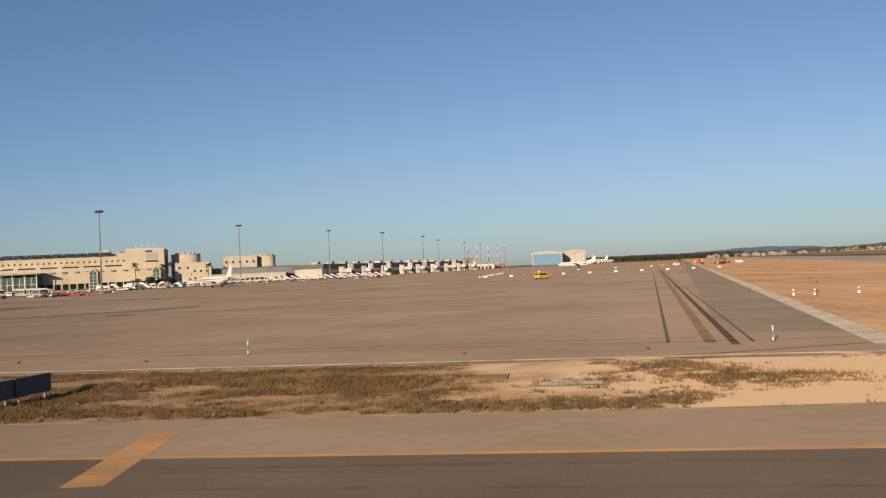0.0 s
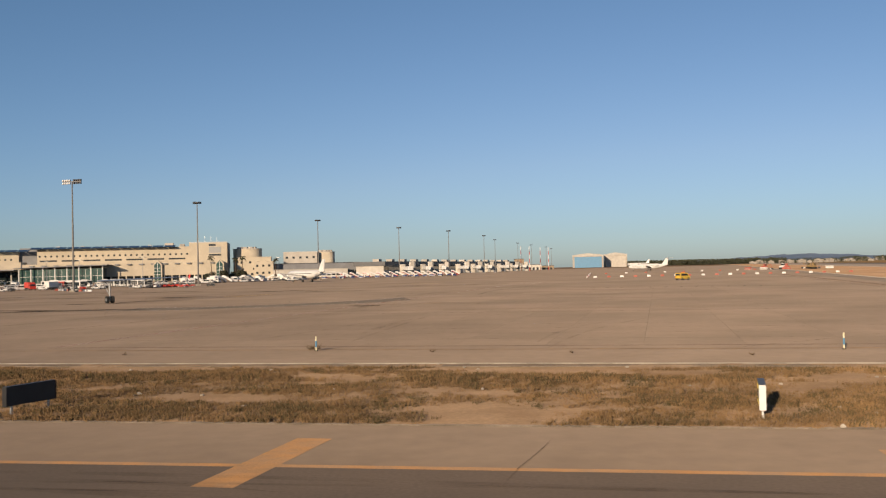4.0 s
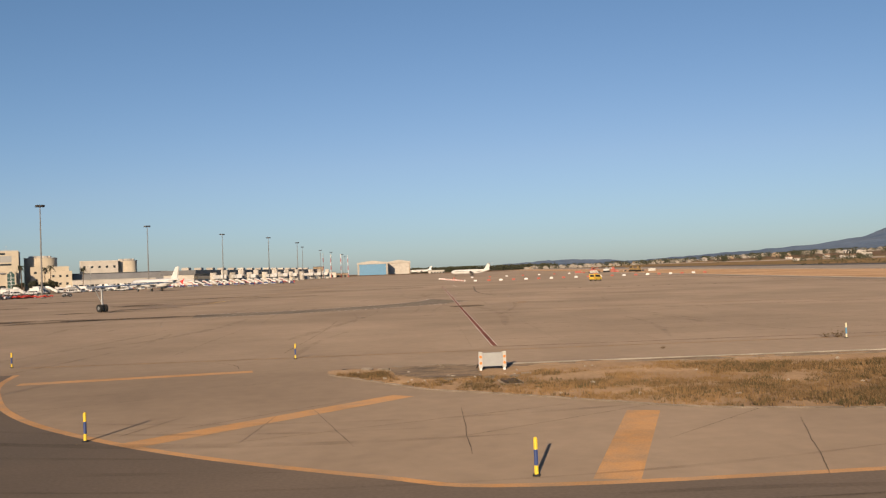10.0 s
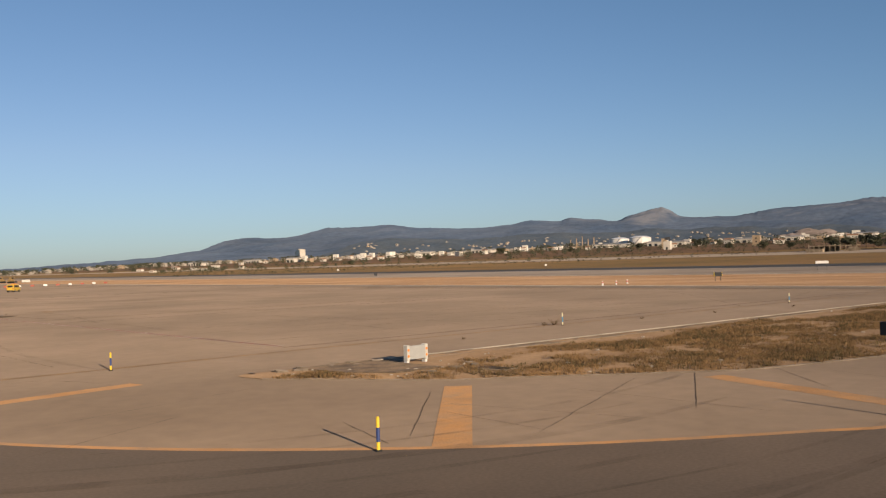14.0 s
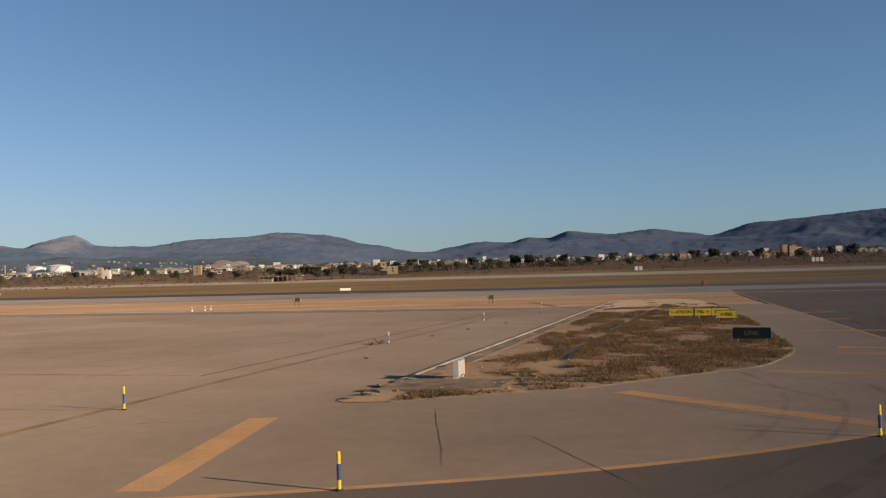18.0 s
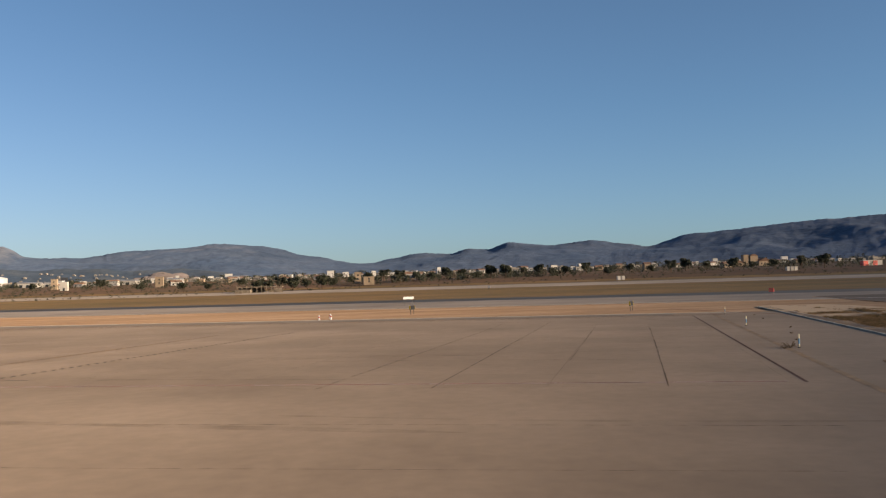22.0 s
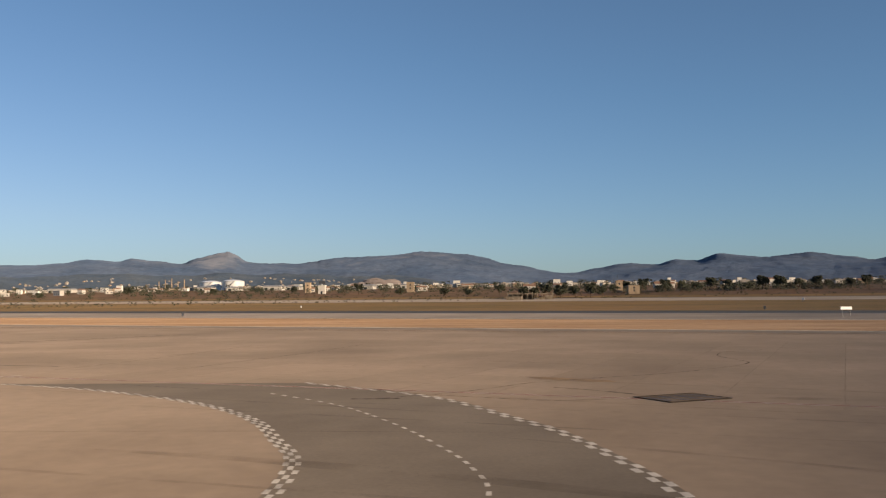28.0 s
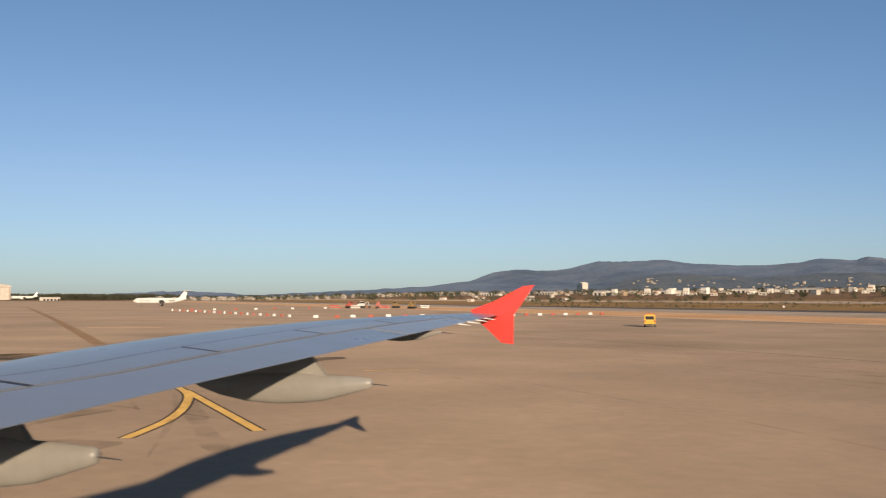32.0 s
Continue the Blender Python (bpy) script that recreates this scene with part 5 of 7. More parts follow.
# ---- vehicles and aircraft on the apron ----
def wheel(x, y, r, w, parent):
    t = part("wheel", pole((x, y - w / 2, r), (x, y + w / 2, r), r, r, 14), "rubber_tyre", parent, "black tyre")
    part("rim", pole((x, y - w / 2 - 0.01, r), (x, y + w / 2 + 0.01, r), r * 0.55, r * 0.55, 10), "steel", t)


def van(m, paint_name, label, group="", lamp=True):
    """A small van: front towards +x."""
    e = empty("airport_van", m, label, "van", group)
    part("body", side_prism([(-2.1, 0.35), (2.1, 0.35), (2.15, 0.95), (1.75, 1.1), (1.05, 1.85), (-1.95, 1.9), (-2.15, 1.0)], -0.85, 0.85), paint_name, e)
    for s in (-1, 1):
        part("side_window", side_prism([(-1.75, 1.15), (1.2, 1.15), (0.85, 1.68), (-1.75, 1.72)], s * 0.852 - 0.008, s * 0.852 + 0.008), "window", e)
        part("headlight", box(2.1, 2.17, s * 0.6 - 0.15, s * 0.6 + 0.15, 0.72, 0.9), "white_paint", e)
        part("tail_light", box(-2.17, -2.1, s * 0.72 - 0.08, s * 0.72 + 0.08, 0.8, 1.1), "red_paint", e)
    part("rear_window", box(-2.12, -2.06, -0.65, 0.65, 1.2, 1.7), "window", e)
    part("windscreen", side_prism([(1.72, 1.14), (1.78, 1.14), (1.12, 1.82), (1.06, 1.82)], -0.72, 0.72), "window", e)
    part("bumper", box(-2.22, 2.24, -0.82, 0.82, 0.3, 0.5, bevel=0.04), "dark_metal", e)
    if lamp:
        part("light_bar", box(0.0, 0.35, -0.6, 0.6, 1.88, 2.06, bevel=0.03), "orange_paint", e, "amber light bar")
    for x in (-1.35, 1.35):
        for y in (-0.78, 0.78):
            wheel(x, y, 0.33, 0.2, e)
    return e


van(pose(26.5, 257, 0, 0, 0, 42), "yellow_paint", "bright yellow airport van parked on the apron", "")


def bus(m, label):
    e = empty("apron_bus", m, label, "bus", "apron buses")
    part("body", box(-6.8, 6.8, -1.5, 1.5, 0.35, 3.1, bevel=0.18), "white_paint", e)
    for s in (-1, 1):
        part("window_band", box(-6.4, 6.4, s * 1.505 - 0.01, s * 1.505 + 0.01, 1.3, 2.6), "window", e)
        for k in range(3):
            part("door", box(-4.6 + k * 4, -3.0 + k * 4, s * 1.52 - 0.01, s * 1.52 + 0.01, 0.5, 2.7), "dark_glass", e)
    part("windscreen", box(6.78, 6.84, -1.3, 1.3, 1.2, 2.8), "window", e)
    part("roof_unit", box(-3, 1, -0.9, 0.9, 3.1, 3.4, bevel=0.08), "white_paint", e)
    for x in (-4.6, 4.6):
        for y in (-1.35, 1.35):
            wheel(x, y, 0.5, 0.3, e)
    return e


def truck(m, cab, load, label, group):
    e = empty("service_truck", m, label, "truck", group)
    part("cab", side_prism([(1.6, 0.5), (3.4, 0.5), (3.4, 1.5), (3.05, 2.5), (1.6, 2.5)], -1.1, 1.1), cab, e)
    part("windscreen", side_prism([(3.36, 1.5), (3.42, 1.5), (3.1, 2.35), (3.04, 2.35)], -0.95, 0.95), "window", e)
    part("load_box", box(-3.4, 1.4, -1.2, 1.2, 0.9, 3.0, bevel=0.05), load, e)
    part("chassis", box(-3.4, 3.3, -0.6, 0.6, 0.45, 0.9), "dark_metal", e)
    for s in (-1, 1):
        part("side_window", box(2.0, 2.9, s * 1.105 - 0.01, s * 1.105 + 0.01, 1.5, 2.2), "window", e)
    for x in (-2.3, 2.4):
        for y in (-1.0, 1.0):
            wheel(x, y, 0.48, 0.3, e)
    return e


def stairs(m, paint_name, label):
    e = empty("boarding_stairs", m, label, "boarding stairs", "boarding stairs")
    part("ramp", side_prism([(-3.6, 0.6), (-3.1, 0.6), (3.2, 4.1), (3.2, 4.5)], -0.9, 0.9), paint_name, e)
    part("platform", box(3.1, 4.8, -1.0, 1.0, 4.1, 4.4), paint_name, e)
    part("chassis", box(-3.6, 3.6, -0.9, 0.9, 0.4, 0.75), "dark_metal", e)
    for s in (-1, 1):
        part("side_panel", side_prism([(-3.5, 0.9), (3.2, 4.4), (4.8, 4.4), (4.8, 5.5), (3.2, 5.5), (-3.5, 2.0)], s * 0.95 - 0.03, s * 0.95 + 0.03), "white_paint", e, "white side panel")
        part("strut", pole((2.6, s * 0.7, 0.7), (2.8, s * 0.7, 4.0), 0.09, 0.09, 6), "steel", e)
        for x in (-2.6, 2.6):
            wheel(x, s * 0.8, 0.38, 0.25, e)
    return e


def dolly(m, label):
    e = empty("baggage_dolly", m, label, "baggage cart", "baggage carts")
    part("bed", box(-1.5, 1.5, -0.75, 0.75, 0.45, 0.6), "steel", e)
    part("canopy", side_prism([(-1.5, 1.9), (1.5, 1.9), (1.3, 2.1), (-1.3, 2.1)], -0.8, 0.8), "white_paint", e)
    part("end_panel", box(-1.5, -1.44, -0.75, 0.75, 0.6, 1.9), "white_paint", e)
    part("front_panel", box(1.44, 1.5, -0.75, 0.75, 0.6, 1.9), "red_paint", e)
    part("luggage", box(-1.3, 1.2, -0.6, 0.6, 0.6, 1.3, bevel=0.15), "dark_blue", e)
    for x in (-1.0, 1.0):
        for y in (-0.65, 0.65):
            wheel(x, y, 0.22, 0.14, e)
    return e


rng = random.Random(21)
P = lambda x, y, a: pose(x, y, 0, 0, 0, a)
b0 = bus(P(-150, 352, -61), "white apron bus with dark windows in front of the terminal")
for x, y, a in ((-158, 367, -60), (-167, 382, -62), (-176, 397, -60), (-185, 413, -58), (-199, 439, -62), (-181, 363, -40), (-214, 452, -50), (-236, 470, 10)):
    copy_thing(b0, P(x, y, a))
t_red = truck(P(-195, 356, -48), "red_paint", "red_paint", "red airport service truck parked near the terminal", "red service trucks")
for x, y, a in ((-187, 366, 100), (-240, 392, 200)):
    copy_thing(t_red, P(x, y, a))
t_white = truck(P(-188, 360, 70), "white_paint", "white_paint", "white airport service truck parked near the terminal", "white service trucks")
for i in range(12):
    k = i / 11
    x, y = -230 + 95 * k + rng.uniform(-6, 6), 392 + 140 * k + rng.uniform(-12, 12)
    copy_thing(t_white, P(x, y, rng.uniform(0, 360)))


def tug(m, paint_name, label):
    """A low baggage tractor with a roof on four posts."""
    e = empty("baggage_tractor", m, label, "tractor", "baggage tractors")
    part("body", side_prism([(-1.5, 0.35), (1.5, 0.35), (1.55, 0.85), (0.5, 1.0), (0.4, 0.7), (-0.6, 0.7), (-0.7, 1.05), (-1.5, 1.05)], -0.65, 0.65), paint_name, e)
    part("seat", box(-0.6, -0.1, -0.5, 0.5, 0.7, 1.2, bevel=0.05), "dark_metal", e)
    part("roof", box(-0.9, 0.6, -0.65, 0.65, 1.85, 1.95, bevel=0.03), "white_paint", e)
    for x in (-0.85, 0.5):
        for y in (-0.6, 0.6):
            part("post", pole((x, y, 0.9), (x, y, 1.86), 0.04, 0.04, 6), "dark_metal", e)
    for x in (-1.0, 1.0):
        for y in (-0.6, 0.6):
            wheel(x, y, 0.34, 0.22, e)
    return e


tugs = [tug(P(-264, 415, 20), "white_paint", "white baggage tractor parked in front of the terminal"), tug(P(-254, 401, 60), "red_paint", "red baggage tractor parked in front of the terminal"),
        tug(P(-246, 392, 110), "dark_metal", "dark grey baggage tractor parked in front of the terminal")]
for i in range(30):
    k = i / 29
    copy_thing(tugs[(0, 1, 0, 2, 0)[i % 5]], P(-262 + 72 * k + rng.uniform(-3, 3), 410 - 86 * k + rng.uniform(-9, 9), rng.uniform(0, 360)))
for i in range(22):
    k = i / 21
    copy_thing(tugs[(0, 2, 1, 0, 2)[i % 5]], P(-190 + 62 * k + rng.uniform(-5, 5), 352 + rng.uniform(-12, 14), rng.uniform(0, 360)))
for x, y, a in ((-153, 368, 20), (-142, 349, -30), (-140, 352, 40), (-132, 338, 10)):
    copy_thing(tugs[1], P(x, y, a))
    copy_thing(tugs[1], P(x + 2.6, y + 1.5, a))
small = van(P(-200, 360, 40), "white_paint", "small white airport van parked among ground vehicles", "white airport vans", False)
for i in range(26):
    k = i / 25
    copy_thing(small, P(-235 + 105 * k + rng.uniform(-8, 8), 372 + 150 * k + rng.uniform(-14, 14), rng.uniform(0, 360)))
low = Matrix.Diagonal((0.68, 0.68, 0.68, 1))
s_white = stairs(P(-160, 486, 200) @ low, "white_paint", "white mobile boarding stairs parked on the apron")
for i in range(16):
    copy_thing(s_white, P(-172 + i * 3.4 + rng.uniform(-2, 2), 482 + i * 3.4 + rng.uniform(-5, 5), rng.choice((10, 190, 150, 230)) + rng.uniform(-25, 25)))
s_red = stairs(P(-110, 600, 195) @ low, "red_paint", "red and white mobile boarding stairs parked in a row")
for i in range(18):
    copy_thing(s_red if i % 2 else s_white, P(-108 + i * 4.0, 604 + i * 2.4, 195 + rng.uniform(-6, 6)))
d0 = dolly(P(-120, 590, 10), "covered baggage cart with dark bags on the apron")
for i in range(26):
    copy_thing(d0, P(-150 + i * 4.4 + rng.uniform(-1, 1), 560 + (i % 5) * 9 + rng.uniform(-2, 2), rng.uniform(-20, 30)))


def airliner(m, L, label, tail_engines=False, fin="white_paint"):
    """An airliner: nose towards +x at x = L / 2, wheels on the ground."""
    e = empty("airliner", m, label, "aircraft", "parked airliners")
    r = L * 0.052
    z = r * 1.95
    rings = []
    for f, k, dz in ((0.5, 0.05, -.25), (0.485, 0.42, -.15), (0.45, 0.78, -.05), (0.40, 0.97, 0), (0.30, 1, 0), (-0.15, 1, 0), (-0.28, 0.85, 0.15), (-0.40, 0.5, 0.45), (-0.49, 0.16, 0.75)):
        rings.append(((L * f, 0, z + dz * r), (0, r * k, 0), (0, 0, r * k)))
    part("fuselage", tube(rings, 18), "white_paint", e, smooth=True)
    for s in (-1, 1):
        w = bmesh.new()
        outline = [(L * .10, s * r * .8), (L * .02, s * r * .8), (-L * .12, s * L * .46), (-L * .15, s * L * .46), (-L * .10, s * r * .8)]
        lo = [w.verts.new((x, y, z - r * .55 + abs(y) * .09)) for x, y in outline]
        hi = [w.verts.new((x, y, z - r * .55 + abs(y) * .09 + L * .010)) for x, y in outline]
        w.faces.new(lo), w.faces.new(hi[::-1])
        for i in range(5):
            w.faces.new((lo[i], hi[i], hi[(i + 1) % 5], lo[(i + 1) % 5]))
        bmesh.ops.recalc_face_normals(w, faces=w.faces)
        part("wing", w, "white_paint", e)
        ex, ey, ez = (-L * .24, s * r * 1.65, z + r * .45) if tail_engines else (L * .04, s * L * .16, z - r * .95)
        eng = part("engine", tube([((ex + L * .05, ey, ez), (0, r * .42, 0), (0, 0, r * .42)), ((ex + L * .02, ey, ez), (0, r * .5, 0), (0, 0, r * .5)), ((ex - L * .05, ey, ez), (0, r * .3, 0), (0, 0, r * .3))], 12), "white_paint", e)
        part("intake", pole((ex + L * .0505, ey, ez), (ex + L * .046, ey, ez), r * .36, r * .3, 12), "dark_metal", eng)
        if tail_engines:
            part("pylon", box(ex - L * .03, ex + L * .03, min(s * r * .7, ey), max(s * r * .7, ey), ez - .1, ez + .1), "white_paint", e)
        hz = z + r * .5 if not tail_engines else z + L * .185
        hx = -L * .44 if not tail_engines else -L * .485
        part("tailplane", prism([(hx + L * .04, 0), (hx - L * .05, s * L * .15), (hx - L * .075, s * L * .15), (hx - L * .04, 0)][::s], hz, hz + L * .006), "white_paint", e)
        part("window_row", box(-L * .25, L * .38, s * r * .985 - .02, s * r * .985 + .02, z + r * .12, z + r * .25), "window", e)
        part("gear_leg", pole((-L * .03, s * L * .07, 0.5), (-L * .03, s * L * .07, z - r * .6), L * .006, L * .006, 8), "steel", e)
        wheel(-L * .03, s * L * .07, r * .32, r * .45, e)
    part("fin", side_prism([(-L * .34, z + r * .85), (-L * .455, z + L * .19), (-L * .51, z + L * .19), (-L * .475, z + r * .6)], -L * .006, L * .006), fin, e)
    part("gear_leg", pole((L * .38, 0, 0.4), (L * .38, 0, z - r * .7), L * .005, L * .005, 8), "steel", e)
    wheel(L * .38, 0, r * .25, r * .3, e)
    part("cockpit_window", box(L * .445, L * .468, -r * .5, r * .5, z + r * .25, z + r * .5), "window", e)
    return e


airliner(P(96, 682, 147), 30, "white regional jet with tail-mounted engines parked on the apron", True)
airliner(P(396, 2450, 160), 60, "far white airliner parked beside the tree line")
airliner(P(-103.5, 428, 128), 34, "white narrow-body airliner with a red-tipped fin at its stand", fin="white_paint")
airliner(P(-352, 640, 118), 26, "white airliner with a pale tail behind ground vehicles", fin="white_paint")


def barrier(m, paint_name, label):
    e = empty("apron_barrier", m, label, "barrier", "red and white barriers")
    part("block", side_prism([(-0.6, 0), (0.6, 0), (0.57, 0.36), (0.54, 0.62), (-0.54, 0.62), (-0.57, 0.36)], -0.17, 0.17), paint_name, e)
    part("foot", box(-0.63, 0.63, -0.24, 0.24, 0, 0.12, bevel=0.03), paint_name, e)
    part("filler_cap", pole((0, 0, 0.62), (0, 0, 0.66), 0.06, 0.07, 8), "dark_metal", e)
    return e


bw = barrier(P(15, 346, 0), "white_paint", "white plastic water barrier standing on the apron")
br = barrier(P(19.7, 344.5, 0), "faded_red", "faded red plastic water barrier standing on the apron")
for i in range(2, 20):
    copy_thing(bw if i % 2 == 0 else br, P(15 + i * 4.75, 346 - i * 0.2 - max(0, i - 9) * -0.3, rng.uniform(-12, 12) - 10))
for i in range(1, 24):
    copy_thing(bw if i % 2 else br, P(12.5 + i * 0.75, 350 + i * 5.6, 80 + rng.uniform(-10, 10)))
for i in range(12):
    copy_thing(bw if i % 2 else br, P(38 + i * 11, 482 + i * 6, rng.uniform(-10, 10)))

for i in range(9):
    copy_thing(bw if i % 3 else br, P(-172 + i * 3.4, 327 - i * 4.8, 30 + i * 20))


def machine(m, paint_name, label):
    e = empty("construction_machine", m, label, "machine", "construction machines")
    part("body", box(-1.6, 1.4, -1.0, 1.0, 0.9, 1.9, bevel=0.1), paint_name, e)
    c = part("cab", box(-0.4, 1.0, -0.7, 0.7, 1.9, 3.1, bevel=0.08), paint_name, e)
    part("cab_window", box(-0.3, 1.02, -0.72, 0.72, 2.2, 2.9), "window", c)
    part("boom", pole((1.2, 0, 1.8), (3.6, 0, 3.0), 0.16, 0.13, 6), paint_name, e)
    part("arm", pole((3.6, 0, 3.0), (4.4, 0, 1.0), 0.13, 0.1, 6), paint_name, e)
    part("bucket", side_prism([(4.0, 0.2), (4.9, 0.1), (4.8, 1.0), (4.3, 1.0)], -0.5, 0.5), "dark_metal", e)
    for s in (-1, 1):
        part("track", box(-1.8, 1.8, s * 1.0 - 0.22, s * 1.0 + 0.22, 0, 0.9, bevel=0.25), "rubber_tyre", e)
    return e


for x, y, a, pn in ((150, 508, 30, "yellow_paint"), (156, 530, 130, "yellow_paint"), (140, 520, 60, "red_paint"), (132, 532, 10, "red_paint"), (146, 545, 300, "white_paint")):
    machine(P(x, y, a), pn if pn == "white_paint" else {"yellow_paint": "mud_yellow", "red_paint": "faded_red"}[pn], "%s excavator at the far edge of the apron" % {"yellow_paint": "muddy yellow", "red_paint": "faded red", "white_paint": "dusty white"}[pn])
for x, y, k in ((128, 520, "white_paint"), (136, 508, "red_paint"), (160, 512, "white_paint"), (122, 528, "red_paint")):
    e = empty("material_stack", P(x, y, x), "stack of coloured building materials on the ground", "material stack", "material stacks")
    for j in range(4):
        part("bundle", box(-2, 2, -0.9 + j * 0.1, 0.9 - j * 0.1, j * 0.35, j * 0.35 + 0.33), k if j % 2 else "kerb", e)

# ---- small markers along the runway ----
def runway_marker(x, y, h, paint_name, label, wide=0.5, tall=0.85):
    e = empty("runway_marker", P(x, y, -64 if wide == 2.5 else -25 if paint_name == "black_panel" else 14) @ Matrix.Translation((0, 0, rise(x, y) - 0.06)), label, "marker", "runway markers")
    part("board", box(-wide / 2, wide / 2, -0.08, 0.08, h - tall, h, bevel=0.02), paint_name, e)
    part("frame", box(-wide / 2 - 0.04, wide / 2 + 0.04, -0.05, 0.05, h - tall - 0.05, h - tall + 0.02), "dark_metal", e)
    for s in (-1, 1):
        part("leg", box(s * wide * 0.35 - 0.03, s * wide * 0.35 + 0.03, -0.03, 0.03, 0, h - tall), "dark_metal", e)
    if paint_name == "black_panel":
        for s in (-1, 1):
            part("edge_strip", box(s * wide / 2 - 0.02, s * wide / 2 + 0.03, -0.1, 0.1, h - tall, h), "sign_yellow", e, "yellow edge strip")
    return e


for x, y, h, pn, w, lb in ((48.9, 83.5, 1.35, "black_panel", 1.5, "black runway sign standing in the dry sand"), (37.6, 52.8, 1.3, "black_panel", 1.6, "black runway sign on two legs in the dry sand"),
                           (109.2, 9.1, 1.6, "red_paint", 1.8, "red runway holding sign beside the runway"), (108.6, 86.6, 2.0, "white_paint", 2.5, "long white runway board on the grass"),
                           (268, 256, 1.6, "white_paint", 2.2, "white cabinet on the grass"),
                           (140, 240, 1.1, "dark_metal", 1.6, "dark runway equipment box"), (300, 420, 1.6, "white_paint", 2, "white cabinet far along the grass"),
                           (205, 90, 1.2, "dark_metal", 1.6, "dark equipment box by the runway"), (330, 60, 1.8, "white_paint", 2.4, "white cabinet beside the far taxiway")):
    runway_marker(x, y, h, pn, lb, w, 0.55 if pn == "black_panel" or w == 2.5 else 0.85)
for x, y in ((35.2, 95.6), (36.8, 94.2), (41.5, 94.9)):
    e = empty("marker_cone", P(x, y, 0), "red and white marker drum on the sandy strip", "marker", "red and white marker drums")
    part("drum", pole((0, 0, -0.06), (0, 0, 0.25), 0.14, 0.12, 12), "white_paint", e)
    part("band", pole((0, 0, 0.25), (0, 0, 0.42), 0.12, 0.1, 12), "red_paint", e)
    part("top", pole((0, 0, 0.42), (0, 0, 0.6), 0.1, 0.06, 12), "white_paint", e)
for x, y, l in ((36.5, 93, 9), (52, 132, 6), (58, 150, 7)):
    paint("red_cable", [(x, y), (x + l * 0.3, y + l * 0.8), (x + l * 0.5, y + l * 1.2)], 0.3, "red_joint", "red cable duct lying on the sand", -0.055, True)

# ---- beyond the runway: trees, farms and the town ----
def on_land(x, y, turn=0):
    return pose(x, y, rise(x, y) - 0.25, 0, 0, turn)


def tree(m, h, wide, seed, label="round dark green tree standing on open ground", group="trees beyond the runway"):
    r = random.Random(seed)
    e = empty("tree", m, label, "tree", group)
    tr = tube([((0, 0, 0), (.035 * h, 0, 0), (0, .035 * h, 0)), ((.02 * h, 0, .25 * h), (.025 * h, 0, 0), (0, .025 * h, 0)), ((0, .02 * h, .55 * h), (.012 * h, 0, 0), (0, .012 * h, 0))], 8)
    for k in range(5):
        a = r.uniform(0, 6.28)
        pole((0, 0, h * (.25 + .06 * k)), (wide * .5 * math.cos(a), wide * .5 * math.sin(a), h * (.5 + .07 * k)), .014 * h, .004 * h, 5, tr)
    part("trunk", tr, "bark", e)
    verts, faces = [], []
    lumps = [(Vector((r.uniform(-.55, .55) * wide, r.uniform(-.55, .55) * wide, h * r.uniform(.42, .86))), r.uniform(.22, .42) * wide) for _ in range(13)]
    for c, s in lumps:
        for _ in range(75):
            d = Vector((r.gauss(0, 1), r.gauss(0, 1), r.gauss(0, 1))).normalized() * s * r.uniform(.55, 1.05)
            p = c + Vector((d.x, d.y, d.z * .8))
            a, b = (Vector((r.uniform(-1, 1), r.uniform(-1, 1), r.uniform(-1, 1))) * h * .055 for _ in "ab")
            k = len(verts)
            verts += [p - a, p + b, p + a, p - b]
            faces.append((k, k + 1, k + 2, k + 3))
    me = bpy.data.meshes.new("crown")
    me.from_pydata(verts, [], faces)
    me.materials.append(M["leaf"])
    ob = new("crown", me)
    ob.parent = e
    return e


def bearing(az, d, cx=-92, cy=82):
    return cx + d * math.sin(radians(az)), cy + d * math.cos(radians(az))


rng = random.Random(5)
kinds = []
for i, (h, w) in enumerate(((9, 4.6), (7, 4.2), (11, 5.2), (6, 4.6))):
    x, y = bearing((87.4, 79.5, 93.8, 100)[i], (640, 600, 650, 620)[i])
    kinds.append(tree(on_land(x, y), h, w, 40 + i))
for az, d, k in ((78.8, 590, 1), (80.3, 610, 0), (81.0, 600, 3), (83.0, 640, 1), (84.5, 650, 3), (85.5, 700, 1), (86.4, 690, 0), (88.4, 650, 1), (89.3, 660, 3), (90.2, 680, 0), (91.1, 690, 1), (92.0, 640, 3),
                 (92.9, 655, 2), (94.9, 670, 1), (95.8, 660, 0), (96.6, 690, 3), (97.5, 640, 1), (98.6, 700, 0), (101.2, 640, 1), (102.4, 650, 3), (103.6, 640, 0), (104.4, 700, 2), (105.6, 690, 1), (107.1, 640, 0),
                 (108.2, 660, 3), (109.4, 640, 1), (110.8, 690, 0), (112.0, 650, 2), (74.6, 640, 1), (72.2, 700, 3), (70.0, 760, 0), (66.4, 800, 1), (62.0, 860, 3), (57.5, 900, 0), (53.0, 900, 1), (48.0, 920, 3)):
    x, y = bearing(az, d)
    copy_thing(kinds[k], on_land(x, y, az * 31))


for x, y, k in ((481.6, 173.1, 0), (484, 164.5, 1), (484.9, 155.6, 2), (489, 149, 1), (520, 200, 1), (540, 240, 3), (560, 222, 1)):
    copy_thing(kinds[k], on_land(x, y, x * 7))


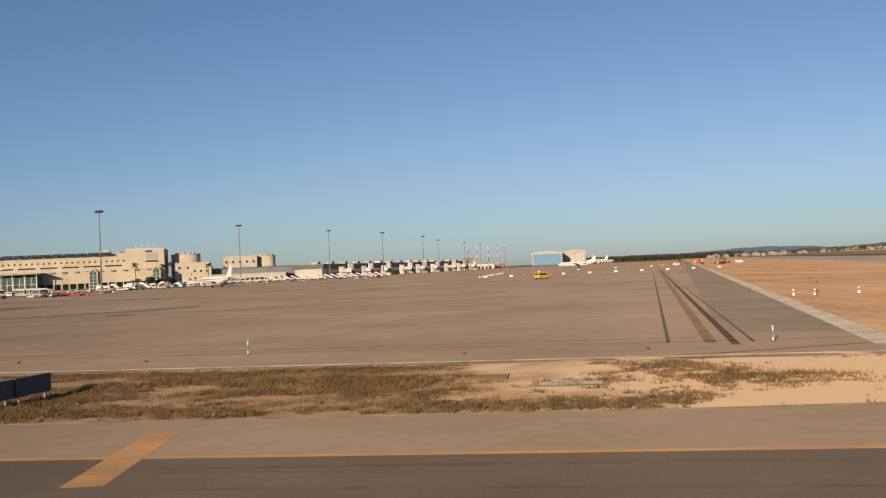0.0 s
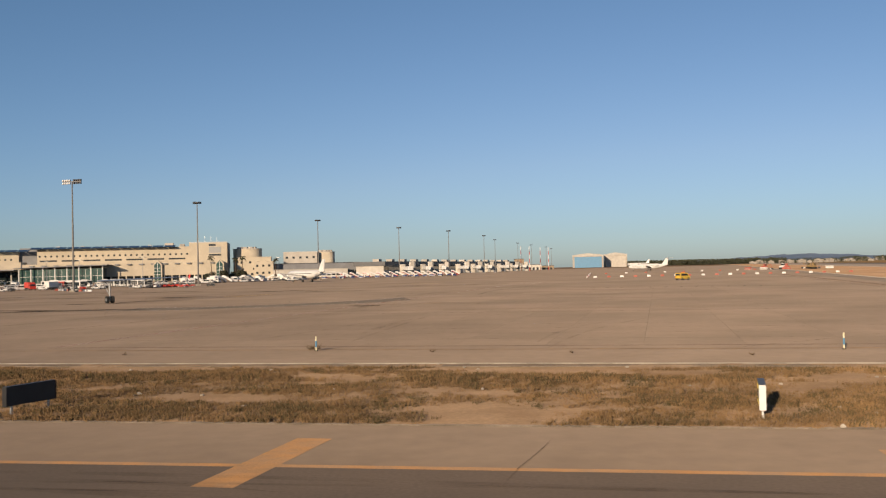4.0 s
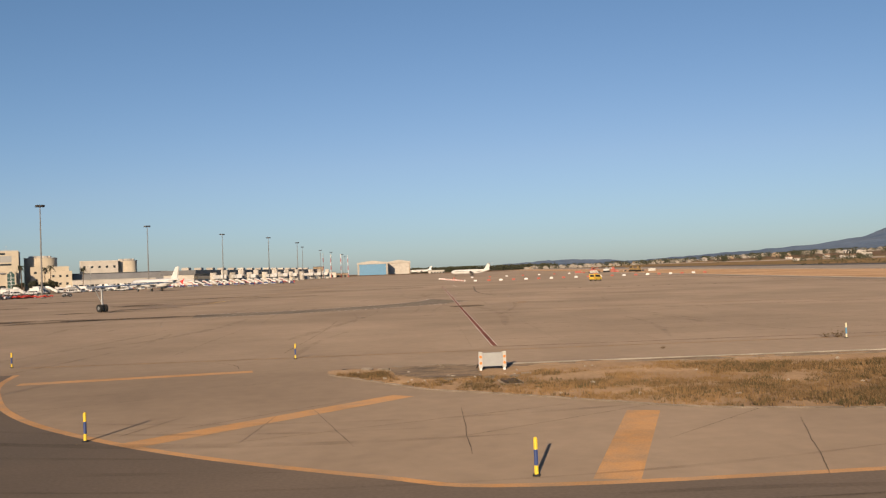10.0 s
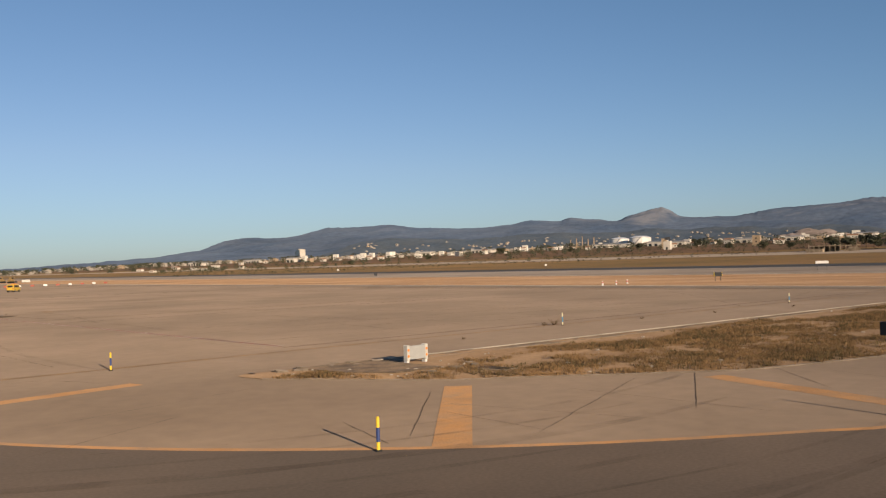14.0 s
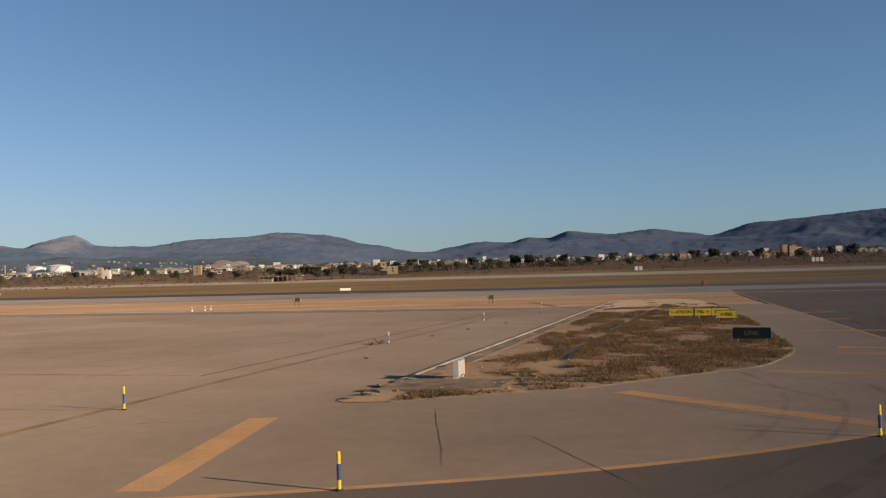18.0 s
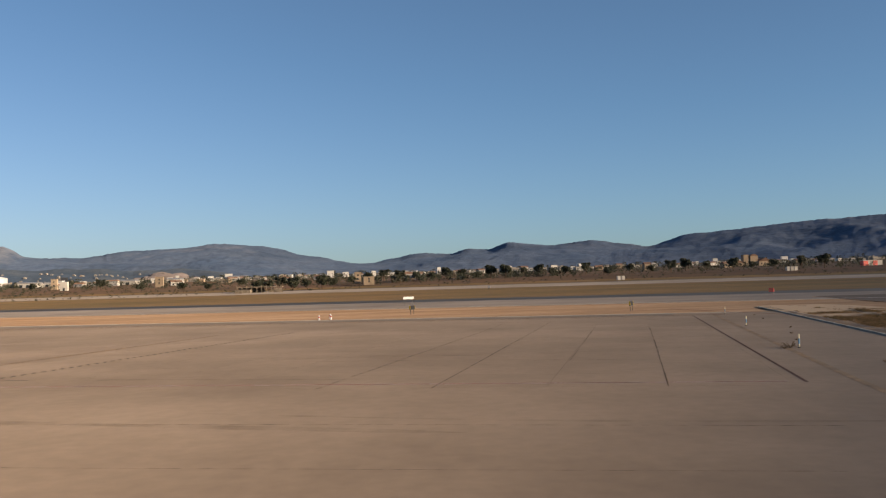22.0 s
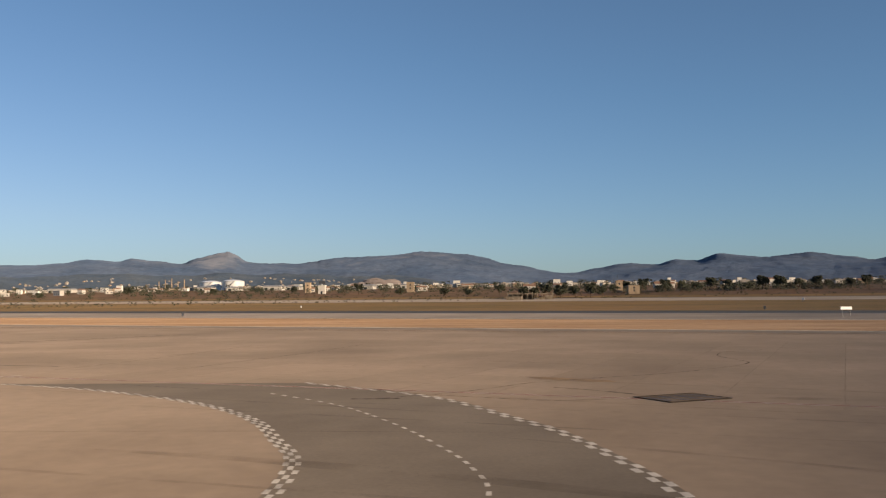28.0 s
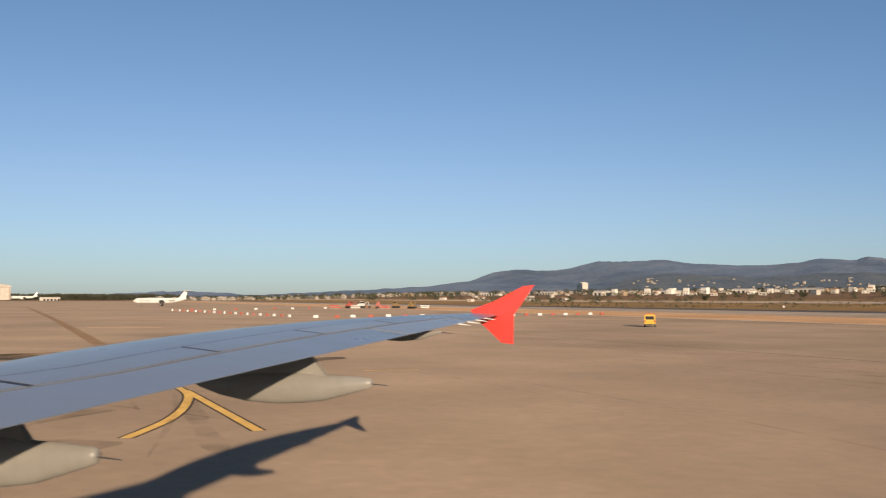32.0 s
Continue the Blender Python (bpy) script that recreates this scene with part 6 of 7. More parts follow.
def far_wood(name, az0, az1, d0, d1, count, tall, label, cx=-92, cy=82):
    """A belt of far trees: many ragged clumps of leaves in one mesh."""
    r = random.Random(int(az0 * 10))
    verts, faces = [], []
    for i in range(count):
        x, y = bearing(r.uniform(az0, az1), r.uniform(d0, d1), cx, cy)
        z, h = rise(x, y) - 0.3, tall * r.uniform(.55, 1.25)
        for _ in range(54):
            p = Vector((x + r.gauss(0, .34) * h, y + r.gauss(0, .34) * h, z + h * (1 - r.random() ** 1.4) * .95))
            a, b = (Vector((r.uniform(-1, 1), r.uniform(-1, 1), r.uniform(-1, 1))) * h * .125 for _ in "ab")
            k = len(verts)
            verts += [p - a, p + b, p + a, p - b]
            faces.append((k, k + 1, k + 2, k + 3))
    me = bpy.data.meshes.new(name)
    me.from_pydata(verts, [], faces)
    me.materials.append(M["leaf"])
    return tagged(new(name, me), label, "trees", kind="stuff")


far_wood("hedge", 60, 116, 660, 1000, 330, 2.6, "low dark hedges and bushes beyond the taxiway")
far_wood("field_scrub", 38, 116, 560, 860, 1500, 1.1, "low brown-green scrub over the dry field")
far_wood("tree_belt", 84.5, 98, 640, 720, 130, 3.6, "dense belt of dark trees along the field")
far_wood("orchard", 84, 114, 760, 1100, 300, 3.6, "dark green trees between fields and town")
far_wood("scrub", 36, 84, 800, 1500, 420, 4.5, "dark scrub and trees before the town")
far_wood("town_trees", 30, 120, 1500, 3000, 700, 9, "dark trees scattered among far houses")
far_wood("wood", 6, 17.6, 2750, 3050, 520, 14, "long dark wood on the horizon beyond the apron", 0, 0)
far_wood("wood_edge", 16, 34, 2300, 2900, 260, 10, "scattered dark trees on the horizon", 0, 0)


def house(m, w, d, h, wall, roof, label, flat=False, group="far houses"):
    e = empty("house", m, label, "house", group)
    part("wall", box(-w / 2, w / 2, -d / 2, d / 2, 0, h), wall, e)
    if flat:
        part("roof", box(-w / 2 - .2, w / 2 + .2, -d / 2 - .2, d / 2 + .2, h, h + .4), wall, e)
    else:
        part("roof", side_prism([(-d / 2 - .4, h), (d / 2 + .4, h), (0, h + d * .26)], -w / 2 - .3, w / 2 + .3), roof, e).rotation_euler = (0, 0, radians(90))
    for i in range(max(1, int(w / 3.5))):
        x = -w / 2 + (i + .5) * w / max(1, int(w / 3.5))
        for f in range(max(1, int(h / 3))):
            part("window", box(x - .55, x + .55, -d / 2 - .05, -d / 2 + .05, .9 + f * 3, 2.2 + f * 3), "window", e)
    return e


# landmarks beyond the far taxiway
def stone_tower(m, w, h, mast, label):
    e = empty("stone_tower", m, label, "tower", "stone towers")
    part("wall", box(-w / 2, w / 2, -w / 2, w / 2, 0, h), "beige_wall", e)
    part("parapet", box(-w / 2 - .2, w / 2 + .2, -w / 2 - .2, w / 2 + .2, h, h + .5), "beige_wall", e)
    for z in (h * .35, h * .7):
        part("window", box(-.5, .5, -w / 2 - .04, -w / 2 + .04, z, z + 1.2), "window", e)
        part("window", box(-w / 2 - .04, -w / 2 + .04, -.5, .5, z, z + 1.2), "window", e)
    if mast:
        part("mast", pole((-1, 0, h), (-1, 0, h + mast), .18, .06, 6), "dark_metal", e)
    return e


FACE = -80      # houses turn their fronts to the runway
stone_tower(on_land(560, 141, FACE), 4.4, 7.4, 4.5, "ochre stone tower with a thin mast on its roof")
stone_tower(on_land(533, 131.3, FACE), 7.0, 5.0, 0, "square ochre stone block house")
stone_tower(on_land(*bearing(73.2, 800), FACE), 6, 8, 0, "weathered ochre mill tower among scrub")
stone_tower(on_land(*bearing(67.5, 900), FACE), 5, 9, 0, "pinkish stone tower at the edge of town")


def ruin(m):
    e = empty("ruined_barn", m, "long ruined beige barn with open bays and a flat roof", "barn")
    part("roof", box(-13, 13, -3.5, 3.5, 3.3, 3.7), "ruin_wall", e)
    part("back_wall", box(-13, 2, 3.0, 3.5, 0, 3.3), "ruin_wall", e, "weathered back wall")
    part("back_wall", box(4.5, 13, 3.0, 3.5, 0, 2.1), "ruin_wall", e, "weathered broken wall")
    for i in range(10):
        x = -13 + i * 2.84
        part("pillar", box(x, x + 0.42, -3.5, -3.1, 0, 3.3), "ruin_wall", e)
        if i % 3 != 1:
            part("roof_stub", box(x, x + 0.36, -3.4, -3.0, 3.7, 4.3 + 0.25 * (i % 2)), "ruin_wall", e, "broken roof stub")
    part("low_wall", prism([(-13.4, -6.4), (-4.5, -6.4), (-4.5, -3.8), (-13.4, -3.8)], 0, 2.0), "ruin_wall", e)
    part("end_wall", box(8.6, 13, -3.9, -3.55, 0, 2.7), "ruin_wall", e)
    return e


M["ruin_wall"] = mat("sooty_ruined_plaster", (0.36, 0.29, 0.215), 0.9, 0.25, 2.5, 0.4, stain=0.4, stain_size=5)
ruin(on_land(459, 188.5, FACE - 8))


def tank(m, r, h):
    e = empty("fuel_tank", m, "large white cylindrical fuel tank beyond the scrub", "tank", "fuel tanks")
    part("shell", pole((0, 0, 0), (0, 0, h), r, r, 40), "white_paint", e)
    part("roof", tube([((0, 0, h), (r, 0, 0), (0, r, 0)), ((0, 0, h + r * .12), (r * .55, 0, 0), (0, r * .55, 0)), ((0, 0, h + r * .16), (r * .05, 0, 0), (0, r * .05, 0))], 40), "white_paint", e)
    part("rim", pole((0, 0, h - .5), (0, 0, h), r + .4, r + .4, 40), "steel", e)
    part("stair", side_prism([(-r * .5, 0), (-r * .4, 0), (r * .4, h), (r * .3, h)], -r * .98 - 1, -r * .98 + .2), "steel", e)
    return e


tank(on_land(1574, 882, FACE), 21, 17)
tank(on_land(1600, 940, FACE), 20, 16)
for k in range(5):
    x, y = bearing(60.2 + k * .35, 1850)
    e = empty("chimney", on_land(x, y), "slim pale industrial chimney near the tanks", "chimney", "chimneys")
    part("shaft", pole((0, 0, 0), (0, 0, 18 + 3 * (k % 3)), 1.2, .8, 10), "beige_wall", e)
    part("rim", pole((0, 0, 18 + 3 * (k % 3)), (0, 0, 18.8 + 3 * (k % 3)), 1.0, 1.0, 10), "dark_metal", e)


def farm(m):
    e = empty("farm_house", m, "old stone farm with a tower house and clay roofs", "farm")
    part("tower_wall", box(-3, 4, -3, 4, 0, 9), "beige_wall", e)
    part("tower_roof", side_prism([(-3.4, 9), (4.4, 9), (.5, 10.6)], -3.4, 4.4), "roof_tile", e)
    part("side_tower", box(-9, -4, -2, 3, 0, 10), "beige_wall", e)
    part("barn_wall", box(4, 16, -5, 5, 0, 4), "beige_wall", e)
    part("barn_roof", side_prism([(3.6, 4), (16.4, 4), (10, 7)], -5.4, 5.4), "roof_tile", e)
    part("low_roof", side_prism([(-24, 3), (-10, 3), (-17, 6)], -5, 5), "roof_tile", e)
    part("low_wall", box(-23.5, -10.5, -4.6, 4.6, 0, 3), "beige_wall", e)
    for x in (-1.6, 1.2, 6, 9, 12, -7, -14, -19):
        part("window", box(x, x + 1, -5.1 if x > 4 or x < -10 else -3.1, -2.9 if -10 < x < 4 else -4.5, 1.2, 2.6), "window", e)
    return e


farm(on_land(752, -193, FACE))
e = empty("control_mast", on_land(657, 384, FACE), "white radar hut with a dark aerial on its roof", "radar hut")
part("hut", box(-2.8, 2.8, -2.8, 2.8, 0, 7), "white_wall", e)
part("aerial", box(-2.6, 2.6, -.3, .3, 8.2, 10.6), "dark_metal", e)
part("column", pole((0, 0, 7), (0, 0, 8.4), .6, .5, 10), "steel", e)
part("door", box(-.8, .8, -2.86, -2.78, 0, 2.2), "window", e)
e = empty("equipment_hut", on_land(548, -208, FACE), "red and white chequered runway equipment hut", "hut")
for i in range(4):
    part("panel", box(-7 + i * 3.5, -3.5 + i * 3.5, -2, 2, 0, 3.2), "red_paint" if i % 2 == 0 else "white_wall", e)
part("roof", box(-7.2, 7.2, -2.2, 2.2, 3.2, 3.5), "white_wall", e)
for x, y, n in ((bearing(100.5, 560)[0], bearing(100.5, 560)[1], 2), (bearing(110, 620)[0], bearing(110, 620)[1], 3)):
    e = empty("white_cabinets", on_land(x, y, FACE), "pair of white equipment cabinets on the grass", "cabinet", "equipment cabinets")
    for i in range(n):
        part("cabinet", box(i * 2.6, i * 2.6 + 1.9, -.9, .9, 0, 2.6), "white_wall", e)

rng = random.Random(11)
for i in range(95):
    az = 34 + 80 * (i + rng.random()) / 95
    d = rng.uniform(800, 1500) if az > 66 else rng.uniform(1100, 1900)
    x, y = bearing(az, d)
    w, dd, h = rng.uniform(5.5, 11), rng.uniform(5, 7), rng.choice((3, 3.2, 3.4, 5))
    white = rng.random() < .8
    house(on_land(x, y, FACE + rng.uniform(-30, 30)), w, dd, h, "white_wall" if white else "beige_wall", "roof_tile", "white plastered house with a clay roof" if white else "ochre stone house with a clay tile roof", rng.random() < .4)
for az, d, w, h in ((66.2, 1250, 34, 7), (67.4, 1300, 26, 6), (64.0, 1300, 22, 6), (62.5, 1500, 40, 7), (55, 1700, 60, 8), (51.5, 1600, 46, 8), (47.5, 1700, 50, 7), (43.5, 1500, 24, 9), (40.8, 1900, 70, 8), (37.5, 1900, 60, 8), (71.4, 1150, 30, 6),
                    (74.0, 1200, 24, 6), (77.6, 1300, 34, 7)):
    w, h = w * 0.7, h * 0.75
    x, y = bearing(az, d)
    e = empty("warehouse", on_land(x, y, FACE - 8), "long low white warehouse at the edge of town", "warehouse", "warehouses")
    part("wall", box(-w / 2, w / 2, -9, 9, 0, h), "white_wall", e)
    part("roof", tube([((-w / 2, 0, h), (0, 9.3, 0), (0, 0, 1.4)), ((w / 2, 0, h), (0, 9.3, 0), (0, 0, 1.4))], 16), "grey_wall", e)
    for i in range(int(w / 8)):
        part("door", box(-w / 2 + 2 + i * 8, -w / 2 + 6 + i * 8, -9.1, -8.9, 0, h * .6), "window", e)


def town(name, az0, az1, d0, d1, count, tall, label, seed, wide=(7, 21)):
    """The far town: plain flat-roofed blocks with recessed window bands, joined."""
    r = random.Random(seed)
    bms = {"far_wall": bmesh.new(), "beige_wall": bmesh.new(), "window": bmesh.new()}
    for i in range(count):
        x, y = bearing(r.uniform(az0, az1), r.uniform(d0, d1))
        z = max(rise(x, y), foot(math.degrees(math.atan2(x - HUB.x, y - HUB.y)), (Vector((x, y)) - HUB).length)) - .5
        w, d, h = r.uniform(*wide), r.uniform(6, 10), tall * r.uniform(.4, 1.2)
        m = pose(x, y, z, 0, 0, FACE + r.uniform(-25, 25))
        wall = "far_wall" if r.random() < .88 else "beige_wall"
        for b, (q, f) in ((wall, (0, h)),):
            one = box(-w / 2, w / 2, -d / 2, d / 2, 0, h)
            box(-w / 4, w / 8, -d / 4, d / 4, h, h + 1.6, one)
            bmesh.ops.transform(one, matrix=m, verts=one.verts)
            tmp = bpy.data.meshes.new("t")
            one.to_mesh(tmp)
            one.free()
            bms[b].from_mesh(tmp)
            bpy.data.meshes.remove(tmp)
        one = bmesh.new()
        for f in range(int(h / 3.2)):
            for k in range(int(w / 3)):
                box(-w / 2 + 1 + k * 3, -w / 2 + 2.4 + k * 3, -d / 2 - .1, -d / 2 + .1, 1 + f * 3.2, 2.3 + f * 3.2, one)
        bmesh.ops.transform(one, matrix=m, verts=one.verts)
        tmp = bpy.data.meshes.new("t")
        one.to_mesh(tmp)
        one.free()
        bms["window"].from_mesh(tmp)
        bpy.data.meshes.remove(tmp)
    for k, b in bms.items():
        tagged(obj("%s_%s" % (name, {"far_wall": "white_blocks", "beige_wall": "ochre_blocks", "window": "windows"}[k]), b, k), label, "town", kind="stuff")


town("town", 44, 64, 1900, 2950, 440, 5, "far pale town blocks below the hills", 1)
town("suburb", 64, 116, 1500, 2700, 380, 5, "far low white houses below the hills", 2)
town("hill_village", 46, 72, 3060, 3330, 150, 4, "small white houses on the foot of the hills", 3, (4, 9))
town("north_town", 18, 44, 2200, 3200, 260, 7, "far pale houses and sheds along the horizon", 4)
x, y = bearing(43.2, 2700)
e = empty("apartment_block", on_land(x, y, FACE - 40), "large white apartment blocks standing above the town", "building")
for i, h in enumerate((26, 32, 30)):
    part("block", box(i * 22 - 33, i * 22 - 13, -8, 8, 0, h), "white_wall", e)
    for f in range(int(h / 3.3)):
        part("window_band", box(i * 22 - 32, i * 22 - 14, -8.1, -7.9, 1.2 + f * 3.3, 2.6 + f * 3.3), "window", e)


def quarry(az, d, w, h, lift=0):
    x, y = bearing(az, d)
    bm = bmesh.new()
    bmesh.ops.create_icosphere(bm, subdivisions=4, radius=1)
    for v in bm.verts:
        k = 1 + .25 * noise.noise(v.co * 2.2) + .12 * noise.noise(v.co * 6)
        v.co = Vector((v.co.x * w * k, v.co.y * 40, max(-.1, v.co.z) * h * k))
    ob = obj("quarry_face", bm, "rock")
    ob.matrix_world = on_land(x, y, -az)
    ob.location.z += lift
    return tagged(ob, "pale pink quarry scar on the foot of the hills", "quarry")


quarry(73.3, 3000, 96, 30)
quarry(75.2, 3020, 60, 15)


for x, y, k in ((-188, 575, 3), (-184, 590, 1), (-180, 600, 3), (-178, 618, 3), (-176, 606, 1)):
    copy_thing(kinds[k], pose(x, y, 0, 0, 0, x * 9))


def town_house(m, w, d, h, label):
    e = empty("town_house", m, label, "house", "white houses of the far town")
    part("wall", box(-w / 2, w / 2, -d / 2, d / 2, 0, h), "bright_wall", e)
    part("parapet", box(-w / 2 - .2, w / 2 + .2, -d / 2 - .2, d / 2 + .2, h, h + .5), "bright_wall", e)
    for k in range(max(2, int(w / 4))):
        x = -w / 2 + (k + .5) * w / max(2, int(w / 4))
        for z in (1.2, 4.2) if h > 5.5 else (1.2,):
            part("window", box(x - .5, x + .5, -d / 2 - .05, -d / 2 + .1, z, z + 1.4), "window", e)


M["bright_wall"] = mat("sunlit_white_render", (0.68, 0.65, 0.60), 0.85, 0.06, 5, 0.5, stain=0.1, stain_size=12, spread=0.15)
rng = random.Random(29)
for i in range(110):
    az = (44 + 24 * rng.random()) if i < 30 else (66 + 46 * ((i - 30) + rng.random()) / 80)
    x, y = bearing(az, rng.uniform(1300, 2300))
    h = rng.choice((4, 6, 7, 9))
    town_house(on_land(x, y, FACE + rng.uniform(-20, 20)), rng.uniform(5, 11), 7, h, "white flat-roofed town house of two storeys" if h < 6.5 else "tall white flat-roofed town house")

# ---- the airliner wing over the apron ----
def wing():
    """A swept wing standing on its main gear. s runs outboard, g forward, both from the foot of the last row of the walk."""
    t, ex, ey, ez, turn, tilt, lean = PATH[-1]
    out, fwd = radians(turn - 12.3), radians(turn + 77.7)
    m = Matrix(((-math.sin(out), -math.sin(fwd), 0, ex), (math.cos(out), math.cos(fwd), 0, ey), (0, 0, 1, 0), (0, 0, 0, 1)))
    e = empty("aircraft_wing", m, "pale grey airliner wing with a red wingtip fence", "wing")

    def lead(s):
        d = 15 - max(s, 5)
        return 2.78 + 0.4245 * d - 0.02736 * d * d + 0.3 * max(0, 5 - s)

    def trail(s):
        return 2.347 + 0.0363 * (15 - s)

    def mid(s):
        d = 15 - s
        return 4.045 - 0.0241 * d - 0.0003 * d * d

    AIR = ((0, 0), (.015, .22), (.06, .42), (.15, .60), (.30, .68), (.45, .62), (.62, .46), (.80, .26), (.93, .10), (1, .015))

    def section(bm, s, f0=0.0, f1=1.0, lift=0.0):
        """One aerofoil ring between two shares of the chord."""
        c, h = lead(s) - trail(s), (lead(s) - trail(s)) * 0.105
        up, down = [], []
        for i in range(11):
            f = f0 + (f1 - f0) * i / 10
            y = float(np.interp(f, [a for a, _ in AIR], [b for _, b in AIR])) * h
            up.append(bm.verts.new((s, lead(s) - f * c, mid(s) + y + lift)))
            down.append(bm.verts.new((s, lead(s) - f * c, mid(s) - y * (0.75 if f < .7 else 0.3) - lift)))
        return up + down[::-1]

    def skin(name, s0, s1, f0, f1, material, label="", n=8, lift=0.0):
        bm = bmesh.new()
        rings = [section(bm, s0 + (s1 - s0) * i / n, f0, f1, lift) for i in range(n + 1)]
        for a, b in zip(rings, rings[1:]):
            k = len(a)
            for i in range(k):
                bm.faces.new((a[i], a[(i + 1) % k], b[(i + 1) % k], b[i]))
        bm.faces.new(rings[0])
        bm.faces.new(rings[-1][::-1])
        bmesh.ops.remove_doubles(bm, verts=bm.verts, dist=0.0004)
        bmesh.ops.recalc_face_normals(bm, faces=bm.faces)
        ob = part(name, bm, material, e, label, smooth=True)
        ob.data.set_sharp_from_angle(angle=radians(32))
        return ob

    skin("slat", 0.4, 14.9, 0.0, 0.145, "wing_metal", "bright bare-metal leading edge slat", 24)
    skin("wing_box", 0.4, 15.0, 0.15, 0.70, "wing_grey", "", 24)
    skin("flap", 0.6, 9.9, 0.718, 1.0, "wing_grey", "", 8)
    skin("aileron", 10.0, 12.9, 0.718, 1.0, "wing_pale", "paler aileron panel", 4)
    skin("tip_panel", 13.0, 15.0, 0.712, 1.0, "wing_grey", "", 4)
    skin("hinge_gap", 0.6, 13.0, 0.695, 0.722, "black_panel", "dark gap before the flaps", 12, -0.012)
    for i in range(5):
        s0 = 2.4 + i * 2.15
        skin("spoiler", s0, s0 + 2.08, 0.52, 0.69, "wing_pale" if i == 3 else "wing_grey", "hinged spoiler panel", 3, 0.004)
        skin("panel_gap", s0 - 0.06, s0 - 0.005, 0.52, 0.69, "black_panel", "dark gap beside the spoiler", 1, 0.003)
        skin("panel_gap", s0, s0 + 2.08, 0.512, 0.519, "black_panel", "dark gap before the spoiler", 3, 0.003)
    fence = bmesh.new()
    for side in (-0.03, 0.03):
        edge = [fence.verts.new((15.08 + side * k, g, z)) for g, z, k in ((2.83, 4.12, .4), (2.66, 3.92, .4), (2.32, 3.60, .3), (2.13, 3.58, .2), (2.12, 4.05, .3), (1.79, 4.53, .2), (1.97, 4.51, .3), (2.41, 4.28, 1))]
        fence.faces.new(edge)
    lo, hi = fence.verts[:8], fence.verts[8:]
    for i in range(8):
        fence.faces.new((lo[i], lo[(i + 1) % 8], hi[(i + 1) % 8], hi[i]))
    bmesh.ops.recalc_face_normals(fence, faces=fence.faces)
    part("wingtip_fence", fence, "fence_red", e, "bright red wingtip fence")
    for s, front, back, drop, size in ((7.7, 4.0, 2.29, 0.33, 0.135), (4.5, 4.3, 2.83, 0.35, 0.14), (11.0, 3.4, 2.42, 0.10, 0.06)):
        rings = []
        for f, k, dz in ((0, .08, .10), (.08, .40, .06), (.2, .68, .03), (.35, .9, .01), (.5, 1, .01), (.62, 1, .02), (.75, .82, .02), (.87, .60, .045), (.96, .40, .06), (.99, .33, .065), (1, .24, .068)):
            rings.append(((s, front + (back - front) * f, mid(s) - drop + dz), (size * k * .75, 0, 0), (0, 0, size * k)))
        fr = part("flap_track_fairing", tube(rings, 24), "wing_cream", e, "cream canoe-shaped flap track fairing", smooth=True)
        part("pylon", side_prism([(front - .5, mid(s) - drop + size * .6), (back + .35, mid(s) - drop + size * .5), (back + .55, mid(s) - .03), (front - .3, mid(s) - .06)], -.03, .03), "wing_cream", fr).matrix_basis = Matrix(((0, 1, 0, s), (1, 0, 0, 0), (0, 0, 1, 0), (0, 0, 0, 1)))
        part("static_wick", pole((s, back, mid(s) - drop + .06), (s, back - .14, mid(s) - drop + .05), .006, .003, 5), "dark_metal", fr)
    for k in range(4):
        s = 12.2 + k * .55
        part("static_wick", pole((s, trail(s), mid(s)), (s, trail(s) - .16, mid(s) - .02), .012, .004, 5), "white_paint", e)
    # main gear under the root
    leg = part("gear_leg", pole((1.9, 4.1, .5), (1.9, 4.2, mid(1.9) - .2), .13, .15, 12), "steel", e)
    part("drag_strut", pole((1.9, 4.1, 1.2), (1.0, 4.6, mid(1) - .2), .07, .07, 8), "steel", leg)
    for d in (-.42, .42):
        wh = part("wheel", pole((1.9 + d - .2, 4.1, .58), (1.9 + d + .2, 4.1, .58), .58, .58, 22), "rubber_tyre", e)
        part("rim", pole((1.9 + d - .21, 4.1, .58), (1.9 + d + .21, 4.1, .58), .28, .28, 16), "steel", wh)
    part("axle", pole((1.2, 4.1, .58), (2.6, 4.1, .58), .07, .07, 8), "steel", e)
    return e


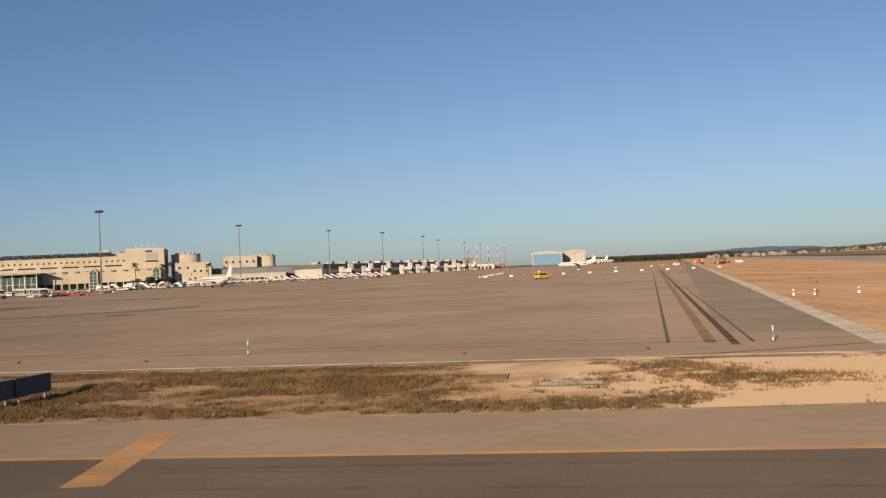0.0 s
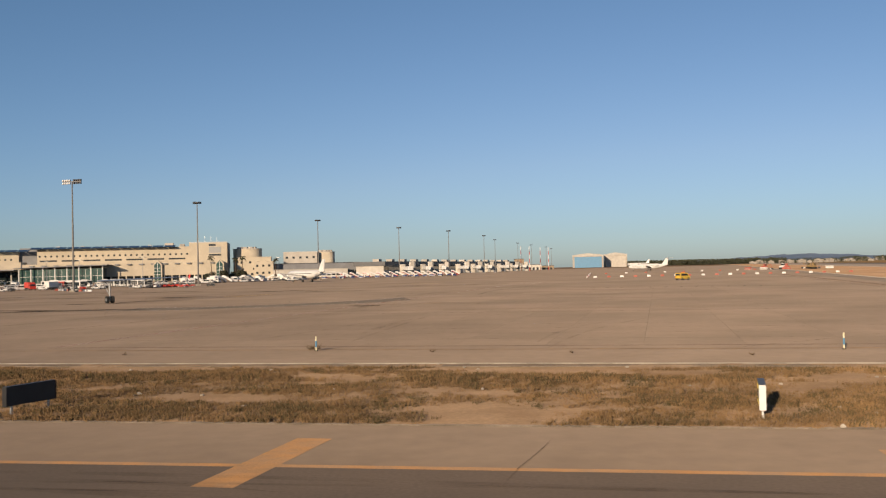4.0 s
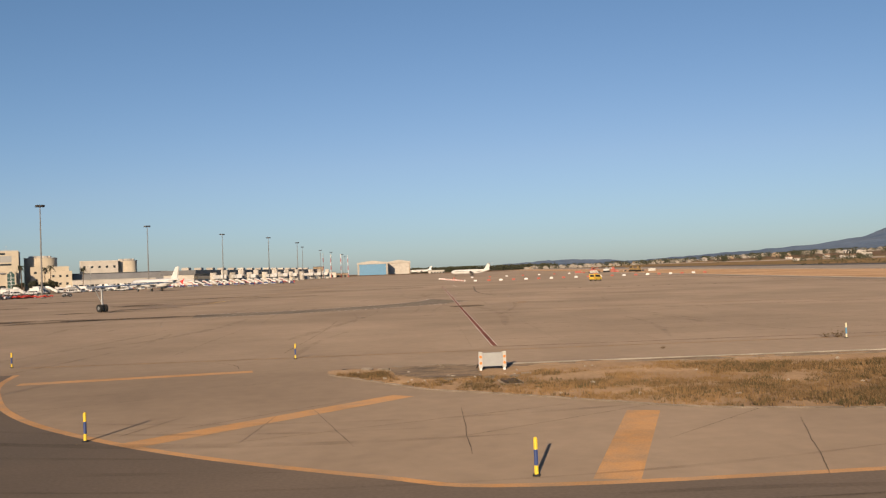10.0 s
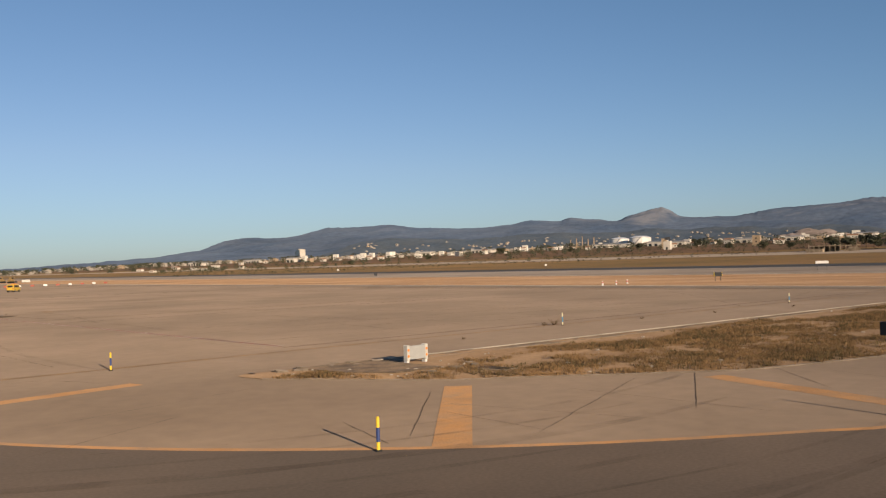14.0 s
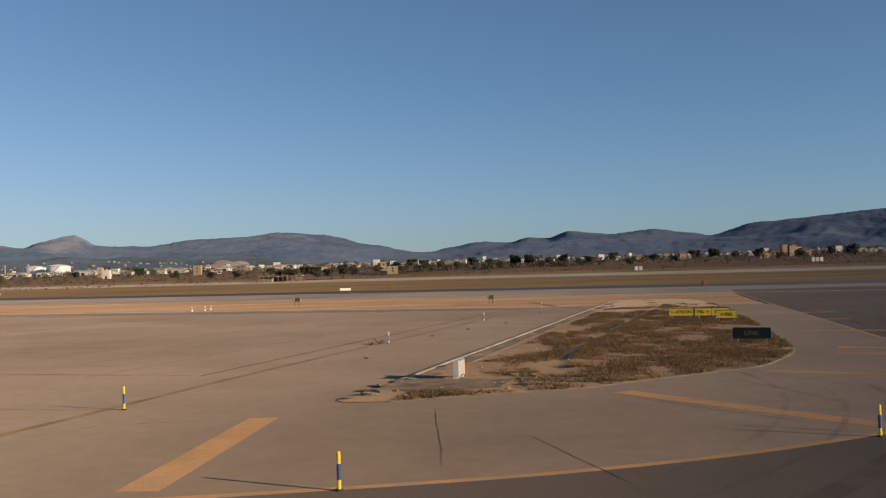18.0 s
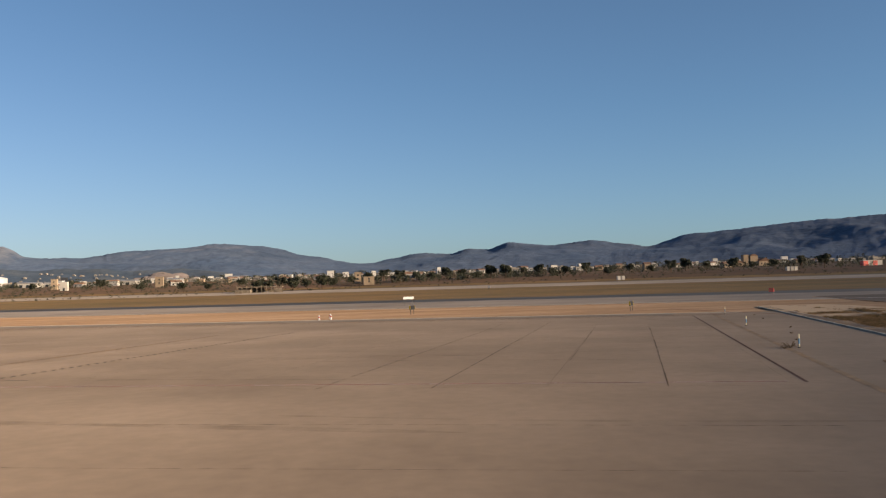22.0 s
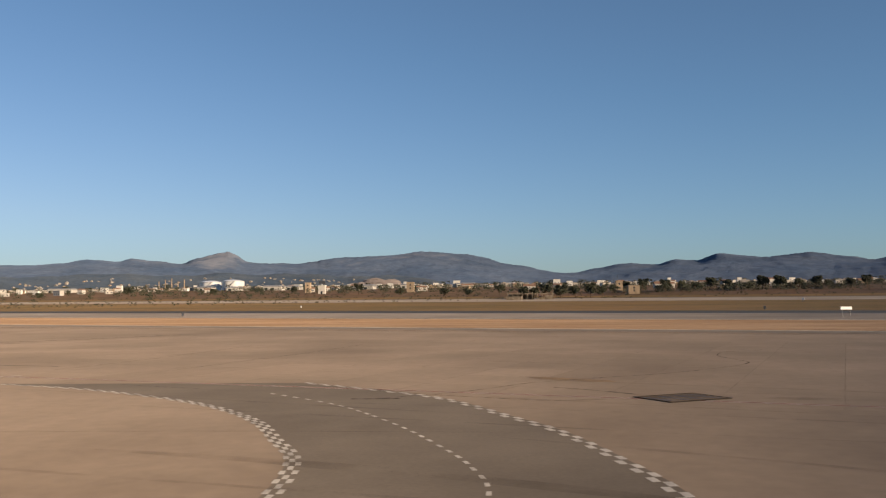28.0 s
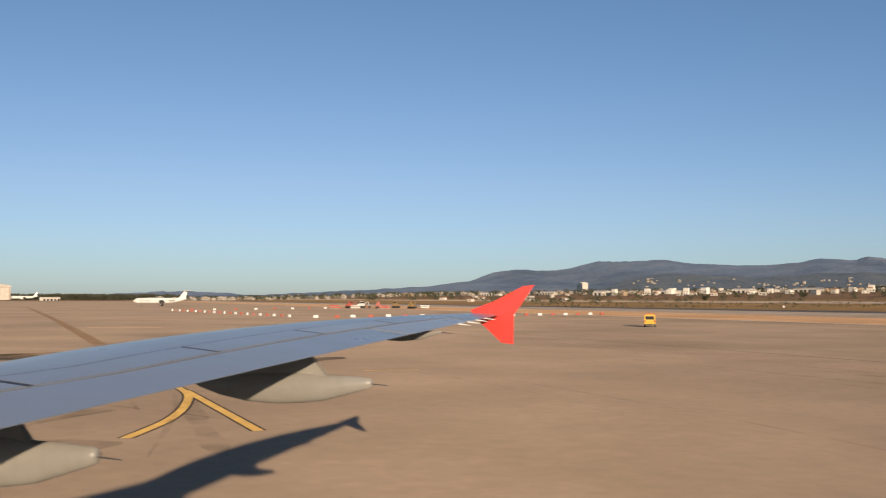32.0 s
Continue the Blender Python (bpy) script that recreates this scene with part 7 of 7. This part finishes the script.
M["wing_grey"] = mat("light_grey_wing_paint", (0.165, 0.18, 0.21), 0.30, 0.05, 3.0, 0.8, coat=0.12, space="object", stain=0.1, stain_size=2)
M["wing_pale"] = mat("pale_grey_wing_paint", (0.20, 0.213, 0.24), 0.30, 0.05, 3.0, 0.8, coat=0.12, space="object")
M["wing_metal"] = mat("brushed_slat_metal", (0.50, 0.55, 0.63), 0.34, 0.06, 1.2, 0.1, metal=0.75, space="object")
M["wing_cream"] = mat("cream_fairing_paint", (0.26, 0.25, 0.228), 0.35, 0.06, 0.8, 0.08, coat=0.2, space="object", stain=0.15, stain_size=1.2)
M["fence_red"] = mat("bright_red_wing_paint", (0.72, 0.055, 0.045), 0.32, 0.06, 0.8, 0.08, coat=0.3, space="object")
wing()

# ---- concrete slabs of the apron, nearest first ----
SLAB_O, SLAB_V, SLAB_N = Vector((-55.18, 69.17)), Vector((0.191, 0.9816)), Vector((0.9816, -0.191))


def on_slab(along, across):
    """A place on the grid of slabs, which runs with the long red joint."""
    return tuple(SLAB_O + SLAB_V * along * 4.85 + SLAB_N * across * 5.3)


bed = tagged(obj("slab_bed", prism([on_slab(-1, 0), on_slab(-1, 10), on_slab(29, 10), on_slab(29, 0)][::-1], -0.1, 0.0004), "slab_joint"), "sandy joint filler between the concrete slabs", "joint", kind="structure")
slab_meshes = []
for k in range(6):
    r = random.Random(k)
    bm = box(-2.415, 2.415, -2.64, 2.64, -0.02, 0.0012)
    for v in bm.verts:
        if v.co.z > 0:
            v.co.z += r.uniform(-0.0004, 0.0004)
            v.co.x += r.uniform(-0.008, 0.008)
    me = bpy.data.meshes.new("slab")
    bm.to_mesh(me)
    bm.free()
    me.materials.append(M["concrete"])
    slab_meshes.append(me)
turn_slab = math.atan2(SLAB_V.y, SLAB_V.x)
for i in range(30):
    for j in range(10):
        ob = new("slab", slab_meshes[(i * 7 + j * 3) % 6])
        ob.parent = apron
        ob.matrix_basis = Matrix.Translation((*on_slab(i - 0.5, j + 0.5), 0)) @ Matrix.Rotation(turn_slab, 4, "Z")
